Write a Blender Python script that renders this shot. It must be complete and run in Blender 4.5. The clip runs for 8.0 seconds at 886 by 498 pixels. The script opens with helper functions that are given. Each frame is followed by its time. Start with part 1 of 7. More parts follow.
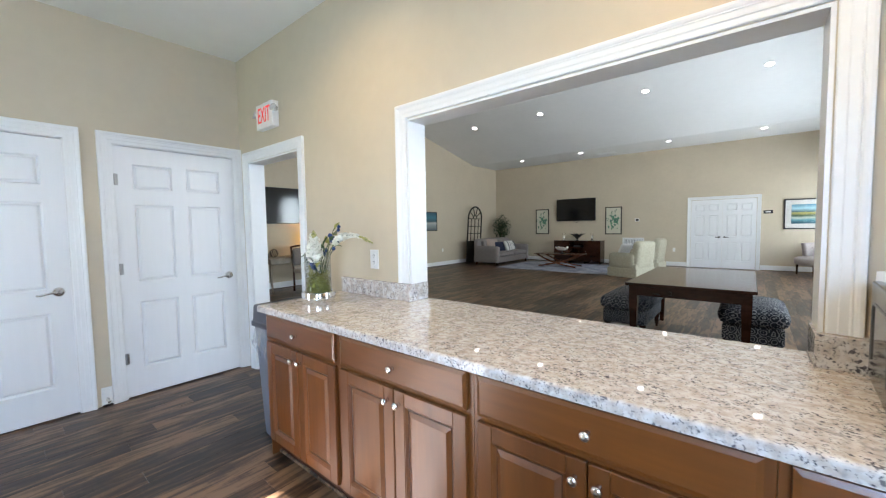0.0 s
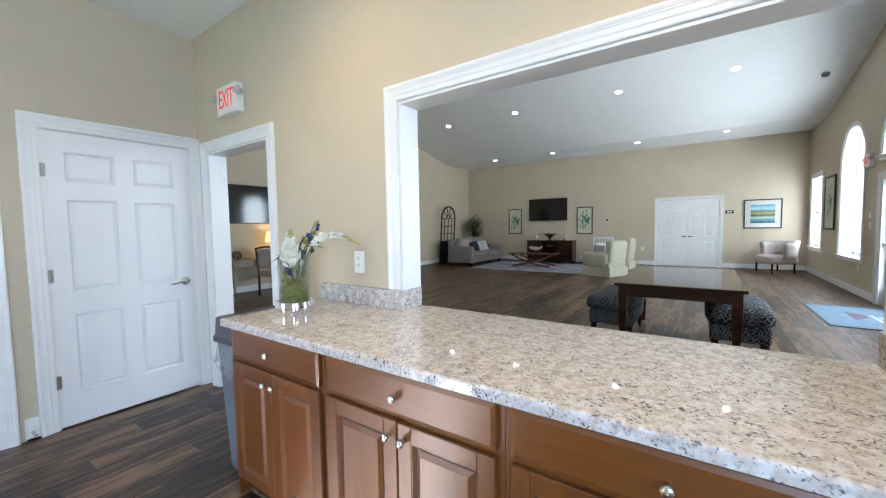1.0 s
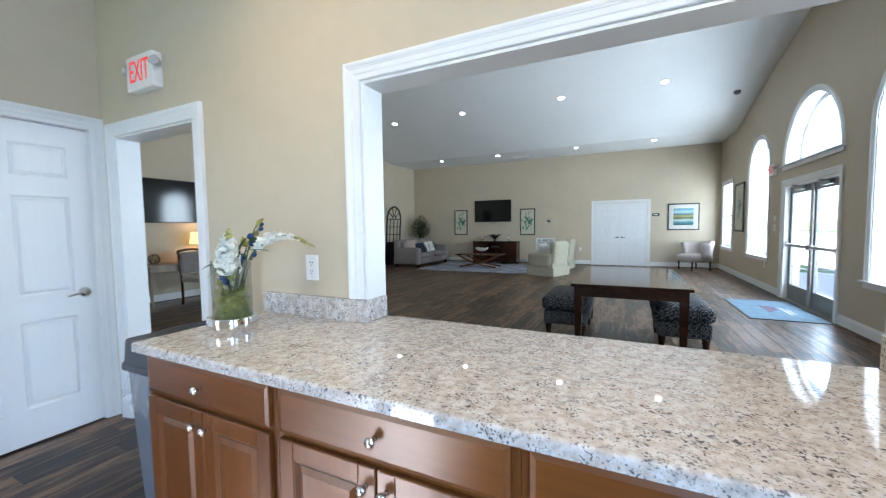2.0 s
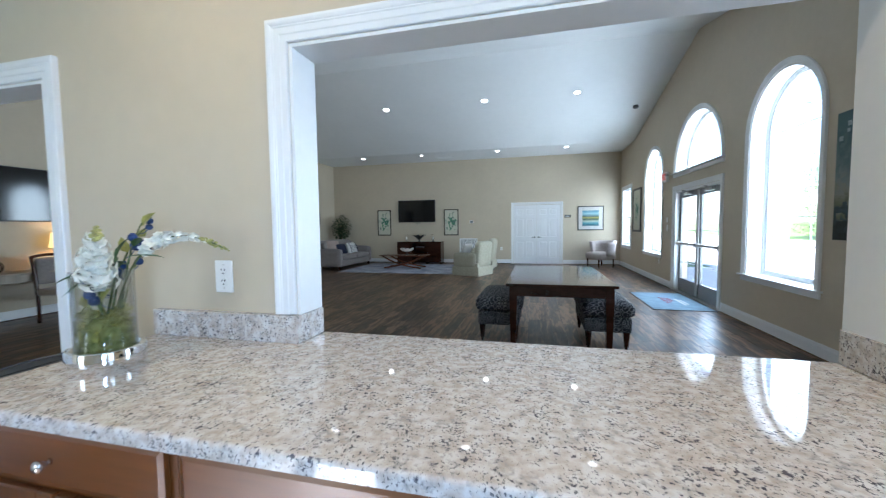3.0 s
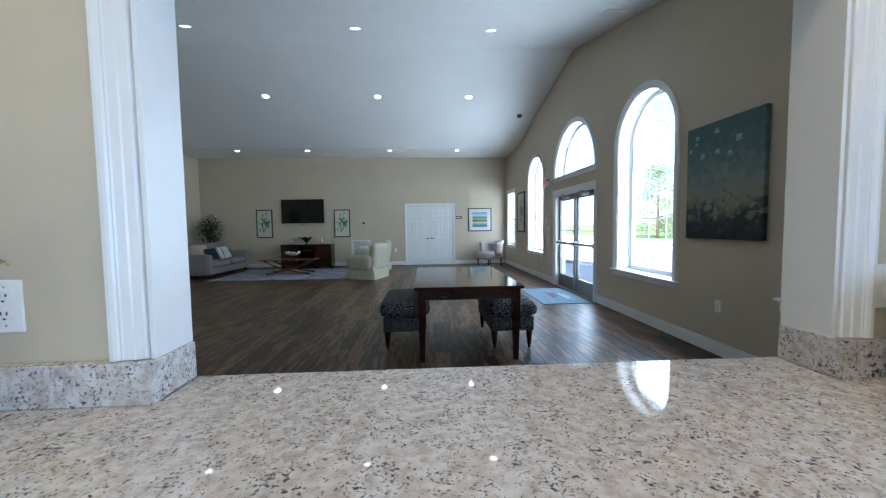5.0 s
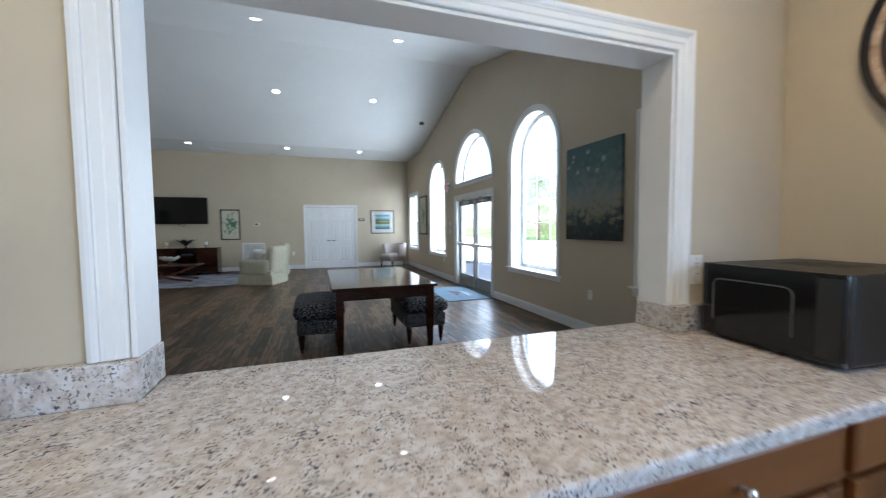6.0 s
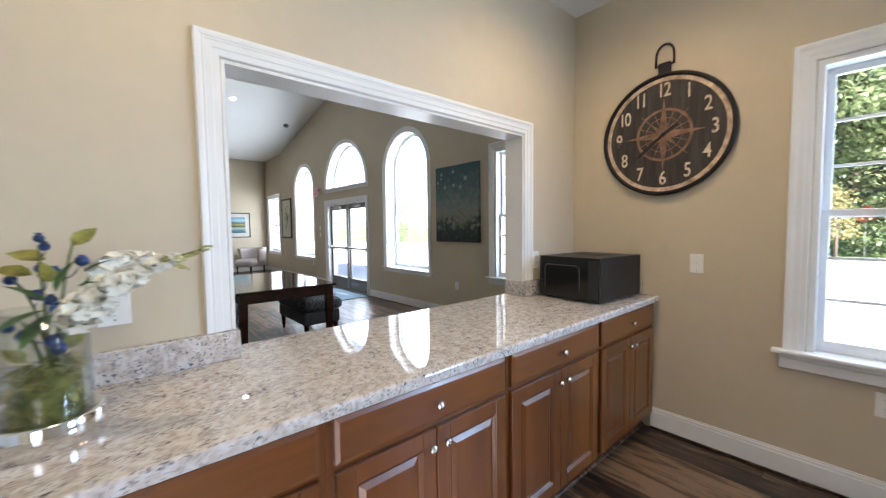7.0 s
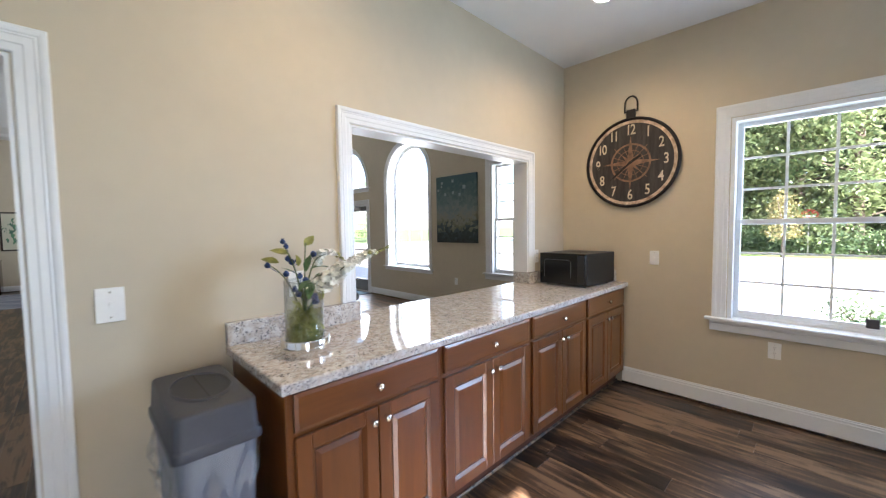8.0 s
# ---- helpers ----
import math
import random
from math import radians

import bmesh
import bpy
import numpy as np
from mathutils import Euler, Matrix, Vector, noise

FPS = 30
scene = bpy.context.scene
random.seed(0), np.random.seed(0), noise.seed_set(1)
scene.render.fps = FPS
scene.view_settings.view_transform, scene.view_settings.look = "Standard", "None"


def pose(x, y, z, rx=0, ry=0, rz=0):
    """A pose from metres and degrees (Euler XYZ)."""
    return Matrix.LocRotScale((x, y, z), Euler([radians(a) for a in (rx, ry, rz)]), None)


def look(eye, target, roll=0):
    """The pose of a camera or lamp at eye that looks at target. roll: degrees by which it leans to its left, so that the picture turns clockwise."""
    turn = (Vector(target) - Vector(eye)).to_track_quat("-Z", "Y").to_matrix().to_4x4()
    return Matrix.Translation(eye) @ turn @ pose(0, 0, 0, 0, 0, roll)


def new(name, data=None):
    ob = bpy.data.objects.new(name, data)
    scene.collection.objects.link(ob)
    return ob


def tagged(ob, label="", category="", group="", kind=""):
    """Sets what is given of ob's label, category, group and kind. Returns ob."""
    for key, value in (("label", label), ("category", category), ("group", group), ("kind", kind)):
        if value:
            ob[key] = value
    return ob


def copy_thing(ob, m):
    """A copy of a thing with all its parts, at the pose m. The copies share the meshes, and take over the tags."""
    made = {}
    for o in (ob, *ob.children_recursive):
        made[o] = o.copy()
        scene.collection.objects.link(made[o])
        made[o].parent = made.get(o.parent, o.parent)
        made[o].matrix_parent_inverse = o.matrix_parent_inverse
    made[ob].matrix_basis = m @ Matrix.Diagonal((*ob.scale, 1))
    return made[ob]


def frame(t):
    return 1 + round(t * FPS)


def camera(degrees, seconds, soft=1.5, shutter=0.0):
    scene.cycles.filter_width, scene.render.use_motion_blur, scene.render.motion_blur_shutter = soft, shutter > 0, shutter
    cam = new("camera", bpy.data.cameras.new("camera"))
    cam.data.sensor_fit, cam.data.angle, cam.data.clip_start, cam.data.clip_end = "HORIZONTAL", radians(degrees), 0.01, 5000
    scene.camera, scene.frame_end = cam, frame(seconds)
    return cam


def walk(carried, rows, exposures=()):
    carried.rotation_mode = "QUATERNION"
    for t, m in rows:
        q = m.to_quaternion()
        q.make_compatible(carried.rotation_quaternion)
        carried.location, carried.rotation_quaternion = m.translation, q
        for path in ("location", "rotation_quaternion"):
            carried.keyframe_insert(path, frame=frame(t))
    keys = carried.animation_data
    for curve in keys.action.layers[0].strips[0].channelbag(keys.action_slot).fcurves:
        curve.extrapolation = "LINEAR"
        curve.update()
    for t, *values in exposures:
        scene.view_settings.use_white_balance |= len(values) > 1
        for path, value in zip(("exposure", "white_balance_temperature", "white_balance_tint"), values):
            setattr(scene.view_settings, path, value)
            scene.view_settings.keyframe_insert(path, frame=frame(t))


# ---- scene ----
cam = camera(99.6, 8.0, soft=1.2, shutter=0.35)
PATH = [
    (0, (0.087, 0.217, 1.356), (-1.183, 1.757, 1.239), -0.9),
    (0.5, (-0.053, 0.277, 1.349), (-1.264, 1.865, 1.233), -1.0),
    (1, (-0.193, 0.328, 1.347), (-1.332, 1.968, 1.229), -1.0),
    (2.5, (-0.534, 0.521, 1.341), (-1.219, 2.396, 1.223), -0.7),
    (3, (-0.638, 0.611, 1.337), (-1.115, 2.549, 1.217), -0.7),
    (3.5, (-0.728, 0.712, 1.346), (-1.012, 2.688, 1.226), -0.7),
    (4, (-0.794, 0.815, 1.34), (-0.9, 2.808, 1.221), -0.7),
    (5.5, (-0.887, 0.894, 1.324), (-0.592, 2.868, 1.207), -0.7),
    (6, (-1.053, 0.71, 1.331), (-0.416, 2.602, 1.218), -0.5),
    (6.5, (-1.387, 0.489, 1.354), (-0.344, 2.192, 1.245), -0.5),
    (7, (-1.797, 0.272, 1.382), (-0.488, 1.779, 1.27), -0.7),
    (7.5, (-2.237, 0.123, 1.411), (-0.867, 1.576, 1.299), -0.8),
    (8, (-2.592, -0.015, 1.417), (-1.192, 1.409, 1.307), -0.8),
]
walk(cam, [(t, look(eye, target, roll)) for t, eye, target, roll in PATH],
     exposures=[(0.0, 3.54, 5800, 14), (1.0, 3.5, 5650, 13), (2.5, 3.44, 5250, 11), (4.0, 2.98, 5080, 10), (5.5, 2.95, 5200, 12), (6.5, 3.18, 5650, 15), (8.0, 3.34, 5850, 18)])
# world, sun, exposure
world = bpy.data.worlds.new("sky")
scene.world = world
world.use_nodes = True
_wn = world.node_tree.nodes
_sky = _wn.new("ShaderNodeTexSky")
_sky.sky_type, _sky.sun_disc = "NISHITA", False
_sky.sun_elevation, _sky.sun_rotation = radians(32.5), radians(206.6)
world.node_tree.links.new(_sky.outputs[0], _wn["Background"].inputs[0])
_wn["Background"].inputs[1].default_value = 0.056
sun = new("sun", bpy.data.lights.new("sun", "SUN"))
sun.data.energy, sun.data.angle, sun.data.color = 5.0, radians(0.55), (1.0, 0.95, 0.87)
sun.matrix_world = look((0, 0, 20), Vector((0, 0, 20)) + Vector((0.45, 0.90, -0.64)))


def window_light(name, m, w, h, watts, color=(0.93, 0.97, 1.0)):
    """Sky light that enters by one opening."""
    l = new(name, bpy.data.lights.new(name, "AREA"))
    l.data.shape, l.data.size, l.data.size_y, l.data.energy, l.data.color = "RECTANGLE", w, h, watts, color
    l.matrix_world = m
    return l


DAY = (0.92, 1.0, 0.97)
window_light("sky_arch_near", look((2.40, 5.74, 1.85), (0, 5.74, 1.85)), 1.2, 2.35, 9.8, DAY)
window_light("sky_arch_far", look((2.40, 10.47, 1.85), (0, 10.47, 1.85)), 1.2, 2.35, 13.0, DAY)
window_light("sky_fanlight", look((2.40, 8.08, 2.75), (0, 8.08, 2.75)), 1.5, 0.75, 4.7, DAY)
window_light("sky_entrance", look((2.40, 8.08, 1.1), (0, 8.08, 1.1)), 1.6, 1.6, 7.5, DAY)
window_light("sky_sash_near", look((2.30, 3.14, 1.56), (0, 3.14, 1.56)), 0.9, 1.55, 2.2, DAY)
window_light("sky_sash_far", look((2.30, 13.10, 1.56), (0, 13.10, 1.56)), 0.9, 1.55, 5.5, DAY)
window_light("sky_kitchen", look((1.09, 0.07, 1.45), (0, 0.07, 1.45)), 0.8, 1.4, 1.3, (0.78, 0.90, 1.0))
# added lamp in the unseen rear window, tilted down to light wall and worktop
window_light("sky_kitchen_rear", look((1.05, -1.36, 1.45), (0.05, 0.34, 0.35)), 0.52, 1.35, 11.0, (0.52, 0.75, 1.0))
window_light("sky_south", look((-2.95, -2.20, 1.30), (-2.75, 0, 0.80)), 0.9, 1.9, 0.9, (0.60, 0.80, 1.0))


# ---------- mesh helpers ----------
def part(name, bm, material, parent=None, label="", smooth=False):
    bmesh.ops.recalc_face_normals(bm, faces=bm.faces[:])
    me = bpy.data.meshes.new(name)
    bm.to_mesh(me)
    bm.free()
    if smooth:
        for p in me.polygons:
            p.use_smooth = True
    me.materials.append(material)
    ob = new(name, me)
    ob.parent = parent
    if label:
        tagged(ob, label)
    return ob


def thing(name, m, label, category, group="", kind=""):
    ob = new(name)
    ob.matrix_basis = m
    return tagged(ob, label, category, group, kind)


def structure(name, bm, material, label, category=""):
    return tagged(part(name, bm, material), label, category or name.split("_")[0], kind="structure")


def B():
    return bmesh.new()


def bx(bm, x0, x1, y0, y1, z0, z1, bev=0.0, seg=1, m=None):
    """A box, with its edges rounded by bev."""
    r = bmesh.ops.create_cube(bm, size=1.0)
    mm = Matrix.Translation(((x0 + x1) / 2, (y0 + y1) / 2, (z0 + z1) / 2)) @ Matrix.Diagonal((abs(x1 - x0), abs(y1 - y0), abs(z1 - z0), 1))
    bmesh.ops.transform(bm, matrix=mm, verts=r["verts"])
    vs = r["verts"]
    if bev:
        es = list({e for v in vs for e in v.link_edges})
        rr = bmesh.ops.bevel(bm, geom=es, offset=bev, segments=seg, affect="EDGES", profile=0.5)
        vs = list({v for f in rr["faces"] for v in f.verts} | {v for v in vs if v.is_valid})
    if m is not None:
        bmesh.ops.transform(bm, matrix=m, verts=vs)
    return vs


def hull(bm, loops, cap=True):
    """Skin between equal rings of points, closed at both ends."""
    rings = [[bm.verts.new(p) for p in loop] for loop in loops]
    n = len(rings[0])
    for a, b in zip(rings, rings[1:]):
        for i in range(n):
            bm.faces.new((a[i], a[(i + 1) % n], b[(i + 1) % n], b[i]))
    if cap:
        bm.faces.new(rings[0][::-1])
        bm.faces.new(rings[-1])
    return [v for r in rings for v in r]


def lathe(bm, prof, seg=24, c=(0, 0, 0), m=None, cap=True):
    loops = [[(c[0] + r * math.cos(2 * math.pi * i / seg), c[1] + r * math.sin(2 * math.pi * i / seg), c[2] + z) for i in range(seg)] for r, z in prof]
    vs = hull(bm, loops, cap)
    if m is not None:
        bmesh.ops.transform(bm, matrix=m, verts=vs)
    return vs


def tube(bm, pts, r, seg=8, taper=1.0):
    pts = [Vector(p) for p in pts]
    loops, side = [], None
    for i, p in enumerate(pts):
        d = (pts[min(i + 1, len(pts) - 1)] - pts[max(i - 1, 0)]).normalized()
        if side is None:
            side = d.orthogonal().normalized()
        side = (side - d * side.dot(d)).normalized()
        up = d.cross(side)
        k = r * (1 + (taper - 1) * i / max(1, len(pts) - 1))
        loops.append([p + k * (math.cos(2 * math.pi * j / seg) * side + math.sin(2 * math.pi * j / seg) * up) for j in range(seg)])
    return hull(bm, loops)


def frustum(bm, r0, r1, y0, y1):
    """From rectangle r0 (x0,x1,z0,z1) at y0 to rectangle r1 at y1."""
    def ring(r, y):
        return [(r[0], y, r[2]), (r[1], y, r[2]), (r[1], y, r[3]), (r[0], y, r[3])]
    return hull(bm, [ring(r0, y0), ring(r1, y1)])


def soft_box(bm, x0, x1, y0, y1, z0, z1, r, puff=0.0, m=None, n=6):
    """A cushion: a rounded box whose large faces swell by puff."""
    q = bmesh.new()
    bmesh.ops.create_cube(q, size=2.0)
    bmesh.ops.subdivide_edges(q, edges=q.edges[:], cuts=n, use_grid_fill=True)
    h = Vector(((x1 - x0) / 2, (y1 - y0) / 2, (z1 - z0) / 2))
    c = Vector(((x0 + x1) / 2, (y0 + y1) / 2, (z0 + z1) / 2))
    r = min(r, *h)
    for v in q.verts:
        p = Vector((v.co.x * h.x, v.co.y * h.y, v.co.z * h.z))
        core = Vector([max(-h[i] + r, min(h[i] - r, p[i])) for i in range(3)])
        d = p - core
        if d.length > 1e-6:
            p = core + d.normalized() * r
        u = v.co.copy()
        k = puff * (1 - u.x ** 2) * (1 - u.y ** 2)
        p.z += k * (1 if u.z > 0 else -0.4) * abs(u.z)
        v.co = c + p
    if m is not None:
        bmesh.ops.transform(q, matrix=m, verts=q.verts[:])
    me = bpy.data.meshes.new("tmp")
    q.to_mesh(me)
    q.free()
    bm.from_mesh(me)
    bpy.data.meshes.remove(me)


# ---------- materials ----------
def mat(name, base, rough=0.5, metal=0.0, var=0.06, scale=6.0, bump=0.0, bscale=120.0, coat=0.0, spec=0.5, stretch=None, dark=None):
    """A painted, woven or plain surface: colour wandering at two scales, roughness wander, fine relief."""
    m = bpy.data.materials.new(name)
    m.use_nodes = True
    nt = m.node_tree
    N, L = nt.nodes, nt.links
    p = N["Principled BSDF"]
    p.inputs["Roughness"].default_value, p.inputs["Metallic"].default_value = rough, metal
    p.inputs["Coat Weight"].default_value, p.inputs["Specular IOR Level"].default_value = coat, spec
    p.inputs["Coat Roughness"].default_value = 0.08
    tc = N.new("ShaderNodeTexCoord")
    mp = N.new("ShaderNodeMapping")
    mp.inputs["Scale"].default_value = stretch or (1, 1, 1)
    L.new(tc.outputs["Object"], mp.inputs[0])
    n1, n2 = N.new("ShaderNodeTexNoise"), N.new("ShaderNodeTexNoise")
    n1.inputs["Scale"].default_value, n1.inputs["Detail"].default_value = scale, 4
    n2.inputs["Scale"].default_value, n2.inputs["Detail"].default_value = scale * 9, 3
    L.new(mp.outputs[0], n1.inputs[0]), L.new(mp.outputs[0], n2.inputs[0])
    add = N.new("ShaderNodeMath")
    add.operation = "MULTIPLY_ADD"
    add.inputs[1].default_value = 0.5
    L.new(n2.outputs[0], add.inputs[0]), L.new(n1.outputs[0], add.inputs[2])
    ramp = N.new("ShaderNodeValToRGB")
    b = Vector(base)
    lo = Vector(dark) if dark else b * (1 - var * 2)
    ramp.color_ramp.elements[0].position, ramp.color_ramp.elements[1].position = 0.45, 1.0
    ramp.color_ramp.elements[0].color, ramp.color_ramp.elements[1].color = (*lo, 1), (*[min(1, c) for c in b * (1 + var)], 1)
    L.new(add.outputs[0], ramp.inputs[0])
    L.new(ramp.outputs[0], p.inputs["Base Color"])
    if bump:
        n3, bp = N.new("ShaderNodeTexNoise"), N.new("ShaderNodeBump")
        n3.inputs["Scale"].default_value, n3.inputs["Detail"].default_value = bscale, 3
        bp.inputs["Strength"].default_value, bp.inputs["Distance"].default_value = bump, 0.004
        L.new(mp.outputs[0], n3.inputs[0]), L.new(n3.outputs[0], bp.inputs["Height"]), L.new(bp.outputs[0], p.inputs["Normal"])
    return m


def wood(name, dark, light, rough=0.35, scale=7.0, stretch=(1, 1, 0.06), coat=0.0, per_piece=0.0, ring=1.0, coat_rough=0.25, spec=0.5):
    """Wood with grain running along the axis of the smallest stretch; per_piece: how much one board differs from the next."""
    m = bpy.data.materials.new(name)
    m.use_nodes = True
    nt = m.node_tree
    N, L = nt.nodes, nt.links
    p = N["Principled BSDF"]
    p.inputs["Roughness"].default_value, p.inputs["Coat Weight"].default_value = rough, coat
    p.inputs["Coat Roughness"].default_value = coat_rough
    p.inputs["Specular IOR Level"].default_value = spec
    tc, mp, oi = N.new("ShaderNodeTexCoord"), N.new("ShaderNodeMapping"), N.new("ShaderNodeObjectInfo")
    geo = N.new("ShaderNodeNewGeometry")
    rnd = N.new("ShaderNodeMath")
    rnd.operation = "ADD"
    L.new(oi.outputs["Random"], rnd.inputs[0]), L.new(geo.outputs["Random Per Island"], rnd.inputs[1])
    fr = N.new("ShaderNodeMath")
    fr.operation = "FRACT"
    L.new(rnd.outputs[0], fr.inputs[0])
    mp.inputs["Scale"].default_value = stretch
    L.new(tc.outputs["Object"], mp.inputs[0])
    off, sc = N.new("ShaderNodeVectorMath"), N.new("ShaderNodeMath")
    sc.operation = "MULTIPLY"
    sc.inputs[1].default_value = 37.0 if per_piece else 0.0
    L.new(fr.outputs[0], sc.inputs[0])
    L.new(mp.outputs[0], off.inputs[0]), L.new(sc.outputs[0], off.inputs[1])
    n1, n2 = N.new("ShaderNodeTexNoise"), N.new("ShaderNodeTexNoise")
    n1.inputs["Scale"].default_value, n1.inputs["Detail"].default_value, n1.inputs["Distortion"].default_value = scale, 5, ring
    n2.inputs["Scale"].default_value, n2.inputs["Detail"].default_value = scale * 12, 4
    L.new(off.outputs[0], n1.inputs[0]), L.new(off.outputs[0], n2.inputs[0])
    mix = N.new("ShaderNodeMath")
    mix.operation = "MULTIPLY_ADD"
    mix.inputs[1].default_value = 0.35
    L.new(n2.outputs[0], mix.inputs[0]), L.new(n1.outputs[0], mix.inputs[2])
    ad = N.new("ShaderNodeMath")
    ad.operation = "MULTIPLY_ADD"
    ad.inputs[1].default_value = per_piece
    L.new(fr.outputs[0], ad.inputs[0]), L.new(mix.outputs[0], ad.inputs[2])
    ramp = N.new("ShaderNodeValToRGB")
    e = ramp.color_ramp.elements
    e[0].position, e[1].position = (0.55, 0.70 + per_piece * 0.85) if per_piece else (0.42, 0.9)
    e[0].color, e[1].color = (*dark, 1), (*light, 1)
    L.new(ad.outputs[0], ramp.inputs[0]), L.new(ramp.outputs[0], p.inputs["Base Color"])
    bp = N.new("ShaderNodeBump")
    bp.inputs["Strength"].default_value, bp.inputs["Distance"].default_value = 0.12, 0.003
    L.new(n2.outputs[0], bp.inputs["Height"]), L.new(bp.outputs[0], p.inputs["Normal"])
    return m


def floor_wood(name):
    """Rustic vinyl plank: each board a tone of its own, long light and dark streaks, fine saw marks."""
    m = bpy.data.materials.new(name)
    m.use_nodes = True
    N, L = m.node_tree.nodes, m.node_tree.links
    p = N["Principled BSDF"]
    p.inputs["Specular IOR Level"].default_value = 0.42
    tc, oi, geo = N.new("ShaderNodeTexCoord"), N.new("ShaderNodeObjectInfo"), N.new("ShaderNodeNewGeometry")

    def math_(op, a, b, c=None):
        n = N.new("ShaderNodeMath")
        n.operation = op
        for k, v in enumerate((a, b, c)):
            if v is None:
                continue
            if isinstance(v, float):
                n.inputs[k].default_value = v
            else:
                L.new(v, n.inputs[k])
        return n.outputs[0]

    piece = math_("FRACT", math_("ADD", oi.outputs["Random"], geo.outputs["Random Per Island"]), 0.0)
    shift = math_("MULTIPLY", piece, 41.0)

    def streak(sx, sy, detail, dist):
        mp, off, n = N.new("ShaderNodeMapping"), N.new("ShaderNodeVectorMath"), N.new("ShaderNodeTexNoise")
        mp.inputs["Scale"].default_value = (sx, sy, 1)
        L.new(tc.outputs["Object"], mp.inputs[0]), L.new(mp.outputs[0], off.inputs[0]), L.new(shift, off.inputs[1])
        L.new(off.outputs[0], n.inputs[0])
        n.inputs["Scale"].default_value, n.inputs["Detail"].default_value, n.inputs["Distortion"].default_value = 1.0, detail, dist
        return n.outputs[0]

    broad, grain, saw = streak(20, 2.6, 4, 0.8), streak(75, 4.5, 5, 0.3), streak(9, 110, 2, 0.0)
    tone = math_("MULTIPLY_ADD", grain, 0.34, math_("MULTIPLY_ADD", piece, 0.26, broad))
    tone = math_("MULTIPLY_ADD", saw, 0.10, tone)
    r = N.new("ShaderNodeValToRGB")
    e = r.color_ramp.elements
    e[0].position, e[0].color = 0.63, (0.0085, 0.005, 0.0036, 1)
    e[1].position, e[1].color = 0.98, (0.190, 0.112, 0.060, 1)
    for q, c in ((0.74, (0.026, 0.0148, 0.0090)), (0.87, (0.080, 0.044, 0.0225))):
        k = e.new(q)
        k.color = (*c, 1)
    L.new(tone, r.inputs[0]), L.new(r.outputs[0], p.inputs["Base Color"])
    L.new(math_("MULTIPLY_ADD", grain, 0.16, 0.28), p.inputs["Roughness"])
    bp = N.new("ShaderNodeBump")
    bp.inputs["Strength"].default_value, bp.inputs["Distance"].default_value = 0.16, 0.003
    L.new(grain, bp.inputs["Height"]), L.new(bp.outputs[0], p.inputs["Normal"])
    return m


def granite(name):
    m = bpy.data.materials.new(name)
    m.use_nodes = True
    nt = m.node_tree
    N, L = nt.nodes, nt.links
    p = N["Principled BSDF"]
    p.inputs["Roughness"].default_value, p.inputs["Specular IOR Level"].default_value = 0.035, 0.5
    tc = N.new("ShaderNodeTexCoord")
    warp = N.new("ShaderNodeTexNoise")
    warp.inputs["Scale"].default_value = 55
    vm = N.new("ShaderNodeVectorMath")
    vm.operation = "MULTIPLY_ADD"
    vm.inputs[1].default_value = (0.009, 0.009, 0.009)
    L.new(tc.outputs["Object"], warp.inputs[0]), L.new(warp.outputs["Color"], vm.inputs[0]), L.new(tc.outputs["Object"], vm.inputs[2])

    def ramped(node, out, stops):
        r = N.new("ShaderNodeValToRGB")
        r.color_ramp.elements[0].position, r.color_ramp.elements[0].color = stops[0][0], (*stops[0][1], 1)
        r.color_ramp.elements[1].position, r.color_ramp.elements[1].color = stops[-1][0], (*stops[-1][1], 1)
        for q, c in stops[1:-1]:
            el = r.color_ramp.elements.new(q)
            el.color = (*c, 1)
        L.new(node.outputs[out], r.inputs[0])
        return r

    def noise_at(scale, detail=3):
        n = N.new("ShaderNodeTexNoise")
        n.inputs["Scale"].default_value, n.inputs["Detail"].default_value = scale, detail
        L.new(vm.outputs[0], n.inputs[0])
        return n

    def mixed(fac, a, b):
        x = N.new("ShaderNodeMix")
        x.data_type = "RGBA"
        L.new(fac.outputs[0], x.inputs["Factor"])
        L.new(a, x.inputs["A"]), L.new(b, x.inputs["B"])
        return x.outputs["Result"]

    def flat(c):
        n = N.new("ShaderNodeRGB")
        n.outputs[0].default_value = (*c, 1)
        return n.outputs[0]

    def thinned(fine, broad, gain):
        """Fine flecks that crowd together where the broad noise is high."""
        a = N.new("ShaderNodeMath")
        a.operation, a.inputs[1].default_value = "MULTIPLY_ADD", gain
        L.new(broad.outputs[0], a.inputs[0]), L.new(fine.outputs[0], a.inputs[2])
        return a

    ground = ramped(noise_at(40, 5), 0, [(0.30, (0.45, 0.385, 0.335)), (0.47, (0.56, 0.51, 0.465)), (0.62, (0.65, 0.63, 0.61))])
    grey = ramped(thinned(noise_at(75, 4), noise_at(17, 2), 0.5), 0, [(0.78, (0, 0, 0)), (0.92, (0.75, 0.75, 0.75))])
    dk = ramped(thinned(noise_at(150, 3), noise_at(22, 3), 0.42), 0, [(0.795, (0, 0, 0)), (0.875, (0.78, 0.78, 0.78))])
    big = ramped(thinned(noise_at(75, 4), noise_at(11, 3), 0.5), 0, [(0.895, (0, 0, 0)), (0.96, (0.85, 0.85, 0.85))])
    c = mixed(grey, ground.outputs[0], flat((0.34, 0.32, 0.31)))
    c = mixed(dk, c, flat((0.075, 0.073, 0.088)))
    c = mixed(big, c, flat((0.07, 0.063, 0.08)))
    L.new(c, p.inputs["Base Color"])
    return m


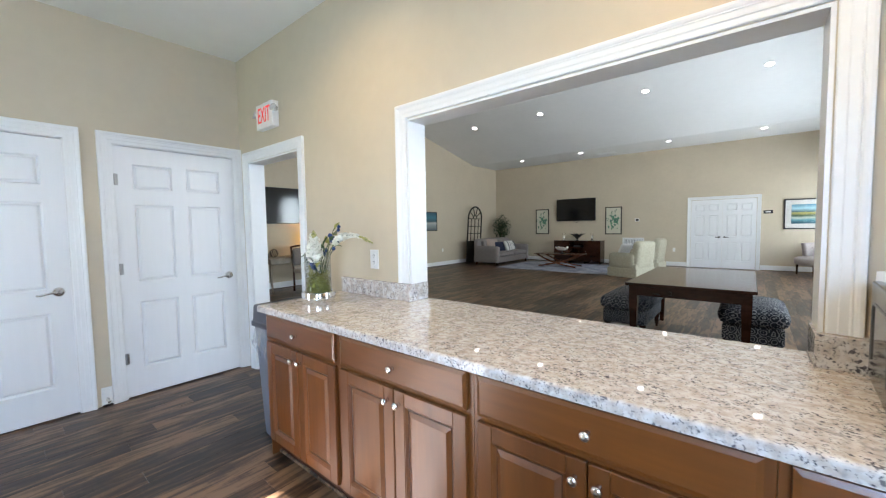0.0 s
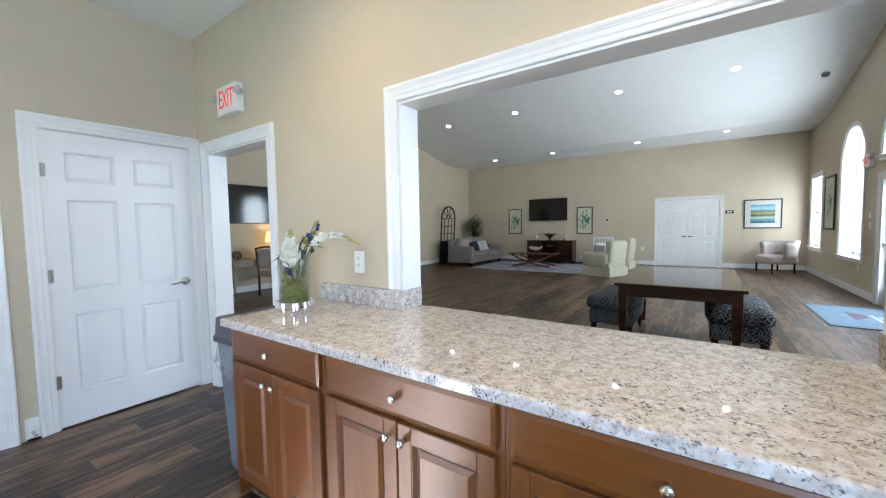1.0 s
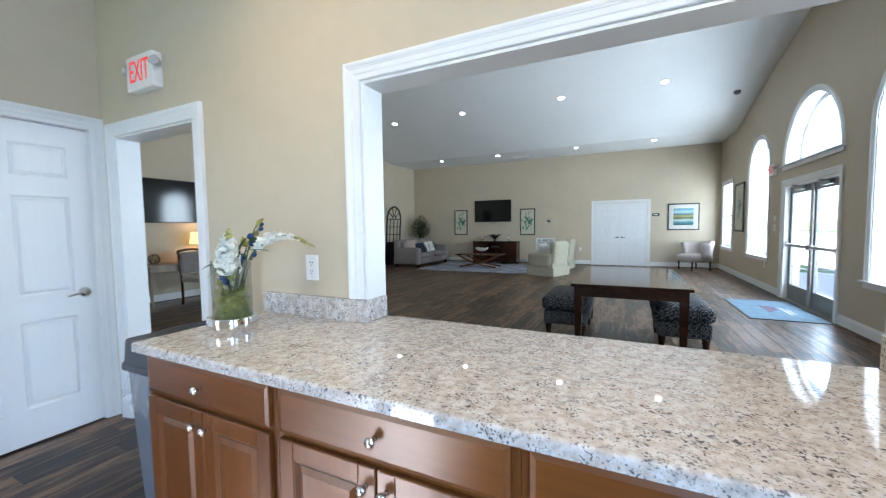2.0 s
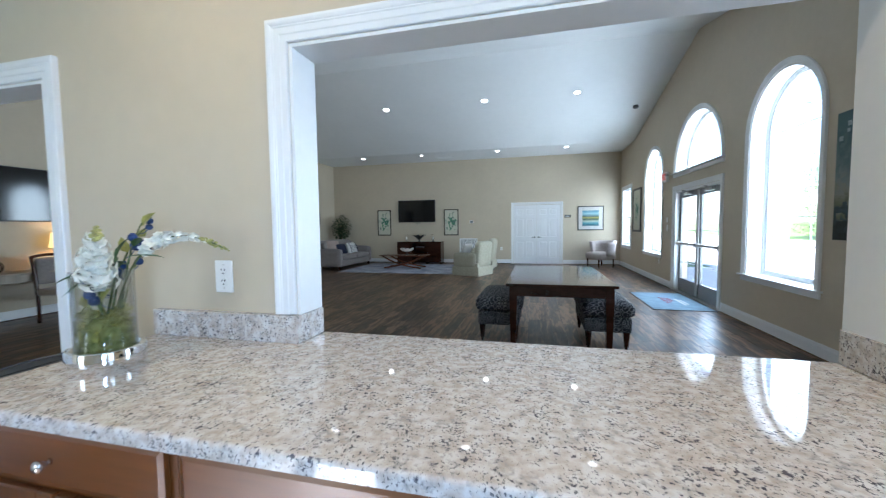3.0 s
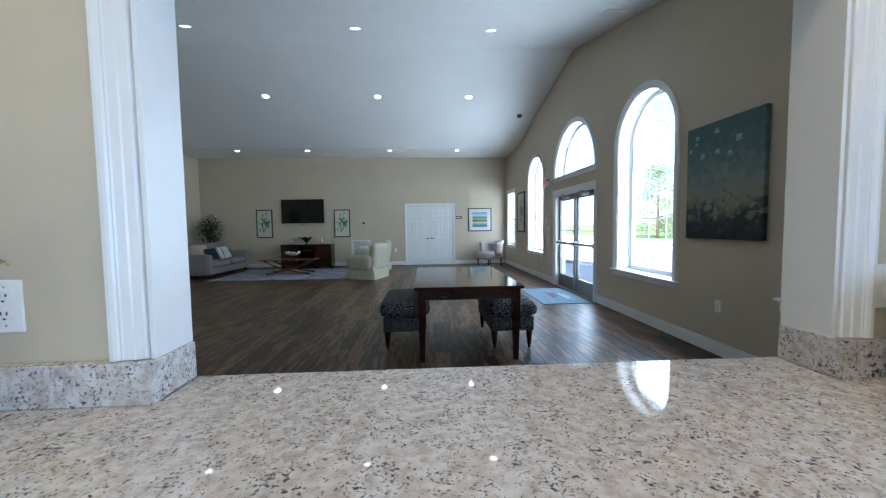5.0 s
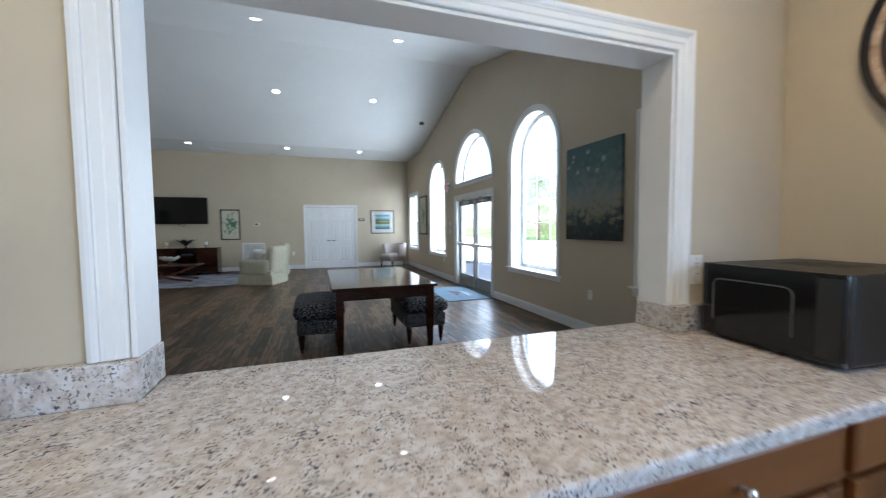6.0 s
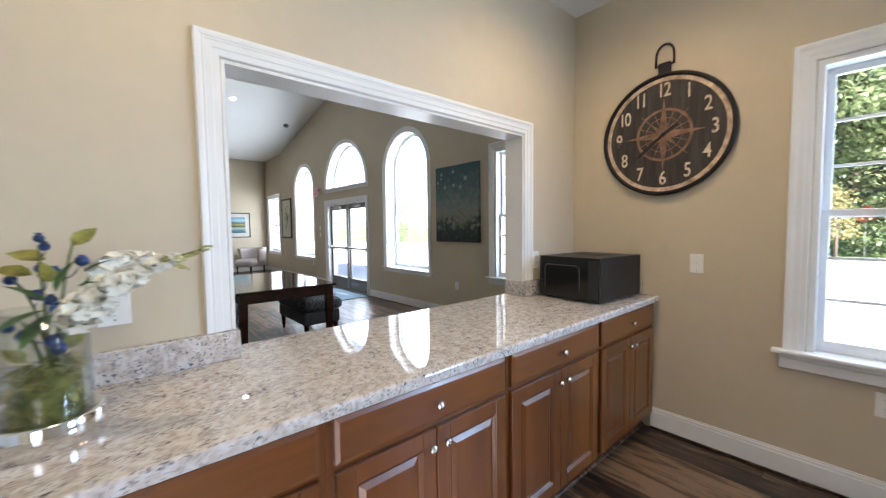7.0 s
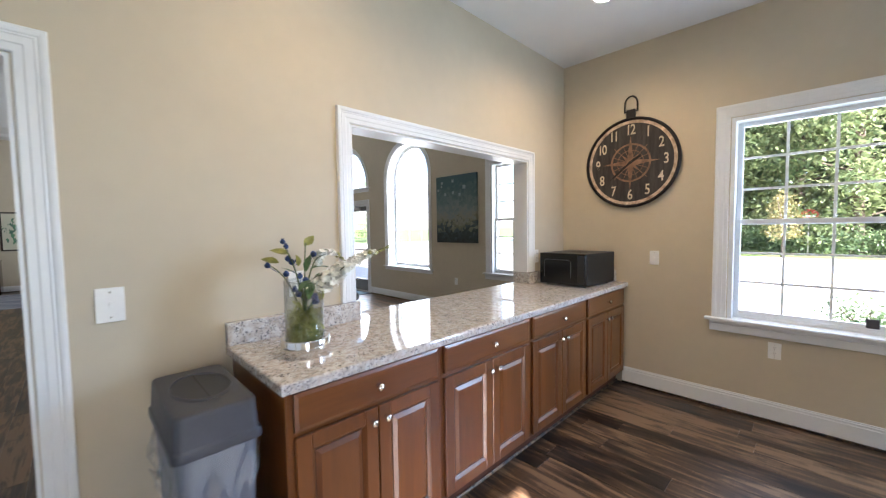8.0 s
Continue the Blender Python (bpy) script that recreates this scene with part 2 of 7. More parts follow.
def glow(name, color, strength):
    m = bpy.data.materials.new(name)
    m.use_nodes = True
    p = m.node_tree.nodes["Principled BSDF"]
    p.inputs["Base Color"].default_value = (*color, 1)
    p.inputs["Emission Color"].default_value, p.inputs["Emission Strength"].default_value = (*color, 1), strength
    return m


def glass(name, rough=0.0, tint=(1, 1, 1), thin=True):
    m = bpy.data.materials.new(name)
    m.use_nodes = True
    nt = m.node_tree
    N, L = nt.nodes, nt.links
    if not thin:
        p = N["Principled BSDF"]
        p.inputs["Transmission Weight"].default_value, p.inputs["Roughness"].default_value, p.inputs["IOR"].default_value = 1, 0.01, 1.45
        p.inputs["Base Color"].default_value = (*tint, 1)
        return m
    N.remove(N["Principled BSDF"])
    tr, gl, fr, mx = N.new("ShaderNodeBsdfTransparent"), N.new("ShaderNodeBsdfGlossy"), N.new("ShaderNodeLayerWeight"), N.new("ShaderNodeMixShader")
    pw, sc = N.new("ShaderNodeMath"), N.new("ShaderNodeMath")
    pw.operation, sc.operation = "POWER", "MULTIPLY_ADD"
    pw.inputs[1].default_value, sc.inputs[1].default_value, sc.inputs[2].default_value = 4.5, 0.5, 0.025
    fr.inputs[0].default_value = 0.5
    tr.inputs[0].default_value = (*tint, 1)
    gl.inputs["Roughness"].default_value = rough
    L.new(fr.outputs["Facing"], pw.inputs[0]), L.new(pw.outputs[0], sc.inputs[0]), L.new(sc.outputs[0], mx.inputs[0])
    L.new(tr.outputs[0], mx.inputs[1]), L.new(tr.outputs[0], mx.inputs[1]), L.new(gl.outputs[0], mx.inputs[2])
    L.new(mx.outputs[0], N["Material Output"].inputs[0])
    return m


WALL = mat("wall_paint", (0.565, 0.487, 0.360), 0.62, var=0.03, scale=1.3, bump=0.12, bscale=260)
CEIL = mat("ceiling_paint", (0.78, 0.78, 0.76), 0.75, var=0.02, scale=0.8, bump=0.08, bscale=200)
TRIM = mat("trim_paint", (0.80, 0.80, 0.79), 0.32, var=0.02, scale=3, bump=0.03, bscale=60)
DOORP = mat("door_paint", (0.79, 0.79, 0.79), 0.38, var=0.02, scale=3, bump=0.10, bscale=140, stretch=(1, 1, 0.12))
FLOORW = floor_wood("floor_planks")
GAP = mat("floor_joint", (0.02, 0.013, 0.01), 0.7)
GRANITE = granite("speckled_granite")
CAB = wood("cabinet_maple", (0.085, 0.0235, 0.0036), (0.195, 0.062, 0.0090), 0.32, 3.2, (1.2, 1.2, 0.12), coat=0.4, ring=0.6, coat_rough=0.38)
CABH = wood("cabinet_maple_across", (0.085, 0.0235, 0.0036), (0.195, 0.062, 0.0090), 0.32, 3.2, (0.12, 1.2, 1.2), coat=0.4, ring=0.6, coat_rough=0.38)
GLAZE = mat("dark_glaze", (0.035, 0.012, 0.006), 0.55)
# toe-kick brown, darkened to carry the shade under the cabinets
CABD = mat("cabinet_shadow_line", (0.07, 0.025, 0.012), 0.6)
CHROME = mat("brushed_nickel", (0.72, 0.70, 0.67), 0.16, 1.0, var=0.03, scale=20)
STEEL = mat("door_steel", (0.42, 0.41, 0.40), 0.35, 0.9, var=0.05, scale=12)
BLACKG = mat("black_gloss", (0.008, 0.008, 0.009), 0.09, var=0.1)
BLACKM = mat("black_matt", (0.018, 0.018, 0.019), 0.42, var=0.15, scale=12)
PLATE = mat("switch_plastic", (0.84, 0.83, 0.80), 0.3, var=0.02)
SLOT = mat("socket_slot", (0.03, 0.03, 0.03), 0.6)
PANE = glass("window_glass")
BRONZE = mat("dark_bronze", (0.055, 0.045, 0.035), 0.45, 0.3, var=0.2, scale=14)
DARKW = wood("mahogany", (0.014, 0.005, 0.003), (0.055, 0.018, 0.010), 0.09, 4, (0.3, 0.06, 1), spec=0.42)
LIT = glow("downlight_lens", (1.0, 0.90, 0.76), 3.0)
BEZEL = mat("downlight_trim", (0.82, 0.82, 0.81), 0.5, var=0.02)
VINYL = mat("window_vinyl", (0.83, 0.84, 0.85), 0.3, var=0.02)

# ---------- the large structure ----------
XW, XE, YN, YS, KH = -3.78, 0.912, 1.82, -2.1, 2.965       # kitchen
YB = 1.955                                                # back of the wall with the pass-through
GW, GE, GN = -8.30, 2.082, 13.963                          # great room
RY, RZ, EZ = 8.07, 4.655, 3.70                             # ridge and eaves of its ceiling
FY, NY = 12.3, 4.2                                         # where the slopes begin
TH = 0.15


def wall_cells(bm, axis, at, thick, u0, u1, z0, z1, holes):
    """A wall along axis with rectangular holes (u0, u1, z0, z1)."""
    us = sorted({u0, u1, *[h[i] for h in holes for i in (0, 1)]})
    zs = sorted({z0, z1, *[h[i] for h in holes for i in (2, 3)]})
    for a, b in zip(us, us[1:]):
        run = None
        for c, d in [*zip(zs, zs[1:]), (None, None)]:
            solid = c is not None and not any(h[0] < (a + b) / 2 < h[1] and h[2] < (c + d) / 2 < h[3] for h in holes)
            if solid:
                run = (run[0], d) if run else (c, d)
            elif run:
                lo, hi = run
                run = None
                if axis == "x":
                    bx(bm, a, b, at, at + thick, lo, hi)
                else:
                    bx(bm, at, at + thick, a, b, lo, hi)


def spandrel(bm, at, thick, yc, r, zs, n=24):
    """Fills the corners over a round-headed opening in a wall along y."""
    for i in range(n):
        a, b = math.pi * i / n, math.pi * (i + 1) / n
        ya, za, yb, zb = yc + r * math.cos(a), zs + r * math.sin(a), yc + r * math.cos(b), zs + r * math.sin(b)
        top = zs + r
        if abs(ya - yb) < 1e-5:
            continue
        q = [[(x, ya, za), (x, yb, zb), (x, yb, top + 0.0005), (x, ya, top + 0.0005)] for x in (at, at + thick)]
        hull(bm, q)


OPEN = (-1.492, 0.262, 0.0, 1.992)        # pass-through: x0, x1; its lower part is closed below the worktop
PASS = (-3.600, -2.712, 0.0, 1.992)
bm = B()
wall_cells(bm, "x", YN, YB - YN, XW - TH, GE, 0, KH + 0.05, [(OPEN[0], OPEN[1], 0.875, OPEN[3]), (PASS[0], PASS[1], 0, PASS[3])])
wall_cells(bm, "x", YN, YB - YN, XW - TH, GE, KH + 0.05, 3.76, [])
wall_cells(bm, "x", YN, YB - YN, GW - TH, XW - TH, 0, 3.76, [])
structure("wall_kitchen", bm, WALL, "beige painted wall with a cased pass-through above the worktop")
DOORS_W = [(-0.31, 0.590, 0, 2.045), (0.867, 1.738, 0, 2.045)]
bm = B()
wall_cells(bm, "y", XW - TH, TH, YS - TH, YN, 0, KH + 0.05, DOORS_W)
structure("wall_west", bm, WALL, "beige painted wall with two white panelled doors")
WK = (-0.37, 0.485, 0.705, 2.20)
WR2 = (-1.79, -0.93, 0.705, 2.20)
bm = B()
wall_cells(bm, "y", XE, TH, YS - TH, YN, 0, KH + 0.05, [WK, WR2])
structure("wall_clock", bm, WALL, "beige painted wall with a sash window, an unseen added one and a round clock")
SW = (-3.44, -2.46, 0.10, 2.38)
bm = B()
wall_cells(bm, "x", YS - TH, TH, XW, XE, 0, KH + 0.05, [SW])
structure("wall_south", bm, WALL, "plain beige painted wall with a window opening")
WA, WB, WR = 5.74, 10.47, 0.635           # round-headed windows: centres along the wall, half width
WZ, SPR = 0.66, 2.44
DC, DW, DH = 8.08, 0.955, 1.985            # glazed double door
HZ, HR = 2.335, 0.955                      # half-round light above it
RECTS = [(2.62, 3.66, 0.70, 2.42), (12.58, 13.62, 0.70, 2.42)]
bm = B()
TE = 0.25
wall_cells(bm, "y", GE, TE, YB, GN, 0, EZ, [(WA - WR, WA + WR, WZ, SPR + WR), (WB - WR, WB + WR, WZ, SPR + WR), (DC - DW, DC + DW, 0, DH), (DC - HR, DC + HR, HZ, HZ + HR), *RECTS])
for yc, r, zs in ((WA, WR, SPR), (WB, WR, SPR), (DC, HR, HZ)):
    spandrel(bm, GE, TE, yc, r, zs)
hull(bm, [[(x, NY - 0.4, EZ), (x, FY + 0.4, EZ), (x, FY, EZ + 0.05), (x, RY, RZ + 0.05), (x, NY, EZ + 0.05)] for x in (GE, GE + TE)])
structure("wall_east", bm, WALL, "beige gable wall with round-headed windows and glazed doors")
bm = B()
wall_cells(bm, "y", GW - TH, TH, YB, GN, 0, EZ, [])
hull(bm, [[(x, NY - 0.4, EZ), (x, FY + 0.4, EZ), (x, FY, EZ + 0.05), (x, RY, RZ + 0.05), (x, NY, EZ + 0.05)] for x in (GW - TH, GW)])
structure("wall_lounge_west", bm, WALL, "plain beige gable wall of the lounge")
DD = (-1.360, 0.192, 0, 2.05)
bm = B()
wall_cells(bm, "x", GN, TH, GW - TH, GE + TH, 0, EZ + 0.06, [DD])
structure("wall_north", bm, WALL, "beige far wall of the lounge with white double doors")
bm = B()
bx(bm, XW - TH, XE + TH, YS - TH, YN - 0.001, KH, KH + 0.1)
structure("ceiling_kitchen", bm, CEIL, "flat white painted ceiling", "ceiling")
bm = B()
for (ya, za), (yb, zb) in zip([(YB, EZ), (NY, EZ), (RY, RZ), (FY, EZ)], [(NY, EZ), (RY, RZ), (FY, EZ), (GN, EZ)]):
    hull(bm, [[(x, ya, za), (x, yb, zb), (x, yb, zb + 0.12), (x, ya, za + 0.12)] for x in (GW, GE)])
structure("ceiling_lounge", bm, CEIL, "white vaulted plasterboard ceiling with recessed lights", "ceiling")
# closing walls behind the doors
bm = B()
bx(bm, GW - TH, GE + TH, GN + 1.2, GN + 1.3, -0.1, 4)
structure("wall_cupboard", bm, WALL, "plain wall of the cupboard behind the double doors")
bm = B()
bx(bm, XW - 1.4, XW - 1.3, YS - TH, YN, -0.1, 3.1)
structure("wall_closet", bm, WALL, "plain wall of the closet behind the doors")
bm = B()
bx(bm, GW - TH, XW - TH - 1.25, YS - TH - 0.1, YN, 3.0, 3.1)
structure("ceiling_closet", bm, CEIL, "plain closet ceiling", "ceiling")
bm = B()
bx(bm, GW - TH, GE + TH, YS - TH, GN + 1.3, -0.14, -0.004)
structure("floor_base", bm, GAP, "dark sub-floor between plank joints", "floor")


# ---------- trim ----------
def casing(bm, u0, u1, z1, w=0.088, z0=0.0, y=0.0):
    """Mitred colonial moulding round an opening; the room is at -y."""
    prof = [(0.0, 0.0), (0.0, 0.009), (0.05, 0.0125), (0.30, 0.0135), (0.35, 0.0165), (0.60, 0.0175), (0.65, 0.0205), (0.70, 0.0185), (0.76, 0.0225), (0.86, 0.025), (0.97, 0.0245), (1.0, 0.021), (1.0, 0.0)]
    o = [(0.004 + a * w, y - d) for a, d in prof]
    hull(bm, [[(u0 - a, b, z0) for a, b in o], [(u0 - a, b, z1 + a) for a, b in o], [(u1 + a, b, z1 + a) for a, b in o], [(u1 + a, b, z0) for a, b in o]])


def base_run(bm, u0, u1, h=0.148):
    bx(bm, u0, u1, -0.014, 0.0, 0.0, h - 0.03, 0.002)
    bx(bm, u0, u1, -0.0105, 0.0, h - 0.03, h - 0.012, 0.002)
    bx(bm, u0, u1, -0.007, 0.0, h - 0.012, h, 0.003)


def baseboard(m, runs, label="white painted moulded baseboard"):
    bm = B()
    for a, b in runs:
        base_run(bm, a, b)
    ob = structure("baseboard", bm, TRIM, label, "baseboard")
    ob.matrix_basis = m
    bm = B()
    for a, b in runs:
        bx(bm, a, b, -0.026, -0.0145, 0.0, 0.018, 0.005)
    s = part("shoe_moulding", bm, FLOORW, ob, "dark wood-look quarter round")
    return ob


NROOM, ESIDE, WSIDE, SROOM = 0, -90, 90, 180
# east wall: local x runs to -y
baseboard(pose(GE, 0, 0, 0, 0, ESIDE), [(-GN + 0.015, -(DC + DW + 0.10)), (-(DC - DW - 0.10), -YB)])
baseboard(pose(0, GN, 0, 0, 0, NROOM), [(GW + 0.015, DD[0] - 0.10), (DD[1] + 0.10, GE - 0.015)])
baseboard(pose(GW, 0, 0, 0, 0, WSIDE), [(YB, GN - 0.015)])
baseboard(pose(0, YB, 0, 0, 0, SROOM), [(-GE + 0.015, -PASS[1] - 0.10), (-PASS[0] + 0.10, -GW - 0.015)])
baseboard(pose(XE, 0, 0, 0, 0, ESIDE), [(-1.235, -YS - 0.015)])
baseboard(pose(XW, 0, 0, 0, 0, WSIDE), [(0.707, 0.773), (YS + 0.015, -0.405)])
baseboard(pose(0, YN, 0, 0, 0, NROOM), [(-2.618, -2.12)])

bm = B()
casing(bm, OPEN[0], OPEN[1], OPEN[3], 0.079, z0=1.019)
t_open = structure("trim_pass_through", bm, TRIM, "white fluted casing round the pass-through", "trim")
t_open.matrix_basis = pose(0, YN, 0)
bm = B()
casing(bm, -OPEN[1], -OPEN[0], OPEN[3], z0=0.80)
ob = structure("trim_pass_through_back", bm, TRIM, "white casing on the lounge side", "trim")
ob.matrix_basis = pose(0, YB, 0, 0, 0, 180)
bm = B()
lin = 0.012
bx(bm, OPEN[0], OPEN[0] + lin, YN - 0.004, YB + 0.004, 1.017, OPEN[3])
bx(bm, OPEN[1] - lin, OPEN[1], YN - 0.004, YB + 0.004, 1.017, OPEN[3])
bx(bm, OPEN[0] + lin, OPEN[1] - lin, YN - 0.004, YB + 0.004, OPEN[3] - lin, OPEN[3])
structure("trim_pass_through_lining", bm, TRIM, "white boarded lining of the pass-through", "trim")
for u0, u1, m, nm in ((PASS[0], PASS[1], pose(0, YN, 0), "trim_passage"), (-PASS[1], -PASS[0], pose(0, YB, 0, 0, 0, 180), "trim_passage_back")):
    bm = B()
    casing(bm, u0, u1, PASS[3], 0.085)
    ob = structure(nm, bm, TRIM, "white fluted casing of the open passage", "trim")
    ob.matrix_basis = m
bm = B()
bx(bm, PASS[0], PASS[0] + lin, YN - 0.004, YB + 0.004, 0, PASS[3])
bx(bm, PASS[1] - lin, PASS[1], YN - 0.004, YB + 0.004, 0, PASS[3])
bx(bm, PASS[0] + lin, PASS[1] - lin, YN - 0.004, YB + 0.004, PASS[3] - lin, PASS[3])
structure("trim_passage_lining", bm, TRIM, "white lining of the open passage", "trim")


# ---------- panelled doors ----------
def leaf(bm, w, h, t=0.036, left=0.0):
    """Six-panel leaf from x=left, front at y=0, its raised fields cut on the front."""
    st, mid = 0.115 * w / 0.9, 0.105 * w / 0.9
    cols = [(left + st, left + w / 2 - mid / 2), (left + w / 2 + mid / 2, left + w - st)]
    rows = [(0.115 * h, 0.385 * h), (0.465 * h, 0.775 * h), (0.835 * h, 0.935 * h)]
    for a, b in ((left, cols[0][0]), (cols[0][1], cols[1][0]), (cols[1][1], left + w)):
        bx(bm, a, b, 0, t, 0.012, h)
    zz = [0.012, *[z for r in rows for z in r], h]
    for a, b in zip(zz[::2], zz[1::2]):
        for c in cols:
            bx(bm, c[0], c[1], 0, t, a, b)
    for c in cols:
        for r in rows:
            bx(bm, c[0], c[1], 0.018, t - 0.004, r[0], r[1])
            frustum(bm, (c[0] + 0.014, c[1] - 0.014, r[0] + 0.014, r[1] - 0.016), (c[0] + 0.030, c[1] - 0.030, r[0] + 0.030, r[1] - 0.030), 0.018, 0.002)
            frustum(bm, (c[0], c[0] + 0.012, r[0], r[1]), (c[0], c[0] + 0.001, r[0], r[1]), 0.018, 0.0)
            frustum(bm, (c[1] - 0.012, c[1], r[0], r[1]), (c[1] - 0.001, c[1], r[0], r[1]), 0.018, 0.0)
            frustum(bm, (c[0], c[1], r[0], r[0] + 0.012), (c[0], c[1], r[0], r[0] + 0.001), 0.018, 0.0)
            frustum(bm, (c[0], c[1], r[1] - 0.012, r[1]), (c[0], c[1], r[1] - 0.001, r[1]), 0.018, 0.0)


def lever(parent, x, z, s):
    """Lever handle; s: the side that the lever points to."""
    bm = B()
    lathe(bm, [(0.034, 0.0), (0.034, 0.006), (0.026, 0.014), (0.012, 0.016), (0.012, 0.045), (0.015, 0.05), (0.0, 0.052)], 20, m=Matrix.Translation((x, 0, z)) @ Matrix.Rotation(radians(90), 4, "X"))
    tube(bm, [(x, -0.045, z), (x + s * 0.03, -0.05, z + 0.003), (x + s * 0.065, -0.049, z - 0.004), (x + s * 0.10, -0.046, z - 0.012), (x + s * 0.115, -0.045, z - 0.010)], 0.009, 8, 0.7)
    part("door_handle", bm, CHROME, parent, "curved nickel lever handle", True)


def hinge(parent, x, z):
    bm = B()
    lathe(bm, [(0.0065, -0.045), (0.0065, 0.045)], 10, (x, -0.004, z))
    bx(bm, x - 0.02, x + 0.02, -0.0015, 0.001, z - 0.044, z + 0.044)
    part("hinge", bm, STEEL, parent, "steel butt hinge")


def room_door(name, m, w, h, hinge_x, label):
    """m: at the foot of the opening's left jamb; the leaf closes it."""
    d = tagged(thing(name, m, label, "door"), kind="structure")
    bm = B()
    leaf(bm, w - 0.008, h - 0.006, left=0.004)
    lf = part("leaf", bm, DOORP, d)
    s = 1 if hinge_x == 0 else -1
    lever(lf, w - 0.07 if s == 1 else 0.07, 0.93, -s)
    for z in (0.33, 1.06, 1.77):
        hinge(lf, 0.004 if s == 1 else w - 0.004, z)
    bm = B()
    casing(bm, 0, w, h)
    part("casing", bm, TRIM, d, "white fluted casing")
    bm = B()
    bx(bm, -0.003, 0.003, -0.004, 0.10, 0, h + 0.003)
    bx(bm, w - 0.003, w + 0.003, -0.004, 0.10, 0, h + 0.003)
    bx(bm, 0.003, w - 0.003, -0.004, 0.10, h, h + 0.003)
    bx(bm, 0.003, w - 0.003, 0.045, 0.06, 0, h)
    part("jamb", bm, TRIM, d)
    return d


room_door("door_1", pose(XW, DOORS_W[1][0], 0, 0, 0, 90), DOORS_W[1][1] - DOORS_W[1][0], 2.04, 0, "white six-panel door, closed, with nickel lever handle")
room_door("door_2", pose(XW, DOORS_W[0][0], 0, 0, 0, 90), DOORS_W[0][1] - DOORS_W[0][0], 2.04, 0, "white six-panel door, closed, beside its twin")
dd = tagged(thing("door_3", pose(DD[0], GN, 0), "pair of white panelled doors, closed, in the far wall", "double door"), kind="structure")
for k in (0, 1):
    bm = B()
    leaf(bm, 0.770, 2.038, left=0.004 + k * 0.774)
    lf = part("leaf", bm, DOORP, dd)
    bm = B()
    x = 0.774 + (0.06 if k else -0.06)
    lathe(bm, [(0.026, 0.0), (0.026, 0.006), (0.01, 0.012), (0.01, 0.04), (0.026, 0.05), (0.022, 0.066), (0.0, 0.07)], 14, m=Matrix.Translation((x, 0, 0.93)) @ Matrix.Rotation(radians(90), 4, "X"))
    tube(bm, [(x, -0.05, 0.93), (x + (0.10 if k else -0.10), -0.052, 0.928)], 0.011, 6, 0.8)
    part("door_handle", bm, BRONZE, lf, "dark bronze lever handle", True)
bm = B()
casing(bm, 0, DD[1] - DD[0], 2.045)
part("casing", bm, TRIM, dd, "white fluted casing")

# ---------- windows ----------
def bars(parent, name, rows, material, label=""):
    for r in rows:
        bm = B()
        bx(bm, *r, 0.002)
        part(name, bm, material, parent, label)


def pane(parent, bm, name="pane"):
    g = part(name, bm, PANE, parent, "clear glass pane")
    g.visible_shadow = False
    return g


def sash_window(name, m, w, z0, z1, cols, rows, label, sticker=False):
    """A hung sash window in an opening w wide from local x=0; the room is at -y, the glass 0.09 behind the wall's face."""
    d = tagged(thing(name, m, label, "window"), kind="structure")
    bm = B()
    casing(bm, 0, w, z1, z0=z0 + 0.004)
    part("casing", bm, TRIM, d, "white moulded casing")
    bm = B()
    bx(bm, -0.135, w + 0.135, -0.055, 0.0, z0 - 0.018, z0 + 0.003, 0.006, 2)
    bx(bm, 0.001, w - 0.001, 0.0, 0.10, z0 - 0.018, z0 + 0.003)
    bx(bm, -0.105, w + 0.105, -0.030, 0.0, z0 - 0.045, z0 - 0.019, 0.006)
    bx(bm, -0.105, w + 0.105, -0.020, 0.0, z0 - 0.10, z0 - 0.045, 0.004)
    part("sill", bm, TRIM, d, "white moulded sill and apron")
    bm = B()
    f = 0.028
    bx(bm, 0.001, f, 0.001, 0.14, z0 + 0.004, z1), bx(bm, w - f, w - 0.001, 0.001, 0.14, z0 + 0.004, z1)
    bx(bm, f, w - f, 0.001, 0.14, z1 - f, z1), bx(bm, f, w - f, 0.07, 0.14, z0 + 0.004, z0 + f)
    part("window_frame", bm, VINYL, d)
    zm = (z0 + z1) / 2 - 0.02
    for za, zb, y in ((zm - 0.02, z1 - f, 0.10), (z0 + f, zm + 0.02, 0.066)):
        s = 0.034
        bm = B()
        bx(bm, f, f + s, y, y + 0.03, za, zb, 0.003), bx(bm, w - f - s, w - f, y, y + 0.03, za, zb, 0.003)
        bx(bm, f + s, w - f - s, y, y + 0.03, za, za + s, 0.003), bx(bm, f + s, w - f - s, y, y + 0.03, zb - s, zb, 0.003)
        sash = part("sash", bm, VINYL, d)
        a0, a1, b0, b1 = f + s, w - f - s, za + s, zb - s
        for i in range(1, cols):
            x = a0 + (a1 - a0) * i / cols
            bars(sash, "muntin", [(x - 0.008, x + 0.008, y + 0.010, y + 0.019, b0, b1)], VINYL)
        for j in range(1, rows):
            z = b0 + (b1 - b0) * j / rows
            bars(sash, "muntin", [(a0, a1, y + 0.0085, y + 0.0205, z - 0.008, z + 0.008)], VINYL)
        bm = B()
        bx(bm, a0, a1, y + 0.0215, y + 0.0245, b0, b1)
        pane(sash, bm)
    return d


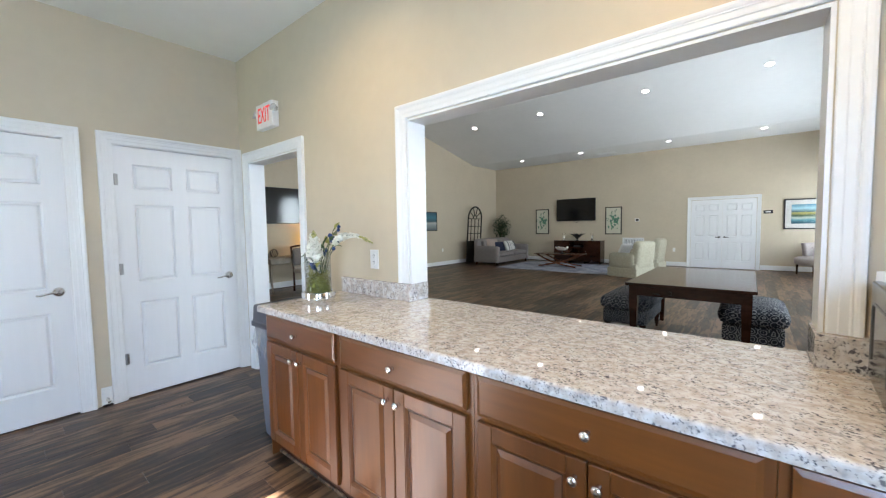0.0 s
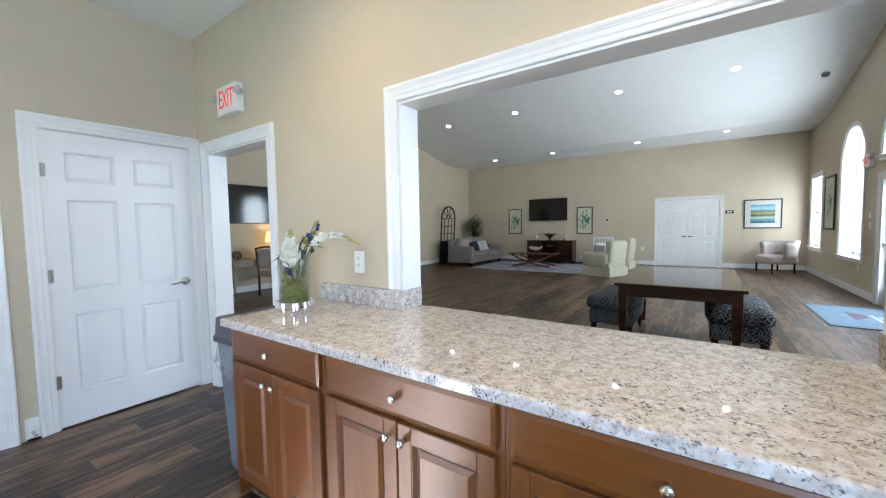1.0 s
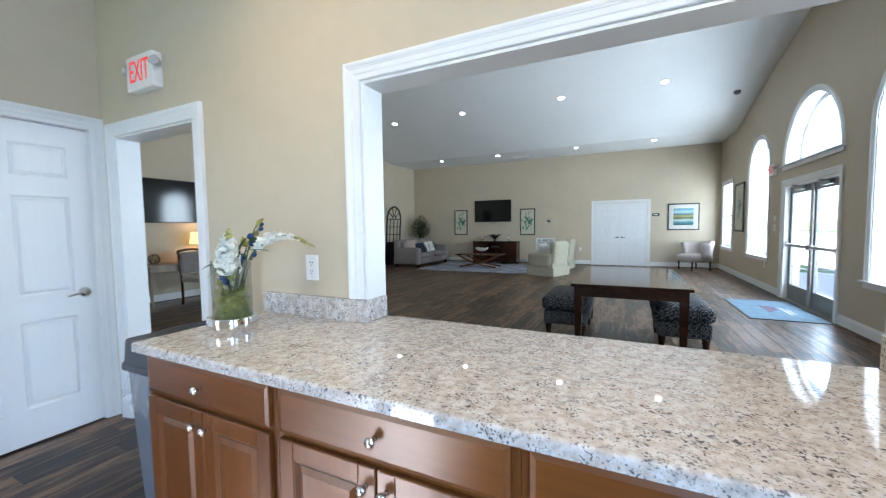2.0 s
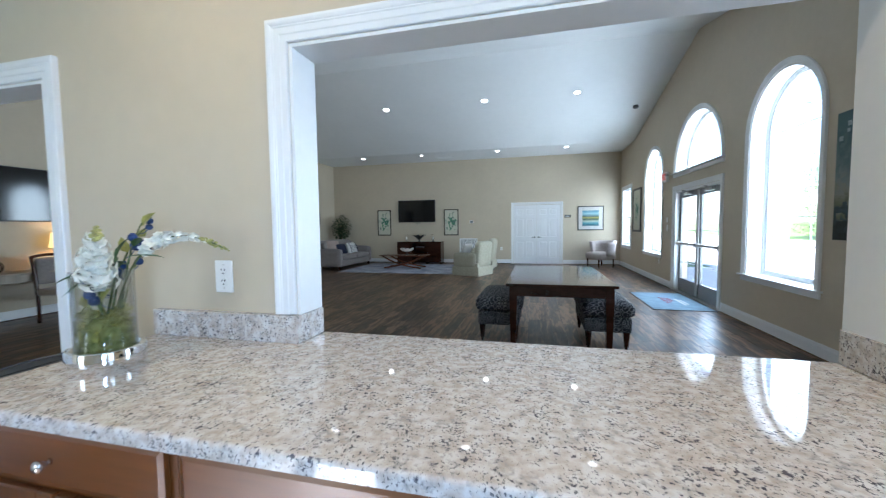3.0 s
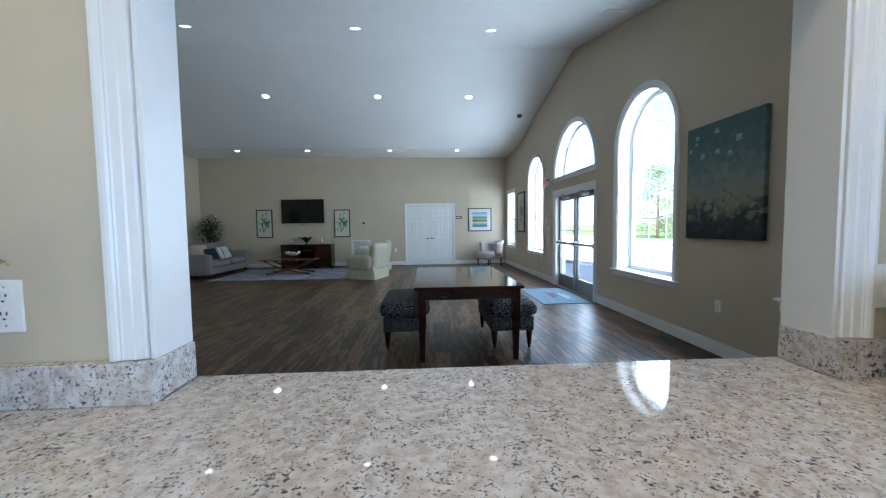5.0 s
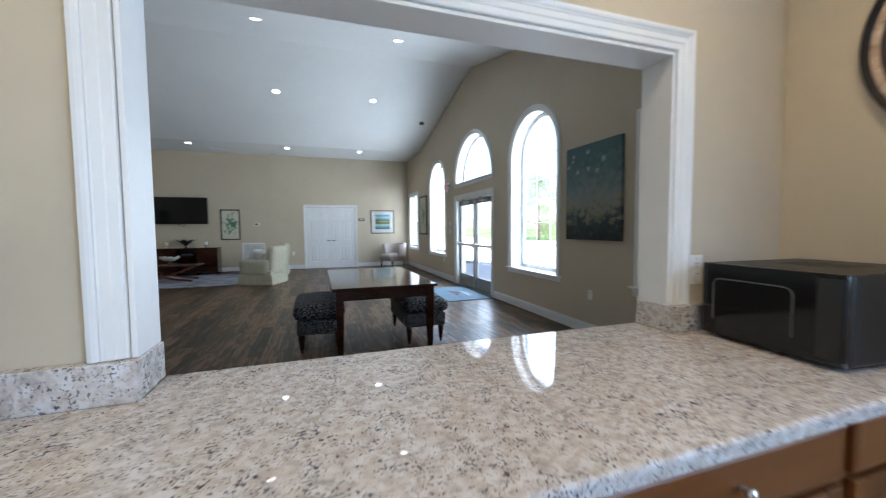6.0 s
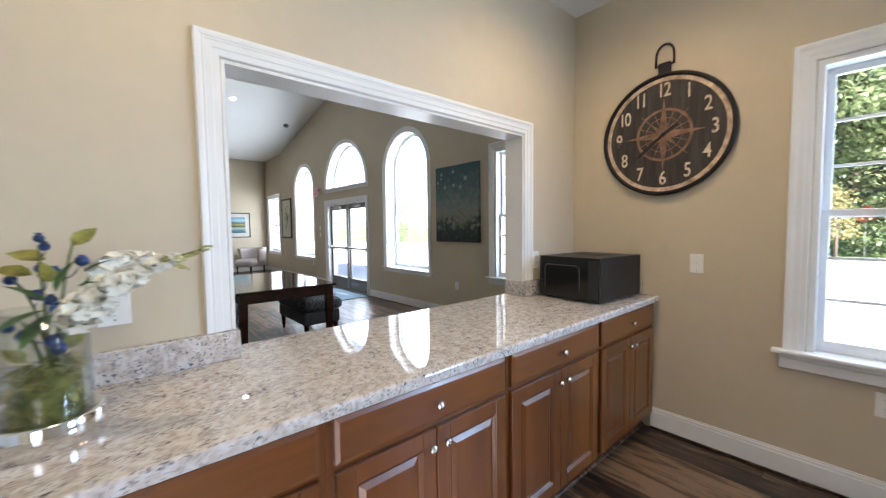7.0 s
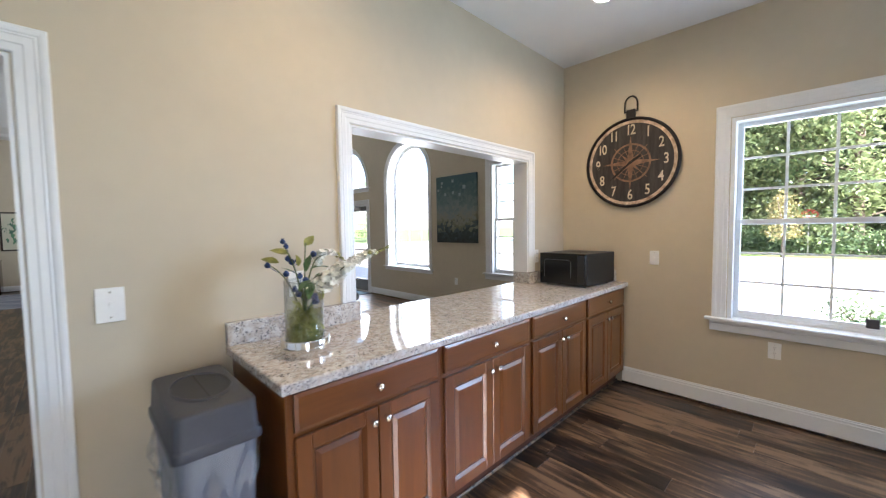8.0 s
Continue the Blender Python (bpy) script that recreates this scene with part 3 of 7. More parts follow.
wk = sash_window("window_1", pose(XE, WK[1], 0, 0, 0, ESIDE), WK[1] - WK[0], WK[2], WK[3], 3, 3, "white sash window with muntins looking out on trees")
sash_window("window_2", pose(GE, RECTS[0][1], 0, 0, 0, ESIDE), RECTS[0][1] - RECTS[0][0], RECTS[0][2], RECTS[0][3], 3, 3, "white sash window in the lounge gable wall")
sash_window("window_3", pose(GE, RECTS[1][1], 0, 0, 0, ESIDE), RECTS[1][1] - RECTS[1][0], RECTS[1][2], RECTS[1][3], 3, 3, "white sash window near the far corner")
bm = B()
bx(bm, 0.705, 0.765, 0.058, 0.0655, 0.745, 0.805, 0.003)
part("alarm_sticker", bm, mat("sticker_dark", (0.05, 0.045, 0.05), 0.5), wk, "small dark alarm sticker on the glass")
# unseen windows that let the sun and the sky in behind the camera
# added where the flower shadows point, clear of the direct sun
sash_window("window_8", pose(XE, WR2[1], 0, 0, 0, ESIDE), WR2[1] - WR2[0], WR2[2], WR2[3], 3, 3, "white sash window, unseen, added to admit light behind the kitchen")
sw = tagged(thing("window_4", pose(SW[1], YS, 0, 0, 0, 180), "plain tall window behind the kitchen", "window"), kind="structure")
bm = B()
sx = SW[1] - SW[0]
for r in ((0.0, 0.05, SW[2], SW[3]), (sx - 0.05, sx, SW[2], SW[3]), (sx / 2 - 0.05, sx / 2 + 0.05, SW[2] + 0.05, SW[3] - 0.05), (0.05, sx - 0.05, SW[3] - 0.05, SW[3]), (0.05, sx - 0.05, SW[2], SW[2] + 0.05)):
    bx(bm, r[0], r[1], -0.02, 0.06, r[2], r[3])
part("window_frame", bm, VINYL, sw)


def arc_pts(r, n=28, zc=0.0):
    return [(r * math.cos(math.pi * i / n), zc + r * math.sin(math.pi * i / n)) for i in range(n + 1)]


def arch_band(bm, r0, r1, y0, y1, z0, zs, n=28):
    """An inverted U: straight legs from z0 to zs, then a half circle."""
    inner = [(r0, z0), *arc_pts(r0, n, zs), (-r0, z0)]
    outer = [(r1, z0), *arc_pts(r1, n, zs), (-r1, z0)]
    if zs - z0 < 1e-4:
        inner, outer = inner[1:-1], outer[1:-1]
    for (a, b), (c, d) in zip(zip(inner, inner[1:]), zip(outer, outer[1:])):
        hull(bm, [[(a[0], y, a[1]), (b[0], y, b[1]), (d[0], y, d[1]), (c[0], y, c[1])] for y in (y0, y1)])


def arch_window(name, m, r, z0, zs, label, tall=True):
    """Local x=0 on the window's axis, the room at -y."""
    d = tagged(thing(name, m, label, "window"), kind="structure")
    w = 0.075
    bm = B()
    for a, b, t in ((0.0, 0.4, 0.014), (0.4, 0.8, 0.018), (0.8, 1.0, 0.026)):
        arch_band(bm, r + 0.003 + a * w, r + 0.003 + b * w, -t, 0, z0, zs)
    part("casing", bm, TRIM, d, "white round-headed casing")
    bm = B()
    bx(bm, -r - 0.12, r + 0.12, -0.055, 0, z0 - 0.02, z0 + 0.002, 0.005, 2)
    bx(bm, -r + 0.001, r - 0.001, 0, 0.24, z0 - 0.015, z0 + 0.002)
    bx(bm, -r - 0.09, r + 0.09, -0.022, 0, z0 - 0.085, z0 - 0.021, 0.004)
    part("sill", bm, TRIM, d, "white moulded sill")
    bm = B()
    arch_band(bm, r - 0.016, r - 0.001, 0.0, 0.17, z0 + 0.003, zs)
    part("lining", bm, TRIM, d)
    bm = B()
    arch_band(bm, r - 0.035, r - 0.001, 0.17, 0.24, z0 + 0.003, zs)
    arch_band(bm, r - 0.075, r - 0.036, 0.188, 0.23, z0 + 0.003, zs)
    bx(bm, -r + 0.0751, r - 0.0751, 0.188, 0.23, z0 + 0.003, z0 + 0.06)
    if tall:
        bx(bm, -r + 0.0751, r - 0.0751, 0.204, 0.216, zs - 0.006, zs + 0.006)
    part("window_frame", bm, VINYL, d)
    rg = r - 0.075
    # muntins: spokes and one ring in the head, a grid below
    bm = B()
    arch_band(bm, rg * 0.40, rg * 0.40 + 0.010, 0.205, 0.215, zs, zs, 16)
    part("muntin", bm, VINYL, d)
    for a in (36, 72, 108, 144):
        bm = B()
        c, s = math.cos(radians(a)), math.sin(radians(a))
        k = 0.005
        p0, p1 = rg * 0.40 + 0.014, rg
        hull(bm, [[(p * c - q * k * s, y, zs + p * s + q * k * c) for p, q in ((p0, -1), (p1, -1), (p1, 1), (p0, 1))] for y in (0.206, 0.214)])
        part("muntin", bm, VINYL, d)
    if tall:
        for x in (-rg / 3, rg / 3):
            bars(d, "muntin", [(x - 0.005, x + 0.005, 0.206, 0.214, z0 + 0.06, zs - 0.025)], VINYL)
        for j in range(1, 5):
            z = z0 + 0.06 + (zs - z0 - 0.085) * j / 5
            bars(d, "muntin", [(-rg, rg, 0.2045, 0.2155, z - 0.005, z + 0.005)], VINYL)
    bm = B()
    pts = [(rg, z0 + 0.06)] * tall + [(rg - 0.0, zs)] * (not tall) + arc_pts(rg, 24, zs)[1:-1] + [(-rg, zs)] * (not tall) + [(-rg, z0 + 0.06)] * tall
    hull(bm, [[(p[0], y, p[1]) for p in pts] for y in (0.217, 0.220)])
    pane(d, bm)
    return d


arch_window("window_5", pose(GE, WA, 0, 0, 0, ESIDE), WR, WZ, SPR, "tall white round-headed window with deep reveal")
arch_window("window_6", pose(GE, WB, 0, 0, 0, ESIDE), WR, WZ, SPR, "tall white round-headed window beyond the glazed doors")
arch_window("window_7", pose(GE, DC, 0, 0, 0, ESIDE), HR, HZ, HZ, "half-round fanlight above the glazed doors", False)

gd = tagged(thing("door_4", pose(GE, DC + DW, 0, 0, 0, ESIDE), "pair of glazed entrance doors in grey metal frames, closed", "double door"), kind="structure")
W2 = 2 * DW
bm = B()
casing(bm, 0, W2, DH)
part("casing", bm, TRIM, gd, "white moulded casing")
LEAFM = mat("door_leaf_paint", (0.20, 0.20, 0.195), 0.35, var=0.03)
bm = B()
for a, b in ((0.001, 0.04), (W2 - 0.04, W2 - 0.001)):
    bx(bm, a, b, 0.0, 0.13, 0, DH)
bx(bm, 0.04, W2 - 0.04, 0.0, 0.13, DH - 0.04, DH - 0.001)
part("door_frame", bm, TRIM, gd)
for k in (0, 1):
    x0, x1 = 0.043 + k * (W2 / 2 - 0.041), W2 / 2 - 0.002 + k * (W2 / 2 - 0.041)
    st, y = 0.085, 0.075
    bm = B()
    bx(bm, x0, x0 + st, y, y + 0.044, 0.012, DH - 0.043, 0.003), bx(bm, x1 - st, x1, y, y + 0.044, 0.012, DH - 0.043, 0.003)
    bx(bm, x0 + st, x1 - st, y, y + 0.044, 0.012, 0.27, 0.003), bx(bm, x0 + st, x1 - st, y, y + 0.044, DH - 0.15, DH - 0.043, 0.003)
    lf = part("leaf", bm, LEAFM, gd, "glazed grey metal door leaf")
    bm = B()
    bx(bm, x0 + st, x1 - st, y + 0.018, y + 0.024, 0.27, DH - 0.15)
    pane(lf, bm)
    for j in range(1, 5):
        z = 0.27 + (DH - 0.42) * j / 5
        bars(lf, "muntin", [(x0 + st, x1 - st, y + 0.026, y + 0.034, z - 0.007, z + 0.007)], VINYL)
    bm = B()
    bx(bm, x0 + 0.05, x1 - 0.05, y - 0.062, y - 0.035, 0.93, 0.975, 0.008, 2)
    for q in (x0 + 0.03, x1 - 0.075):
        bx(bm, q, q + 0.045, y - 0.066, y, 0.915, 0.99, 0.006)
    part("push_bar", bm, STEEL, lf, "brushed metal push bar")
    bm = B()
    q = x1 - 0.045 if k == 0 else x0 + 0.003
    bx(bm, q, q + 0.042, y - 0.03, y - 0.001, 0.04, DH - 0.05, 0.006)
    part("latch_rail", bm, STEEL, lf, "vertical metal latch rod cover")
    bm = B()
    c = (x0 + x1) / 2
    bx(bm, c - 0.14, c + 0.14, y - 0.06, y - 0.001, DH - 0.115, DH - 0.055, 0.006)
    tube(bm, [(c - 0.08, y - 0.05, DH - 0.05), (c + 0.12, y - 0.16, DH - 0.044), (c - 0.02, y - 0.035, DH - 0.038)], 0.010, 6)
    part("door_closer", bm, STEEL, lf, "grey overhead door closer")
bm = B()
bx(bm, 0.0, W2, -0.01, 0.14, 0.0, 0.012, 0.003)
part("threshold", bm, STEEL, gd, "metal threshold")

# ---------- kitchen: cabinets, worktop ----------
CF = 1.238                                # face frame front
EDGES = [-2.112, -1.395, -0.628, 0.142, 0.908]


def knob(parent, x, z, y):
    bm = B()
    lathe(bm, [(0.008, 0.0), (0.006, 0.004), (0.0055, 0.014), (0.0135, 0.019), (0.0155, 0.024), (0.0135, 0.029), (0.006, 0.0315), (0.0, 0.032)], 16, m=Matrix.Translation((x, y, z)) @ Matrix.Rotation(radians(90), 4, "X"))
    part("knob", bm, CHROME, parent, "round polished nickel knob", True)


def cab_door(x0, x1, z0, z1, y):
    bm = B()
    t, s = 0.019, 0.058
    bx(bm, x0, x0 + s, y, y + t, z0, z1, 0.003), bx(bm, x1 - s, x1, y, y + t, z0, z1, 0.003)
    bx(bm, x0 + s - 0.001, x1 - s + 0.001, y + 0.0005, y + t, z0 + 0.0005, z0 + s, 0.003), bx(bm, x0 + s - 0.001, x1 - s + 0.001, y + 0.0005, y + t, z1 - s, z1 - 0.0005, 0.003)
    a, b, c, d = x0 + s, x1 - s, z0 + s, z1 - s
    for k in ((a, a + 0.012, c, d, a, a + 0.002, c, d), (b - 0.012, b, c, d, b - 0.002, b, c, d), (a, b, c, c + 0.012, a, b, c, c + 0.002), (a, b, d - 0.012, d, a, b, d - 0.002, d)):
        frustum(bm, k[:4], k[4:], y + 0.012, y + 0.003)
    groove, panel = B(), B()
    bx(groove, a, b, y + 0.012, y + t - 0.002, c, d)
    frustum(panel, (a + 0.015, b - 0.015, c + 0.015, d - 0.015), (a + 0.033, b - 0.033, c + 0.033, d - 0.033), y + 0.0118, y + 0.003)
    return bm, groove, panel


for i, (a, b) in enumerate(zip(EDGES, EDGES[1:])):
    cb = thing("base_cabinet", pose(0, 0, 0), "reddish-brown maple base cabinet, drawer over two doors" + (", bare end panel" if i == 0 else ""), "cabinet", "base cabinets under the worktop")
    bm = B()
    bx(bm, a + 0.001, b - 0.001, CF + 0.019, YN - 0.002, 0.10, 0.878)
    part("body", bm, CAB, cb)
    for p, q in ((a + 0.001, a + 0.040), (b - 0.040, b - 0.001)):
        bm = B()
        bx(bm, p, q, CF, CF + 0.0185, 0.10, 0.878)
        part("stile", bm, CAB, cb)
    for z0, z1 in ((0.10, 0.135), (0.700, 0.732), (0.855, 0.878)):
        bm = B()
        bx(bm, a + 0.040, b - 0.040, CF, CF + 0.0185, z0, z1)
        part("rail", bm, CABH, cb)
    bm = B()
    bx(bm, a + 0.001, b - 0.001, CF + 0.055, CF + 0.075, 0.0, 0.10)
    part("toe_kick", bm, CABD, cb, "recessed toe kick, shade of the recess in its dark brown")
    o, g, y = 0.022, 0.0025, CF - 0.0195
    bm = B()
    bx(bm, a + o, b - o, y + 0.004, y + 0.019, 0.726, 0.862, 0.002)
    frustum(bm, (a + o, b - o, 0.726, 0.862), (a + o + 0.013, b - o - 0.013, 0.739, 0.849), y + 0.0045, y)
    dr = part("drawer_front", bm, CABH, cb)
    knob(dr, (a + b) / 2, 0.793, y)
    mid = (a + b) / 2
    for k, (p, q) in enumerate(((a + o, mid - g), (mid + g, b - o))):
        frame_bm, groove_bm, panel_bm = cab_door(p, q, 0.118, 0.708, y)
        d = part("door", frame_bm, CAB, cb)
        part("groove", groove_bm, GLAZE, d, "dark glazed groove round the panel")
        part("raised_panel", panel_bm, CAB, d)
        knob(d, q - 0.030 if k == 0 else p + 0.030, 0.655, y)
    if i == 0:
        bm = B()
        bx(bm, a - 0.004, a, CF, YN - 0.002, 0.0, 0.878)
        part("end_panel", bm, CAB, cb)
    bm = B()
    bx(bm, a + 0.001, b - 0.001, CF + 0.038, CF + 0.055, 0.0, 0.018, 0.006)
    part("shoe_moulding", bm, FLOORW, cb, "wood-look quarter round at the toe kick")

ct = thing("worktop", pose(0, 0, 0), "polished speckled cream and grey granite worktop running through the opening", "worktop")
bm = B()
vs = bx(bm, -2.140, XE - 0.002, 1.196, YN - 0.002, 0.879, 0.915)
front = [e for e in bm.edges if all(v.co.z > 0.9 for v in e.verts) and all(v.co.y < 1.2 for v in e.verts)] + [e for e in bm.edges if all(v.co.z > 0.9 and v.co.x < -2.1 for v in e.verts)]
bmesh.ops.bevel(bm, geom=front, offset=0.009, segments=3, affect="EDGES", profile=0.5)
bx(bm, OPEN[0] + 0.022, OPEN[1] - 0.022, YN - 0.002, YB + 0.005, 0.879, 0.915)
part("slab", bm, GRANITE, ct)
for r in ((-2.140, OPEN[0] + 0.020, YN - 0.036, YN - 0.002, 0.9155, 1.017), (OPEN[1] - 0.020, XE - 0.003, YN - 0.036, YN - 0.002, 0.9155, 1.017),
          (OPEN[0] + 0.001, OPEN[0] + 0.020, YN - 0.0015, YB + 0.002, 0.9155, 1.017), (OPEN[1] - 0.020, OPEN[1] - 0.001, YN - 0.0015, YB + 0.002, 0.9155, 1.017),
          (XE - 0.022, XE - 0.002, 1.30, YN - 0.037, 0.9155, 1.017)):
    bm = B()
    bx(bm, *r, 0.002)
    part("backsplash", bm, GRANITE, ct, "granite upstand with a pale caulk line")

# ---------- recessed lights ----------
def downlight(x, y, z, tilt, watts, group):
    d = thing("recessed_light", pose(x, y, z, tilt), "round white recessed ceiling light, lit", "ceiling light", group)
    bm = B()
    lathe(bm, [(0.062, -0.001), (0.066, -0.008), (0.084, -0.005), (0.088, 0.0)], 28, cap=False)
    part("trim_ring", bm, BEZEL, d, "", True)
    bm = B()
    lathe(bm, [(0.0, -0.0030), (0.062, -0.0028), (0.062, -0.0012), (0.0, -0.0010)], 24, cap=False)
    part("lens", bm, LIT, d, "glowing warm white lens")
    if watts:
        l = new("downlight_lamp", bpy.data.lights.new("downlight_lamp", "SPOT"))
        l.data.energy, l.data.spot_size, l.data.spot_blend, l.data.shadow_soft_size, l.data.color = watts, radians(165), 1.0, 0.09, (1.0, 0.70, 0.34)
        l.matrix_world = pose(x, y, z - 0.03)
    return d


def ceil_z(y):
    if y < NY or y > FY:
        return EZ, 0
    if y < RY:
        s = (RZ - EZ) / (RY - NY)
        return EZ + s * (y - NY), math.degrees(math.atan(s))
    s = (RZ - EZ) / (FY - RY)
    return RZ - s * (y - RY), -math.degrees(math.atan(s))


for y in (6.82, 9.66, 12.68):
    for x in (0.27, -1.81, -4.30, -6.40):
        z, tl = ceil_z(y)
        downlight(x, y, z, tl, 0, "recessed lights of the lounge")
# the light at x -1.75 is unseen, added to warm the upper wall
for x, watts in ((0.03, 7.5), (-1.75, 5.0)):
    downlight(x, 1.07, KH, 0, watts, "recessed lights of the kitchen")

# ---------- kitchen: loose things ----------
def outlet(name, m, kind_, label):
    d = thing(name, m, label, "wall plate")
    bm = B()
    bx(bm, -0.036, 0.036, -0.006, 0.0, -0.059, 0.059, 0.003, 2)
    part("cover_plate", bm, PLATE, d)
    if kind_ == "outlet":
        for z in (-0.020, 0.020):
            bm = B()
            lathe(bm, [(0.0165, 0.0), (0.0165, 0.003), (0.0, 0.003)], 18, m=Matrix.Translation((0, -0.0055, z)) @ Matrix.Rotation(radians(90), 4, "X"))
            f = part("socket", bm, PLATE, d)
            bm = B()
            for x in (-0.006, 0.006):
                bx(bm, x - 0.0012, x + 0.0012, -0.0095, -0.008, z + 0.001, z + 0.009)
            lathe(bm, [(0.0025, 0.0), (0.0025, 0.0015), (0, 0.0015)], 8, m=Matrix.Translation((0, -0.008, z - 0.008)) @ Matrix.Rotation(radians(90), 4, "X"))
            part("slots", bm, SLOT, f)
    else:
        bm = B()
        bx(bm, -0.006, 0.006, -0.0075, -0.005, -0.012, 0.012, 0.0015)
        bx(bm, -0.004, 0.004, -0.017, -0.006, -0.002, 0.007, 0.0015)
        part("toggle", bm, PLATE, d)
    for z in (-0.043, 0.043):
        bm = B()
        lathe(bm, [(0.003, 0.0), (0.002, 0.001), (0, 0.001)], 8, m=Matrix.Translation((0, -0.006, z)) @ Matrix.Rotation(radians(90), 4, "X"))
        part("screw", bm, CHROME, d)
    return d


o = outlet("wall_outlet", pose(-1.815, YN, 1.153), "outlet", "white duplex outlet on the wall above the granite upstand")
o.scale = (1.12, 1.0, 1.06)
o = outlet("light_switch", pose(-2.51, YN, 1.153), "switch", "white toggle switch plate beside the passage")
o.scale = (1.16, 1.0, 1.08)
outlet("light_switch", pose(XE, 0.988, 1.143, 0, 0, ESIDE), "switch", "white toggle switch plate below the clock")
outlet("wall_outlet", pose(XE, 0.205, 0.515, 0, 0, ESIDE), "outlet", "white duplex outlet under the window")
outlet("wall_outlet", pose(0.40, YN, 1.153), "outlet", "white duplex outlet behind the microwave")
outlet("wall_outlet", pose(GE, 4.42, 0.50, 0, 0, ESIDE), "outlet", "white duplex outlet under the large painting")
outlet("wall_outlet", pose(GE, 9.95, 0.50, 0, 0, ESIDE), "outlet", "white outlet under the round-headed window")
outlet("wall_outlet", pose(GW, 10.37, 0.55, 0, 0, WSIDE), "outlet", "white outlet low on the lounge wall")
outlet("light_switch", pose(-1.79, GN, 0.53), "outlet", "white wall plate beside the double doors")
outlet("light_switch", pose(GE, 9.45, 1.25, 0, 0, ESIDE), "switch", "white switch plate beside the glazed doors")

bm = B()
bx(bm, -0.035, 0.035, -0.012, 0, -0.05, 0.05, 0.004)
d = thing("door_sensor", pose(GE, 9.45, 1.42, 0, 0, ESIDE), "small white wall box above the switch plate", "wall box")
part("case", bm, PLATE, d)


def exit_sign(m, label):
    d = thing("exit_sign", m, label, "exit sign")
    bm = B()
    bx(bm, -0.145, 0.145, -0.060, 0.0, -0.105, 0.105, 0.008, 2)
    case = part("housing", bm, mat("sign_housing", (0.80, 0.79, 0.76), 0.4, var=0.02), d)
    cu = bpy.data.curves.new("letters", "FONT")
    cu.body, cu.size, cu.align_x, cu.align_y, cu.extrude = "EXIT", 0.185, "CENTER", "CENTER", 0.0012
    cu.space_character = 0.95
    t = new("letters_outline", cu)
    me = bpy.data.meshes.new_from_object(t.evaluated_get(bpy.context.evaluated_depsgraph_get()))
    bpy.data.objects.remove(t)
    for v in me.vertices:
        v.co = Vector((v.co.x * 0.60, -0.0614 - v.co.z, v.co.y * 1.0))
    me.materials.clear()
    me.materials.append(glow("exit_red", (0.80, 0.055, 0.04), 0.05))
    o = new("letters", me)
    o.parent = case
    tagged(o, "red lit letters")
    for s in (-1, 1):
        bm = B()
        R = Matrix.Translation((s * 0.165, -0.045, 0.03)) @ Matrix.Rotation(radians(s * 20), 4, "Z") @ Matrix.Rotation(radians(75), 4, "X")
        lathe(bm, [(0.012, -0.02), (0.022, -0.01), (0.030, 0.018), (0.032, 0.026), (0.027, 0.027), (0.015, 0.02), (0.0, 0.018)], 18, m=R)
        tube(bm, [(s * 0.14, -0.03, 0.03), (s * 0.165, -0.04, 0.03)], 0.009, 8)
        part("lamp_head", bm, mat("lamp_head_plastic", (0.60, 0.59, 0.57), 0.25, 0.3, var=0.03), d, "small emergency lamp head", True)
    return d


exit_sign(pose(-3.135, YN, 2.325), "white exit sign with red letters and two emergency lamps")
exit_sign(pose(GE, 9.55, 2.32, 0, 0, ESIDE), "exit sign with red letters beside the fanlight")

# clock
CLK = thing("wall_clock", pose(XE, 1.185, 1.965, 0, 0, ESIDE), "large dark round clock with compass rose and pocket-watch loop", "clock")
CBLK = mat("clock_iron", (0.016, 0.013, 0.012), 0.45, 0.4, var=0.3, scale=20, bump=0.3, bscale=90)
CFACE = mat("clock_face", (0.035, 0.028, 0.027), 0.62, var=0.5, scale=5, stretch=(6, 1, 0.6))
CCREAM = mat("clock_cream", (0.66, 0.54, 0.41), 0.65, var=0.25, scale=22, dark=(0.20, 0.10, 0.055))
CNUM = mat("clock_numeral", (0.62, 0.53, 0.39), 0.6, var=0.2, scale=30)
CTAN = mat("clock_rose", (0.23, 0.13, 0.075), 0.65, var=0.35, scale=18)
FLIP = Matrix.Rotation(radians(90), 4, "X")
CR = 0.385
bm = B()
lathe(bm, [(CR - 0.022, 0.0), (CR, 0.0), (CR + 0.004, 0.02), (CR, 0.036), (CR - 0.010, 0.041), (CR - 0.020, 0.036), (CR - 0.022, 0.02)], 72, m=FLIP)
part("rim", bm, CBLK, CLK, "worn black metal rim", True)
bm = B()
lathe(bm, [(0.0, 0.012), (CR - 0.0225, 0.012), (CR - 0.0225, 0.0202), (0.0, 0.0202)], 72, m=FLIP, cap=False)
part("face", bm, CFACE, CLK, "dark weathered dial")
bm = B()
lathe(bm, [(CR - 0.048, 0.0206), (CR - 0.0226, 0.0206), (CR - 0.0226, 0.0226), (CR - 0.048, 0.0222)], 72, m=FLIP, cap=False)
part("chapter_ring", bm, CCREAM, CLK, "worn cream ring")
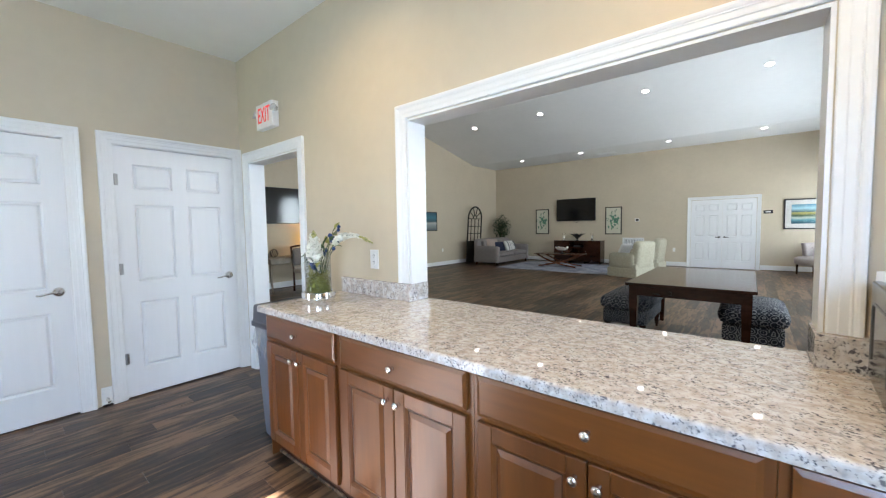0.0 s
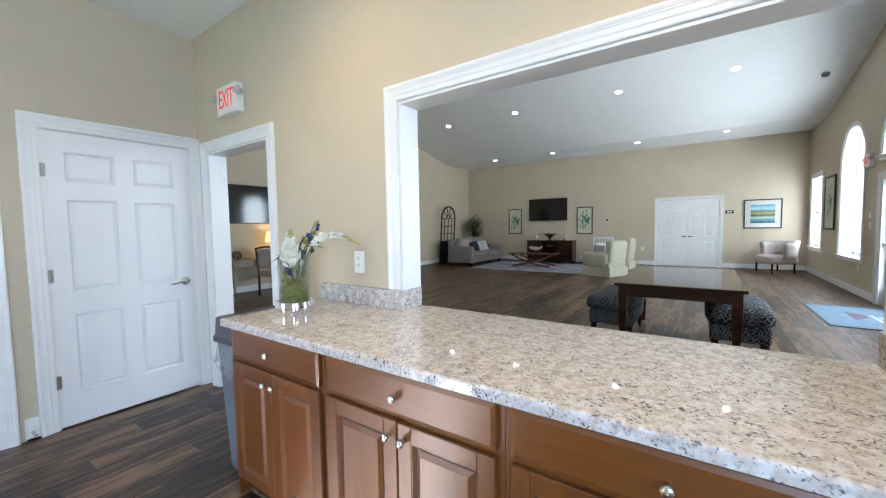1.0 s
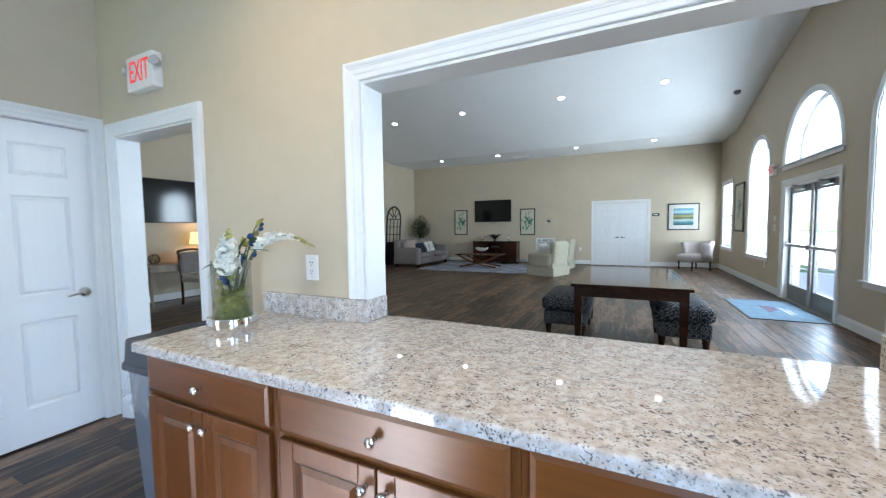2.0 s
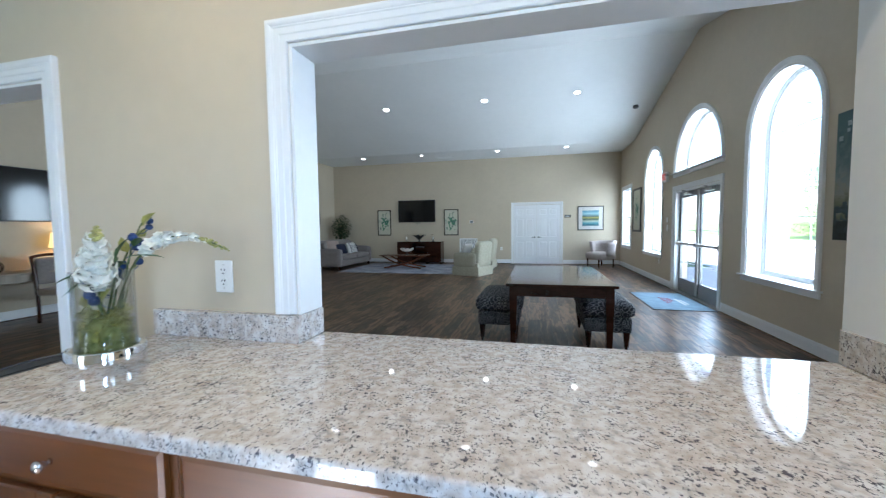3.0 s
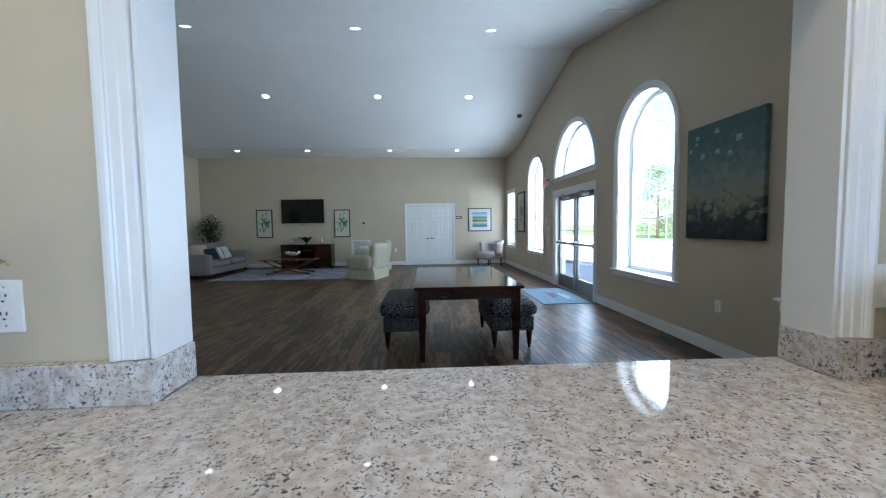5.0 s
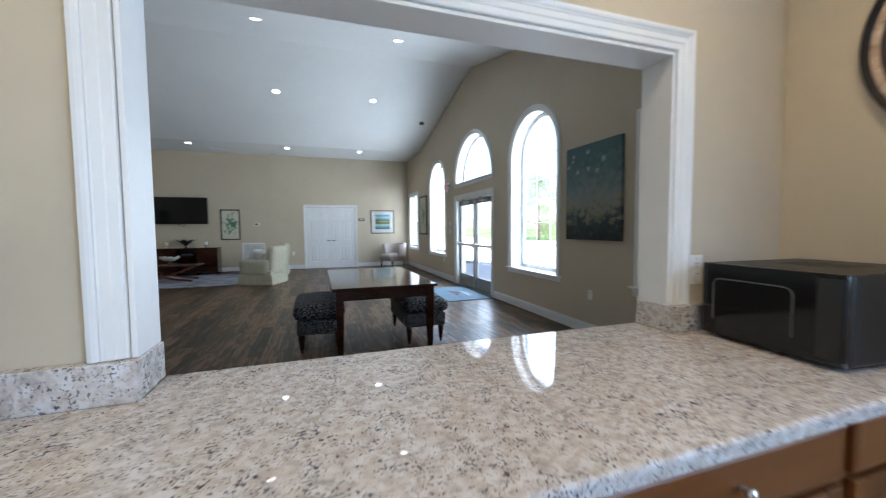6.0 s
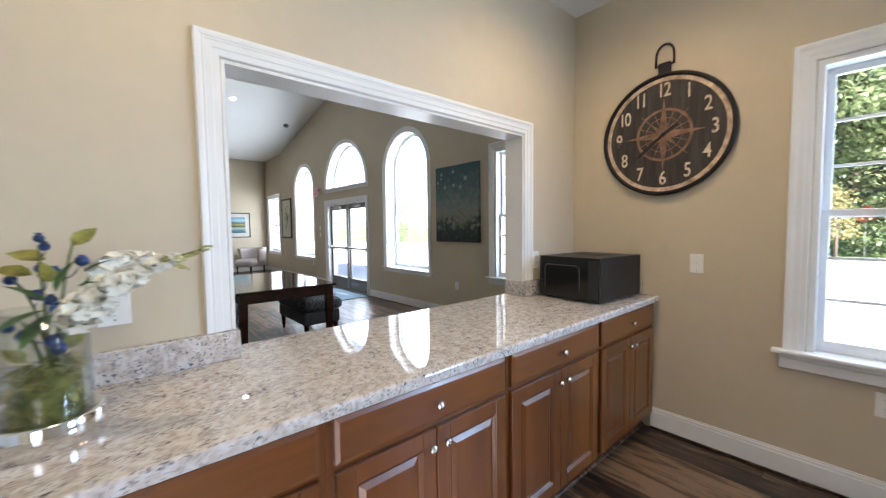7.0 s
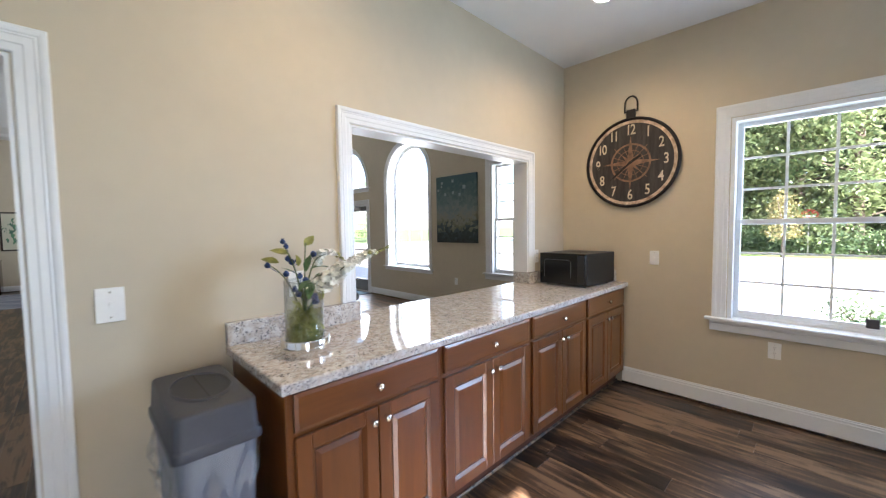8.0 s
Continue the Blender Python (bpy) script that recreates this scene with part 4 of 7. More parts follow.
for h in range(1, 13):
    cu = bpy.data.curves.new("numeral", "FONT")
    cu.body, cu.size, cu.align_x, cu.align_y, cu.extrude, cu.offset = str(h), 0.114, "CENTER", "CENTER", 0.0006, 0.0012
    cu.space_character = 0.85
    t = new("numeral_outline", cu)
    me = bpy.data.meshes.new_from_object(t.evaluated_get(bpy.context.evaluated_depsgraph_get()))
    bpy.data.objects.remove(t)
    a = radians(90 - 30 * h)
    rr = CR - 0.105
    for v in me.vertices:
        v.co = Vector((v.co.x * 0.78 + rr * math.cos(a), -0.0212 - v.co.z, v.co.y * 1.08 + rr * math.sin(a)))
    me.materials.clear()
    me.materials.append(CNUM)
    o = new("numeral", me)
    o.parent = CLK


def flat_poly(bm, pts, y0, y1):
    hull(bm, [[(p[0], y, p[1]) for p in pts] for y in (y0, y1)])


bm = B()
for r0, r1 in ((0.150, 0.166), (0.105, 0.110)):
    lathe(bm, [(r0, 0.0204), (r1, 0.0204), (r1, 0.0214), (r0, 0.0214)], 48, m=FLIP, cap=False)
part("compass_ring", bm, CTAN, CLK, "faded tan compass ring")
for k in range(16):
    bm = B()
    bx(bm, 0.03, 0.155 if k % 2 else 0.192, -0.0209, -0.0203, -0.0022, 0.0022, m=Matrix.Rotation(radians(22.5 * k), 4, "Y"))
    part("spoke", bm, CTAN, CLK)
bm = B()
for k in range(8):
    a = math.pi / 4 * k
    R = 0.235 if k % 2 == 0 else 0.105
    w = 0.030 if k % 2 == 0 else 0.022
    for s in (-1, 1):
        flat_poly(bm, [(0, 0), (R * math.cos(a), R * math.sin(a)), (w * math.cos(a + s * math.pi / 4) * 1.2, w * math.sin(a + s * math.pi / 4) * 1.2)], -0.0222 - 0.0006 * (k % 2 == 0), -0.0215)
part("compass_rose", bm, CTAN, CLK, "tan compass rose")
for a, L_, w, nm in ((90 - 30 * 7.67, 0.235, 0.010, "minute_hand"), (90 - 30 * 1.9, 0.115, 0.013, "hour_hand")):
    bm = B()
    c, s = math.cos(radians(a)), math.sin(radians(a))
    pts = [(-0.03, -w * 0.4), (0.0, -w * 0.8), (L_ * 0.6, -w), (L_, 0.0), (L_ * 0.6, w), (0.0, w * 0.8), (-0.03, w * 0.4)]
    flat_poly(bm, [(p * c - q * s, p * s + q * c) for p, q in pts], -0.0285, -0.0265)
    part(nm, bm, CBLK, CLK, "thin black hand")
bm = B()
lathe(bm, [(0.014, 0.022), (0.014, 0.031), (0.006, 0.034), (0.0, 0.034)], 16, m=FLIP)
part("hub", bm, CBLK, CLK)
bm = B()
bx(bm, -0.036, 0.036, -0.034, -0.006, CR - 0.004, CR + 0.068, 0.004)
part("bracket", bm, CBLK, CLK, "black metal bracket")
bm = B()
tube(bm, [(-0.052, -0.02, CR + 0.050), (-0.052, -0.02, CR + 0.105), *[(0.052 * math.cos(radians(q)), -0.02, CR + 0.115 + 0.068 * math.sin(radians(q))) for q in range(165, 0, -15)], (0.052, -0.02, CR + 0.105), (0.052, -0.02, CR + 0.050)], 0.007, 8)
tube(bm, [(-0.058, -0.02, CR + 0.053), (0.058, -0.02, CR + 0.053)], 0.006, 8)
part("loop", bm, CBLK, CLK, "bent black hanging loop", True)

# microwave, its door towards the passage
MW = thing("microwave", pose(0.330, 1.530, 0.9155, 0, 0, -94), "black countertop microwave oven with curved window frame", "microwave")
w, h, dp = 0.43, 0.262, 0.50       # local: front at y=0 looks to -y, body runs to +y
bm = B()
bx(bm, -w / 2, w / 2, 0.022, dp, 0.014, 0.014 + h, 0.006, 2)
part("body", bm, mat("black_case", (0.010, 0.010, 0.011), 0.38, var=0.1, spec=0.3), MW, "matt black metal case")
bm = B()
bx(bm, -w / 2, w / 2, 0.0, 0.0215, 0.014, 0.014 + h, 0.004, 2)
dr = part("door", bm, BLACKG, MW, "glossy black glass door")
bm = B()
pts = [(-0.17, 0.07), (-0.17, 0.20), (-0.163, 0.215), (-0.148, 0.222), (0.06, 0.222), (0.078, 0.215), (0.085, 0.20), (0.085, 0.07)]
tube(bm, [(p, -0.001, q) for p, q in pts], 0.0025, 6)
part("window_line", bm, mat("grey_line", (0.10, 0.10, 0.10), 0.4), dr, "thin grey window outline")
bm = B()
bx(bm, 0.145, w / 2 - 0.008, -0.0015, 0.0, 0.03, 0.262, 0.001)
part("control_panel", bm, BLACKM, dr)
for sx in (-0.17, 0.17):
    for yy in (0.06, dp - 0.05):
        bm = B()
        lathe(bm, [(0.014, 0.0), (0.012, 0.0145)], 12, (sx, yy, 0))
        part("foot", bm, BLACKM, MW)
for k in range(7):
    bm = B()
    bx(bm, -0.10 + k * 0.03, -0.085 + k * 0.03, 0.20, 0.36, 0.014 + h, 0.0148 + h, 0.0002)
    part("vent_slot", bm, SLOT, MW)

# waste bin
BIN = thing("waste_bin", pose(-2.300, 1.510, 0), "slim grey plastic bin with swing lid and clear liner", "bin")
GREYP = mat("grey_plastic", (0.060, 0.062, 0.076), 0.5, var=0.06, scale=8, bump=0.1, bscale=300)


def rrect(hx, hy, r, z, n=5):
    return [(sx * (hx - r) + r * math.cos(a), sy * (hy - r) + r * math.sin(a), z) for sx, sy, a0 in ((1, 1, 0), (-1, 1, 90), (-1, -1, 180), (1, -1, 270)) for a in [radians(a0 + 90 * k / n) for k in range(n + 1)]]


bm = B()
hull(bm, [rrect(0.095, 0.205, 0.03, 0.0), rrect(0.100, 0.212, 0.03, 0.02), rrect(0.120, 0.250, 0.03, 0.722), rrect(0.126, 0.257, 0.03, 0.724), rrect(0.126, 0.257, 0.03, 0.736)])
part("tub", bm, mat("grey_tub", (0.14, 0.155, 0.19), 0.5, var=0.05, scale=6), BIN, "lighter grey tapered tub")
bm = B()
prof = [(0.130, 0.262, 0.712), (0.134, 0.266, 0.713), (0.135, 0.267, 0.717), (0.134, 0.266, 0.738), (0.133, 0.265, 0.741), (0.1275, 0.2595, 0.744), (0.1265, 0.2585, 0.748), (0.1215, 0.2535, 0.826), (0.1205, 0.2525, 0.834), (0.117, 0.249, 0.840), (0.112, 0.244, 0.8418), (0.098, 0.230, 0.842)]
hull(bm, [rrect(a, b, 0.028, z) for a, b, z in prof])
lid = part("lid", bm, GREYP, BIN, "flat-topped grey lid", True)
bm = B()
hull(bm, [[(0.088 * math.cos(q), 0.15 * math.sin(q), z) for q in [2 * math.pi * k / 40 for k in range(40)]] for z in (0.8425, 0.8445)])
part("swing_flap", bm, mat("grey_flap", (0.028, 0.030, 0.036), 0.45, var=0.05), lid, "recessed oval flap")
bm = B()
lathe_pts = [[(k * math.cos(q) * 0.094, k * math.sin(q) * 0.158, z) for q in [2 * math.pi * i / 40 for i in range(40)]] for k, z in ((0.955, 0.8425), (0.965, 0.850), (1.0, 0.850), (1.04, 0.8415))]
hull(bm, lathe_pts, cap=False)
part("flap_rim", bm, GREYP, lid, "raised oval rim", True)
bm = B()
bx(bm, -0.003, 0.003, -0.15, 0.15, 0.8447, 0.8454)
part("flap_seam", bm, SLOT, lid)
bm = B()
rng = random.Random(3)
rings = []
for j, z in enumerate((0.728, 0.695, 0.65, 0.60, 0.565)):
    ring = []
    for k in range(64):
        a = 2 * math.pi * k / 64
        c, s = math.cos(a), math.sin(a)
        f = 1 / max(abs(c) ** 4 + abs(s) ** 4, 1e-6) ** 0.25
        wob = (0.004 + 0.004 * j) * (math.sin(9 * a + j) + 0.7 * math.sin(17 * a + 2.1 * j) + rng.uniform(-0.5, 0.5))
        ring.append(((0.131 + wob + 0.004 * (j > 0)) * c * f, (0.262 + wob + 0.004 * (j > 0)) * s * f, z + (wob * 2.2 if j == 4 else 0)))
    rings.append(ring)
hull(bm, rings, cap=False)
FILM = bpy.data.materials.new("clear_film")
FILM.use_nodes = True
_n, _l = FILM.node_tree.nodes, FILM.node_tree.links
_t, _m = _n.new("ShaderNodeBsdfTransparent"), _n.new("ShaderNodeMixShader")
_m.inputs[0].default_value = 0.2
_n["Principled BSDF"].inputs["Base Color"].default_value, _n["Principled BSDF"].inputs["Roughness"].default_value = (0.75, 0.76, 0.78, 1), 0.18
_l.new(_t.outputs[0], _m.inputs[1]), _l.new(_n["Principled BSDF"].outputs[0], _m.inputs[2]), _l.new(_m.outputs[0], _n["Material Output"].inputs[0])
part("liner", bm, FILM, BIN, "crumpled clear plastic liner hanging out", True)

BIN.scale = (0.95, 0.89, 1.035)

# vase with artificial flowers
VGLASS = glass("vase_glass", 0.02, (0.93, 0.95, 0.95))
for nd in VGLASS.node_tree.nodes:
    if nd.type == "MATH" and nd.operation == "POWER":
        nd.inputs[1].default_value = 2.2
VX, VY = -1.932, 1.474
V = thing("flower_vase", pose(VX, VY, 0.9155), "glass cylinder vase on a chrome base with white and blue flowers", "vase")
V.scale = (1.17, 1.17, 1.0)
bm = B()
lathe(bm, [(0.0, 0.0), (0.082, 0.0), (0.084, 0.004), (0.084, 0.062), (0.082, 0.066), (0.070, 0.066), (0.068, 0.012), (0.0, 0.012)], 48, cap=False)
part("base", bm, mat("chrome", (0.80, 0.80, 0.80), 0.06, 1.0, var=0.02), V, "polished chrome base", True)
bm = B()
lathe(bm, [(0.066, 0.014), (0.066, 0.300), (0.0645, 0.300), (0.0635, 0.02), (0.0, 0.02)], 48, cap=False)
part("cylinder", bm, VGLASS, V, "clear glass cylinder", True)
MOSS = mat("moss", (0.30, 0.28, 0.085), 0.95, var=0.45, scale=40, dark=(0.11, 0.12, 0.03))
bm = B()
rng = random.Random(11)
for k in range(760):
    a, r, z = rng.uniform(0, 6.283), 0.058 * math.sqrt(rng.random()), rng.uniform(0.02, 0.175)
    if z > 0.14 and r > 0.045 and rng.random() < 0.5:
        continue
    p = Vector((r * math.cos(a), r * math.sin(a), z))
    pts = [p]
    for q in range(4):
        pts.append(pts[-1] + Vector((rng.uniform(-1, 1), rng.uniform(-1, 1), rng.uniform(-0.7, 0.9))) * 0.011)
    pts = [Vector((*(v.xy if v.xy.length < 0.061 else v.xy.normalized() * 0.061), max(0.022, v.z))) for v in pts]
    tube(bm, pts, 0.0028, 4, 0.5)
lathe(bm, [(0.0, 0.021), (0.050, 0.021), (0.052, 0.13), (0.03, 0.155), (0.0, 0.16)], 16)
tagged(part("moss", bm, MOSS, V), "yellow-green moss filling", kind="stuff")
STEM = mat("stem_green", (0.10, 0.13, 0.04), 0.6, var=0.3, scale=30)
LEAFG = mat("leaf_green", (0.055, 0.12, 0.035), 0.5, var=0.4, scale=25)
LEAFY = mat("leaf_yellow", (0.27, 0.26, 0.05), 0.5, var=0.3, scale=25)
PETAL = mat("petal_white", (0.82, 0.80, 0.70), 0.6, var=0.06, scale=40)
BERRY = mat("berry_blue", (0.022, 0.055, 0.19), 0.4, var=0.5, scale=50)
BUD = mat("bud_green", (0.42, 0.40, 0.13), 0.6, var=0.3, scale=40)


def bez(p0, p1, p2, n=10):
    p0, p1, p2 = Vector(p0), Vector(p1), Vector(p2)
    return [p0 * (1 - t) ** 2 + p1 * 2 * t * (1 - t) + p2 * t * t for t in [i / n for i in range(n + 1)]]


def leaf_blade(bm, p, d, up, L_, w):
    d, up = Vector(d).normalized(), Vector(up)
    s = d.cross(up).normalized()
    up = s.cross(d)
    rows = [(0, 0.06), (0.2, 0.7), (0.45, 1.0), (0.75, 0.65), (1.0, 0.03)]
    prev = None
    for t, k in rows:
        c = Vector(p) + d * L_ * t - up * (0.25 * L_ * t * t)
        row = [bm.verts.new(c - s * w * k / 2 + up * w * 0.14 * k), bm.verts.new(c), bm.verts.new(c + s * w * k / 2 + up * w * 0.14 * k)]
        if prev:
            bm.faces.new((prev[0], prev[1], row[1], row[0])), bm.faces.new((prev[1], prev[2], row[2], row[1]))
        prev = row


def blossom(bm, p, d, r, rng):
    d = Vector(d).normalized()
    a = d.orthogonal().normalized()
    b = d.cross(a)
    for k in range(5):
        q = 2 * math.pi * k / 5 + rng.uniform(-0.2, 0.2)
        o = a * math.cos(q) + b * math.sin(q)
        leaf_blade(bm, p, (o + d * 0.55).normalized(), d, r, r * 0.9)


rng = random.Random(21)
# two white spikes, one rising to the south-east, one arching over to the north-east
s1 = bez((-0.01, 0.01, 0.06), (0.01, -0.03, 0.34), (0.238, -0.164, 0.424), 24)
s2 = bez((0.0, 0.01, 0.06), (0.03, 0.05, 0.52), (0.240, 0.150, 0.360), 24)
s3 = bez((0.01, 0.0, 0.06), (0.0, 0.03, 0.36), (-0.012, 0.136, 0.435), 14)
s4 = bez((0.01, 0.02, 0.06), (0.0, 0.06, 0.30), (-0.055, 0.162, 0.352), 14)
s5 = bez((0.01, 0.02, 0.06), (0.02, 0.04, 0.34), (0.046, 0.075, 0.445), 12)
for s in (s1, s2, s3, s4, s5):
    bm = B()
    tube(bm, s, 0.0034, 6, 0.55)
    part("stem", bm, STEM, V, "", True)


def flower_spike(stem, first, fat, count):
    """Blossoms crowded along the end of a stem, smaller towards the tip, with green buds at its end."""
    last = len(stem) - 1
    bm, buds = B(), B()
    for i in range(first, last - 2):
        f = (i - first) / (last - 3 - first)
        for k in range(count - int(f * count * 0.45)):
            d = Vector((rng.gauss(0, 1), rng.gauss(0, 1), rng.gauss(0, 1) + 0.15)).normalized()
            q = stem[i].lerp(stem[i + 1], rng.random())
            blossom(bm, q + d * fat * (1 - 0.62 * f) * rng.uniform(0.35, 1.0), d, 0.0165 * (1 - 0.42 * f) * rng.uniform(0.8, 1.25), rng)
    part("blossoms", bm, PETAL, V, "spike of crowded white blossoms")
    tip = stem[-1] - stem[-3]
    for k in range(26):
        f = k / 25
        c = stem[-4].lerp(stem[-1], f) + tip * 0.35 * f
        d = Vector((rng.gauss(0, 1), rng.gauss(0, 1), rng.gauss(0, 1))).normalized()
        bmesh.ops.create_icosphere(buds, subdivisions=1, radius=0.0075 * (1 - 0.55 * f), matrix=Matrix.Translation(c + d * 0.011 * (1 - 0.7 * f)) @ Matrix.Diagonal((1.2, 1.0, 0.9, 1)))
    part("bud_spray", buds, BUD, V, "yellow-green buds at the tip", True)


flower_spike(s1, 11, 0.042, 26)
flower_spike(s2, 12, 0.024, 9)
# berries on thin twigs, most of them on the branch to the north-west, a few behind the glass
BERRIES = [(-0.011, 0.142, 0.453), (-0.003, 0.133, 0.432), (-0.008, 0.108, 0.380), (-0.001, 0.091, 0.366), (-0.060, 0.168, 0.351), (-0.016, 0.108, 0.315), (0.009, 0.048, 0.309),
           (0.058, 0.039, 0.399), (0.015, 0.074, 0.373), (0.018, 0.022, 0.293), (-0.040, -0.020, 0.268), (-0.024, -0.012, 0.246), (0.018, -0.044, 0.234), (0.024, -0.038, 0.214)]
for k, p in enumerate(BERRIES):
    p = Vector(p)
    bm = B()
    bmesh.ops.create_icosphere(bm, subdivisions=2, radius=(0.0105 if k < 12 else 0.014) * rng.uniform(0.9, 1.15), matrix=Matrix.Translation(p) @ Matrix.Diagonal((1, 1, 1.15, 1)))
    lathe(bm, [(0.004, 0.0), (0.0065, 0.004), (0.0, 0.003)], 6, p + Vector((0, 0, 0.010)))
    foot = min((q for s in (s3, s4, s5) for q in s if q.z < p.z - 0.02), key=lambda q: (q - p).length)
    tube(bm, bez(p, p.lerp(foot, 0.5) + Vector((0.006, 0, -0.012)), foot, 5), 0.0014, 4)
    part("berry", bm, BERRY, V, "blue artificial berry", True)
bm = B()
for p, d, L_ in (((0.03, -0.01, 0.30), (0.5, -0.7, 0.5), 0.085), ((0.035, -0.01, 0.31), (0.9, -0.1, 0.35), 0.085), ((0.02, -0.02, 0.29), (-0.4, -0.6, -0.35), 0.09), ((0.01, -0.03, 0.30), (-0.7, -0.5, -0.15), 0.08),
                 ((0.02, 0.02, 0.33), (0.15, 0.1, 0.9), 0.075), ((0.05, 0.03, 0.34), (0.8, 0.35, 0.15), 0.085), ((0.04, 0.0, 0.30), (0.75, -0.35, 0.65), 0.08), ((0.0, 0.03, 0.31), (-0.5, 0.2, 0.6), 0.07), ((0.06, 0.04, 0.37), (0.5, -0.2, 0.5), 0.06)):
    leaf_blade(bm, p, d, (0, 0, 1), L_, L_ * 0.40)
part("leaves", bm, LEAFG, V, "dark green serrated leaves")
bm = B()
for p, d, L_ in (((0.042, 0.078, 0.435), (0.5, -0.1, 0.6), 0.058), ((-0.002, 0.120, 0.400), (-0.5, 0.1, 0.25), 0.062), ((-0.026, 0.148, 0.362), (-0.7, 0.1, 0.35), 0.062), ((0.01, 0.06, 0.35), (-0.1, -0.3, 0.8), 0.05),
                 ((-0.020, -0.020, 0.19), (-0.5, -0.1, 0.7), 0.045), ((0.030, -0.030, 0.21), (0.5, -0.1, 0.7), 0.05), ((0.03, -0.045, 0.12), (0.4, -0.3, -0.5), 0.03)):
    leaf_blade(bm, p, d, (0.2, -0.8, 0.6), L_, L_ * 0.6)
part("yellow_leaves", bm, LEAFY, V, "yellowing leaves")
for k, (a, b) in enumerate((((0.03, 0.02, 0.03), (-0.02, -0.03, 0.28)), ((-0.03, 0.0, 0.03), (0.03, 0.01, 0.28)))):
    bm = B()
    tube(bm, [a, b], 0.003, 6)
    part("stem", bm, STEM, V)

# baseboard door stop between the two doors
d = thing("door_stop", pose(XW + 0.014, 0.742, 0.055, 0, 0, WSIDE), "small nickel door stop screwed to the baseboard", "door stop")
bm = B()
lathe(bm, [(0.012, 0.0), (0.012, 0.004), (0.005, 0.006), (0.005, 0.05), (0.011, 0.052), (0.011, 0.066), (0.0, 0.067)], 14, m=FLIP)
part("stop", bm, CHROME, d, "", True)

# ---------- lounge ----------
FABG = mat("grey_linen", (0.23, 0.20, 0.185), 0.9, var=0.10, scale=30, bump=0.4, bscale=500)
FABC = mat("cream_slipcover", (0.42, 0.39, 0.29), 0.9, var=0.08, scale=20, bump=0.35, bscale=420)
FABP = mat("pale_tufted_linen", (0.50, 0.44, 0.41), 0.9, var=0.08, scale=25, bump=0.35, bscale=420)
NAVY = mat("navy_cloth", (0.014, 0.018, 0.042), 0.9, var=0.2, scale=30)


def pattern_fabric(name):
    """Dark upholstery woven with pale scrolls and medallions."""
    m = bpy.data.materials.new(name)
    m.use_nodes = True
    N, L = m.node_tree.nodes, m.node_tree.links
    p = N["Principled BSDF"]
    p.inputs["Roughness"].default_value = 0.85
    tc, vo, no = N.new("ShaderNodeTexCoord"), N.new("ShaderNodeTexVoronoi"), N.new("ShaderNodeTexNoise")
    vo.feature, vo.inputs["Scale"].default_value = "F1", 13
    vo.inputs["Randomness"].default_value = 0.12
    no.inputs["Scale"].default_value = 30
    L.new(tc.outputs["Object"], vo.inputs[0]), L.new(tc.outputs["Object"], no.inputs[0])
    ad = N.new("ShaderNodeMath")
    ad.operation = "MULTIPLY_ADD"
    ad.inputs[1].default_value = 0.40
    L.new(no.outputs[0], ad.inputs[0]), L.new(vo.outputs["Distance"], ad.inputs[2])
    sn = N.new("ShaderNodeMath")
    sn.operation = "SINE"
    mu = N.new("ShaderNodeMath")
    mu.operation, mu.inputs[1].default_value = "MULTIPLY", 27.0
    L.new(ad.outputs[0], mu.inputs[0]), L.new(mu.outputs[0], sn.inputs[0])
    r = N.new("ShaderNodeValToRGB")
    r.color_ramp.elements[0].position, r.color_ramp.elements[0].color = 0.42, (0.007, 0.010, 0.019, 1)
    r.color_ramp.elements[1].position, r.color_ramp.elements[1].color = 0.80, (0.24, 0.235, 0.225, 1)
    L.new(sn.outputs[0], r.inputs[0]), L.new(r.outputs[0], p.inputs["Base Color"])
    return m


PAISLEY = pattern_fabric("dark_scroll_fabric")

# table
T = thing("dining_table", pose(-0.392, 5.34, 0), "dark mahogany dining table with polished top and tapered legs", "table")
tx, ty = 0.535, 0.90
bm = B()
bx(bm, -tx, tx, -ty, ty, 0.718, 0.748, 0.006, 2)
part("tabletop", bm, DARKW, T, "polished dark wooden top")
for a in ((-tx + 0.10, tx - 0.10, -ty + 0.045, -ty + 0.07), (-tx + 0.10, tx - 0.10, ty - 0.07, ty - 0.045), (-tx + 0.045, -tx + 0.07, -ty + 0.10, ty - 0.10), (tx - 0.07, tx - 0.045, -ty + 0.10, ty - 0.10)):
    bm = B()
    bx(bm, *a, 0.615, 0.718, 0.002)
    part("apron", bm, DARKW, T)
for sx in (-1, 1):
    for sy in (-1, 1):
        bm = B()
        x, y = sx * (tx - 0.072), sy * (ty - 0.072)
        hull(bm, [[(x + a * s, y + b * s, z) for a, b in ((-1, -1), (1, -1), (1, 1), (-1, 1))] for s, z in ((0.023, 0.0), (0.039, 0.58), (0.039, 0.718))])
        part("leg", bm, DARKW, T)


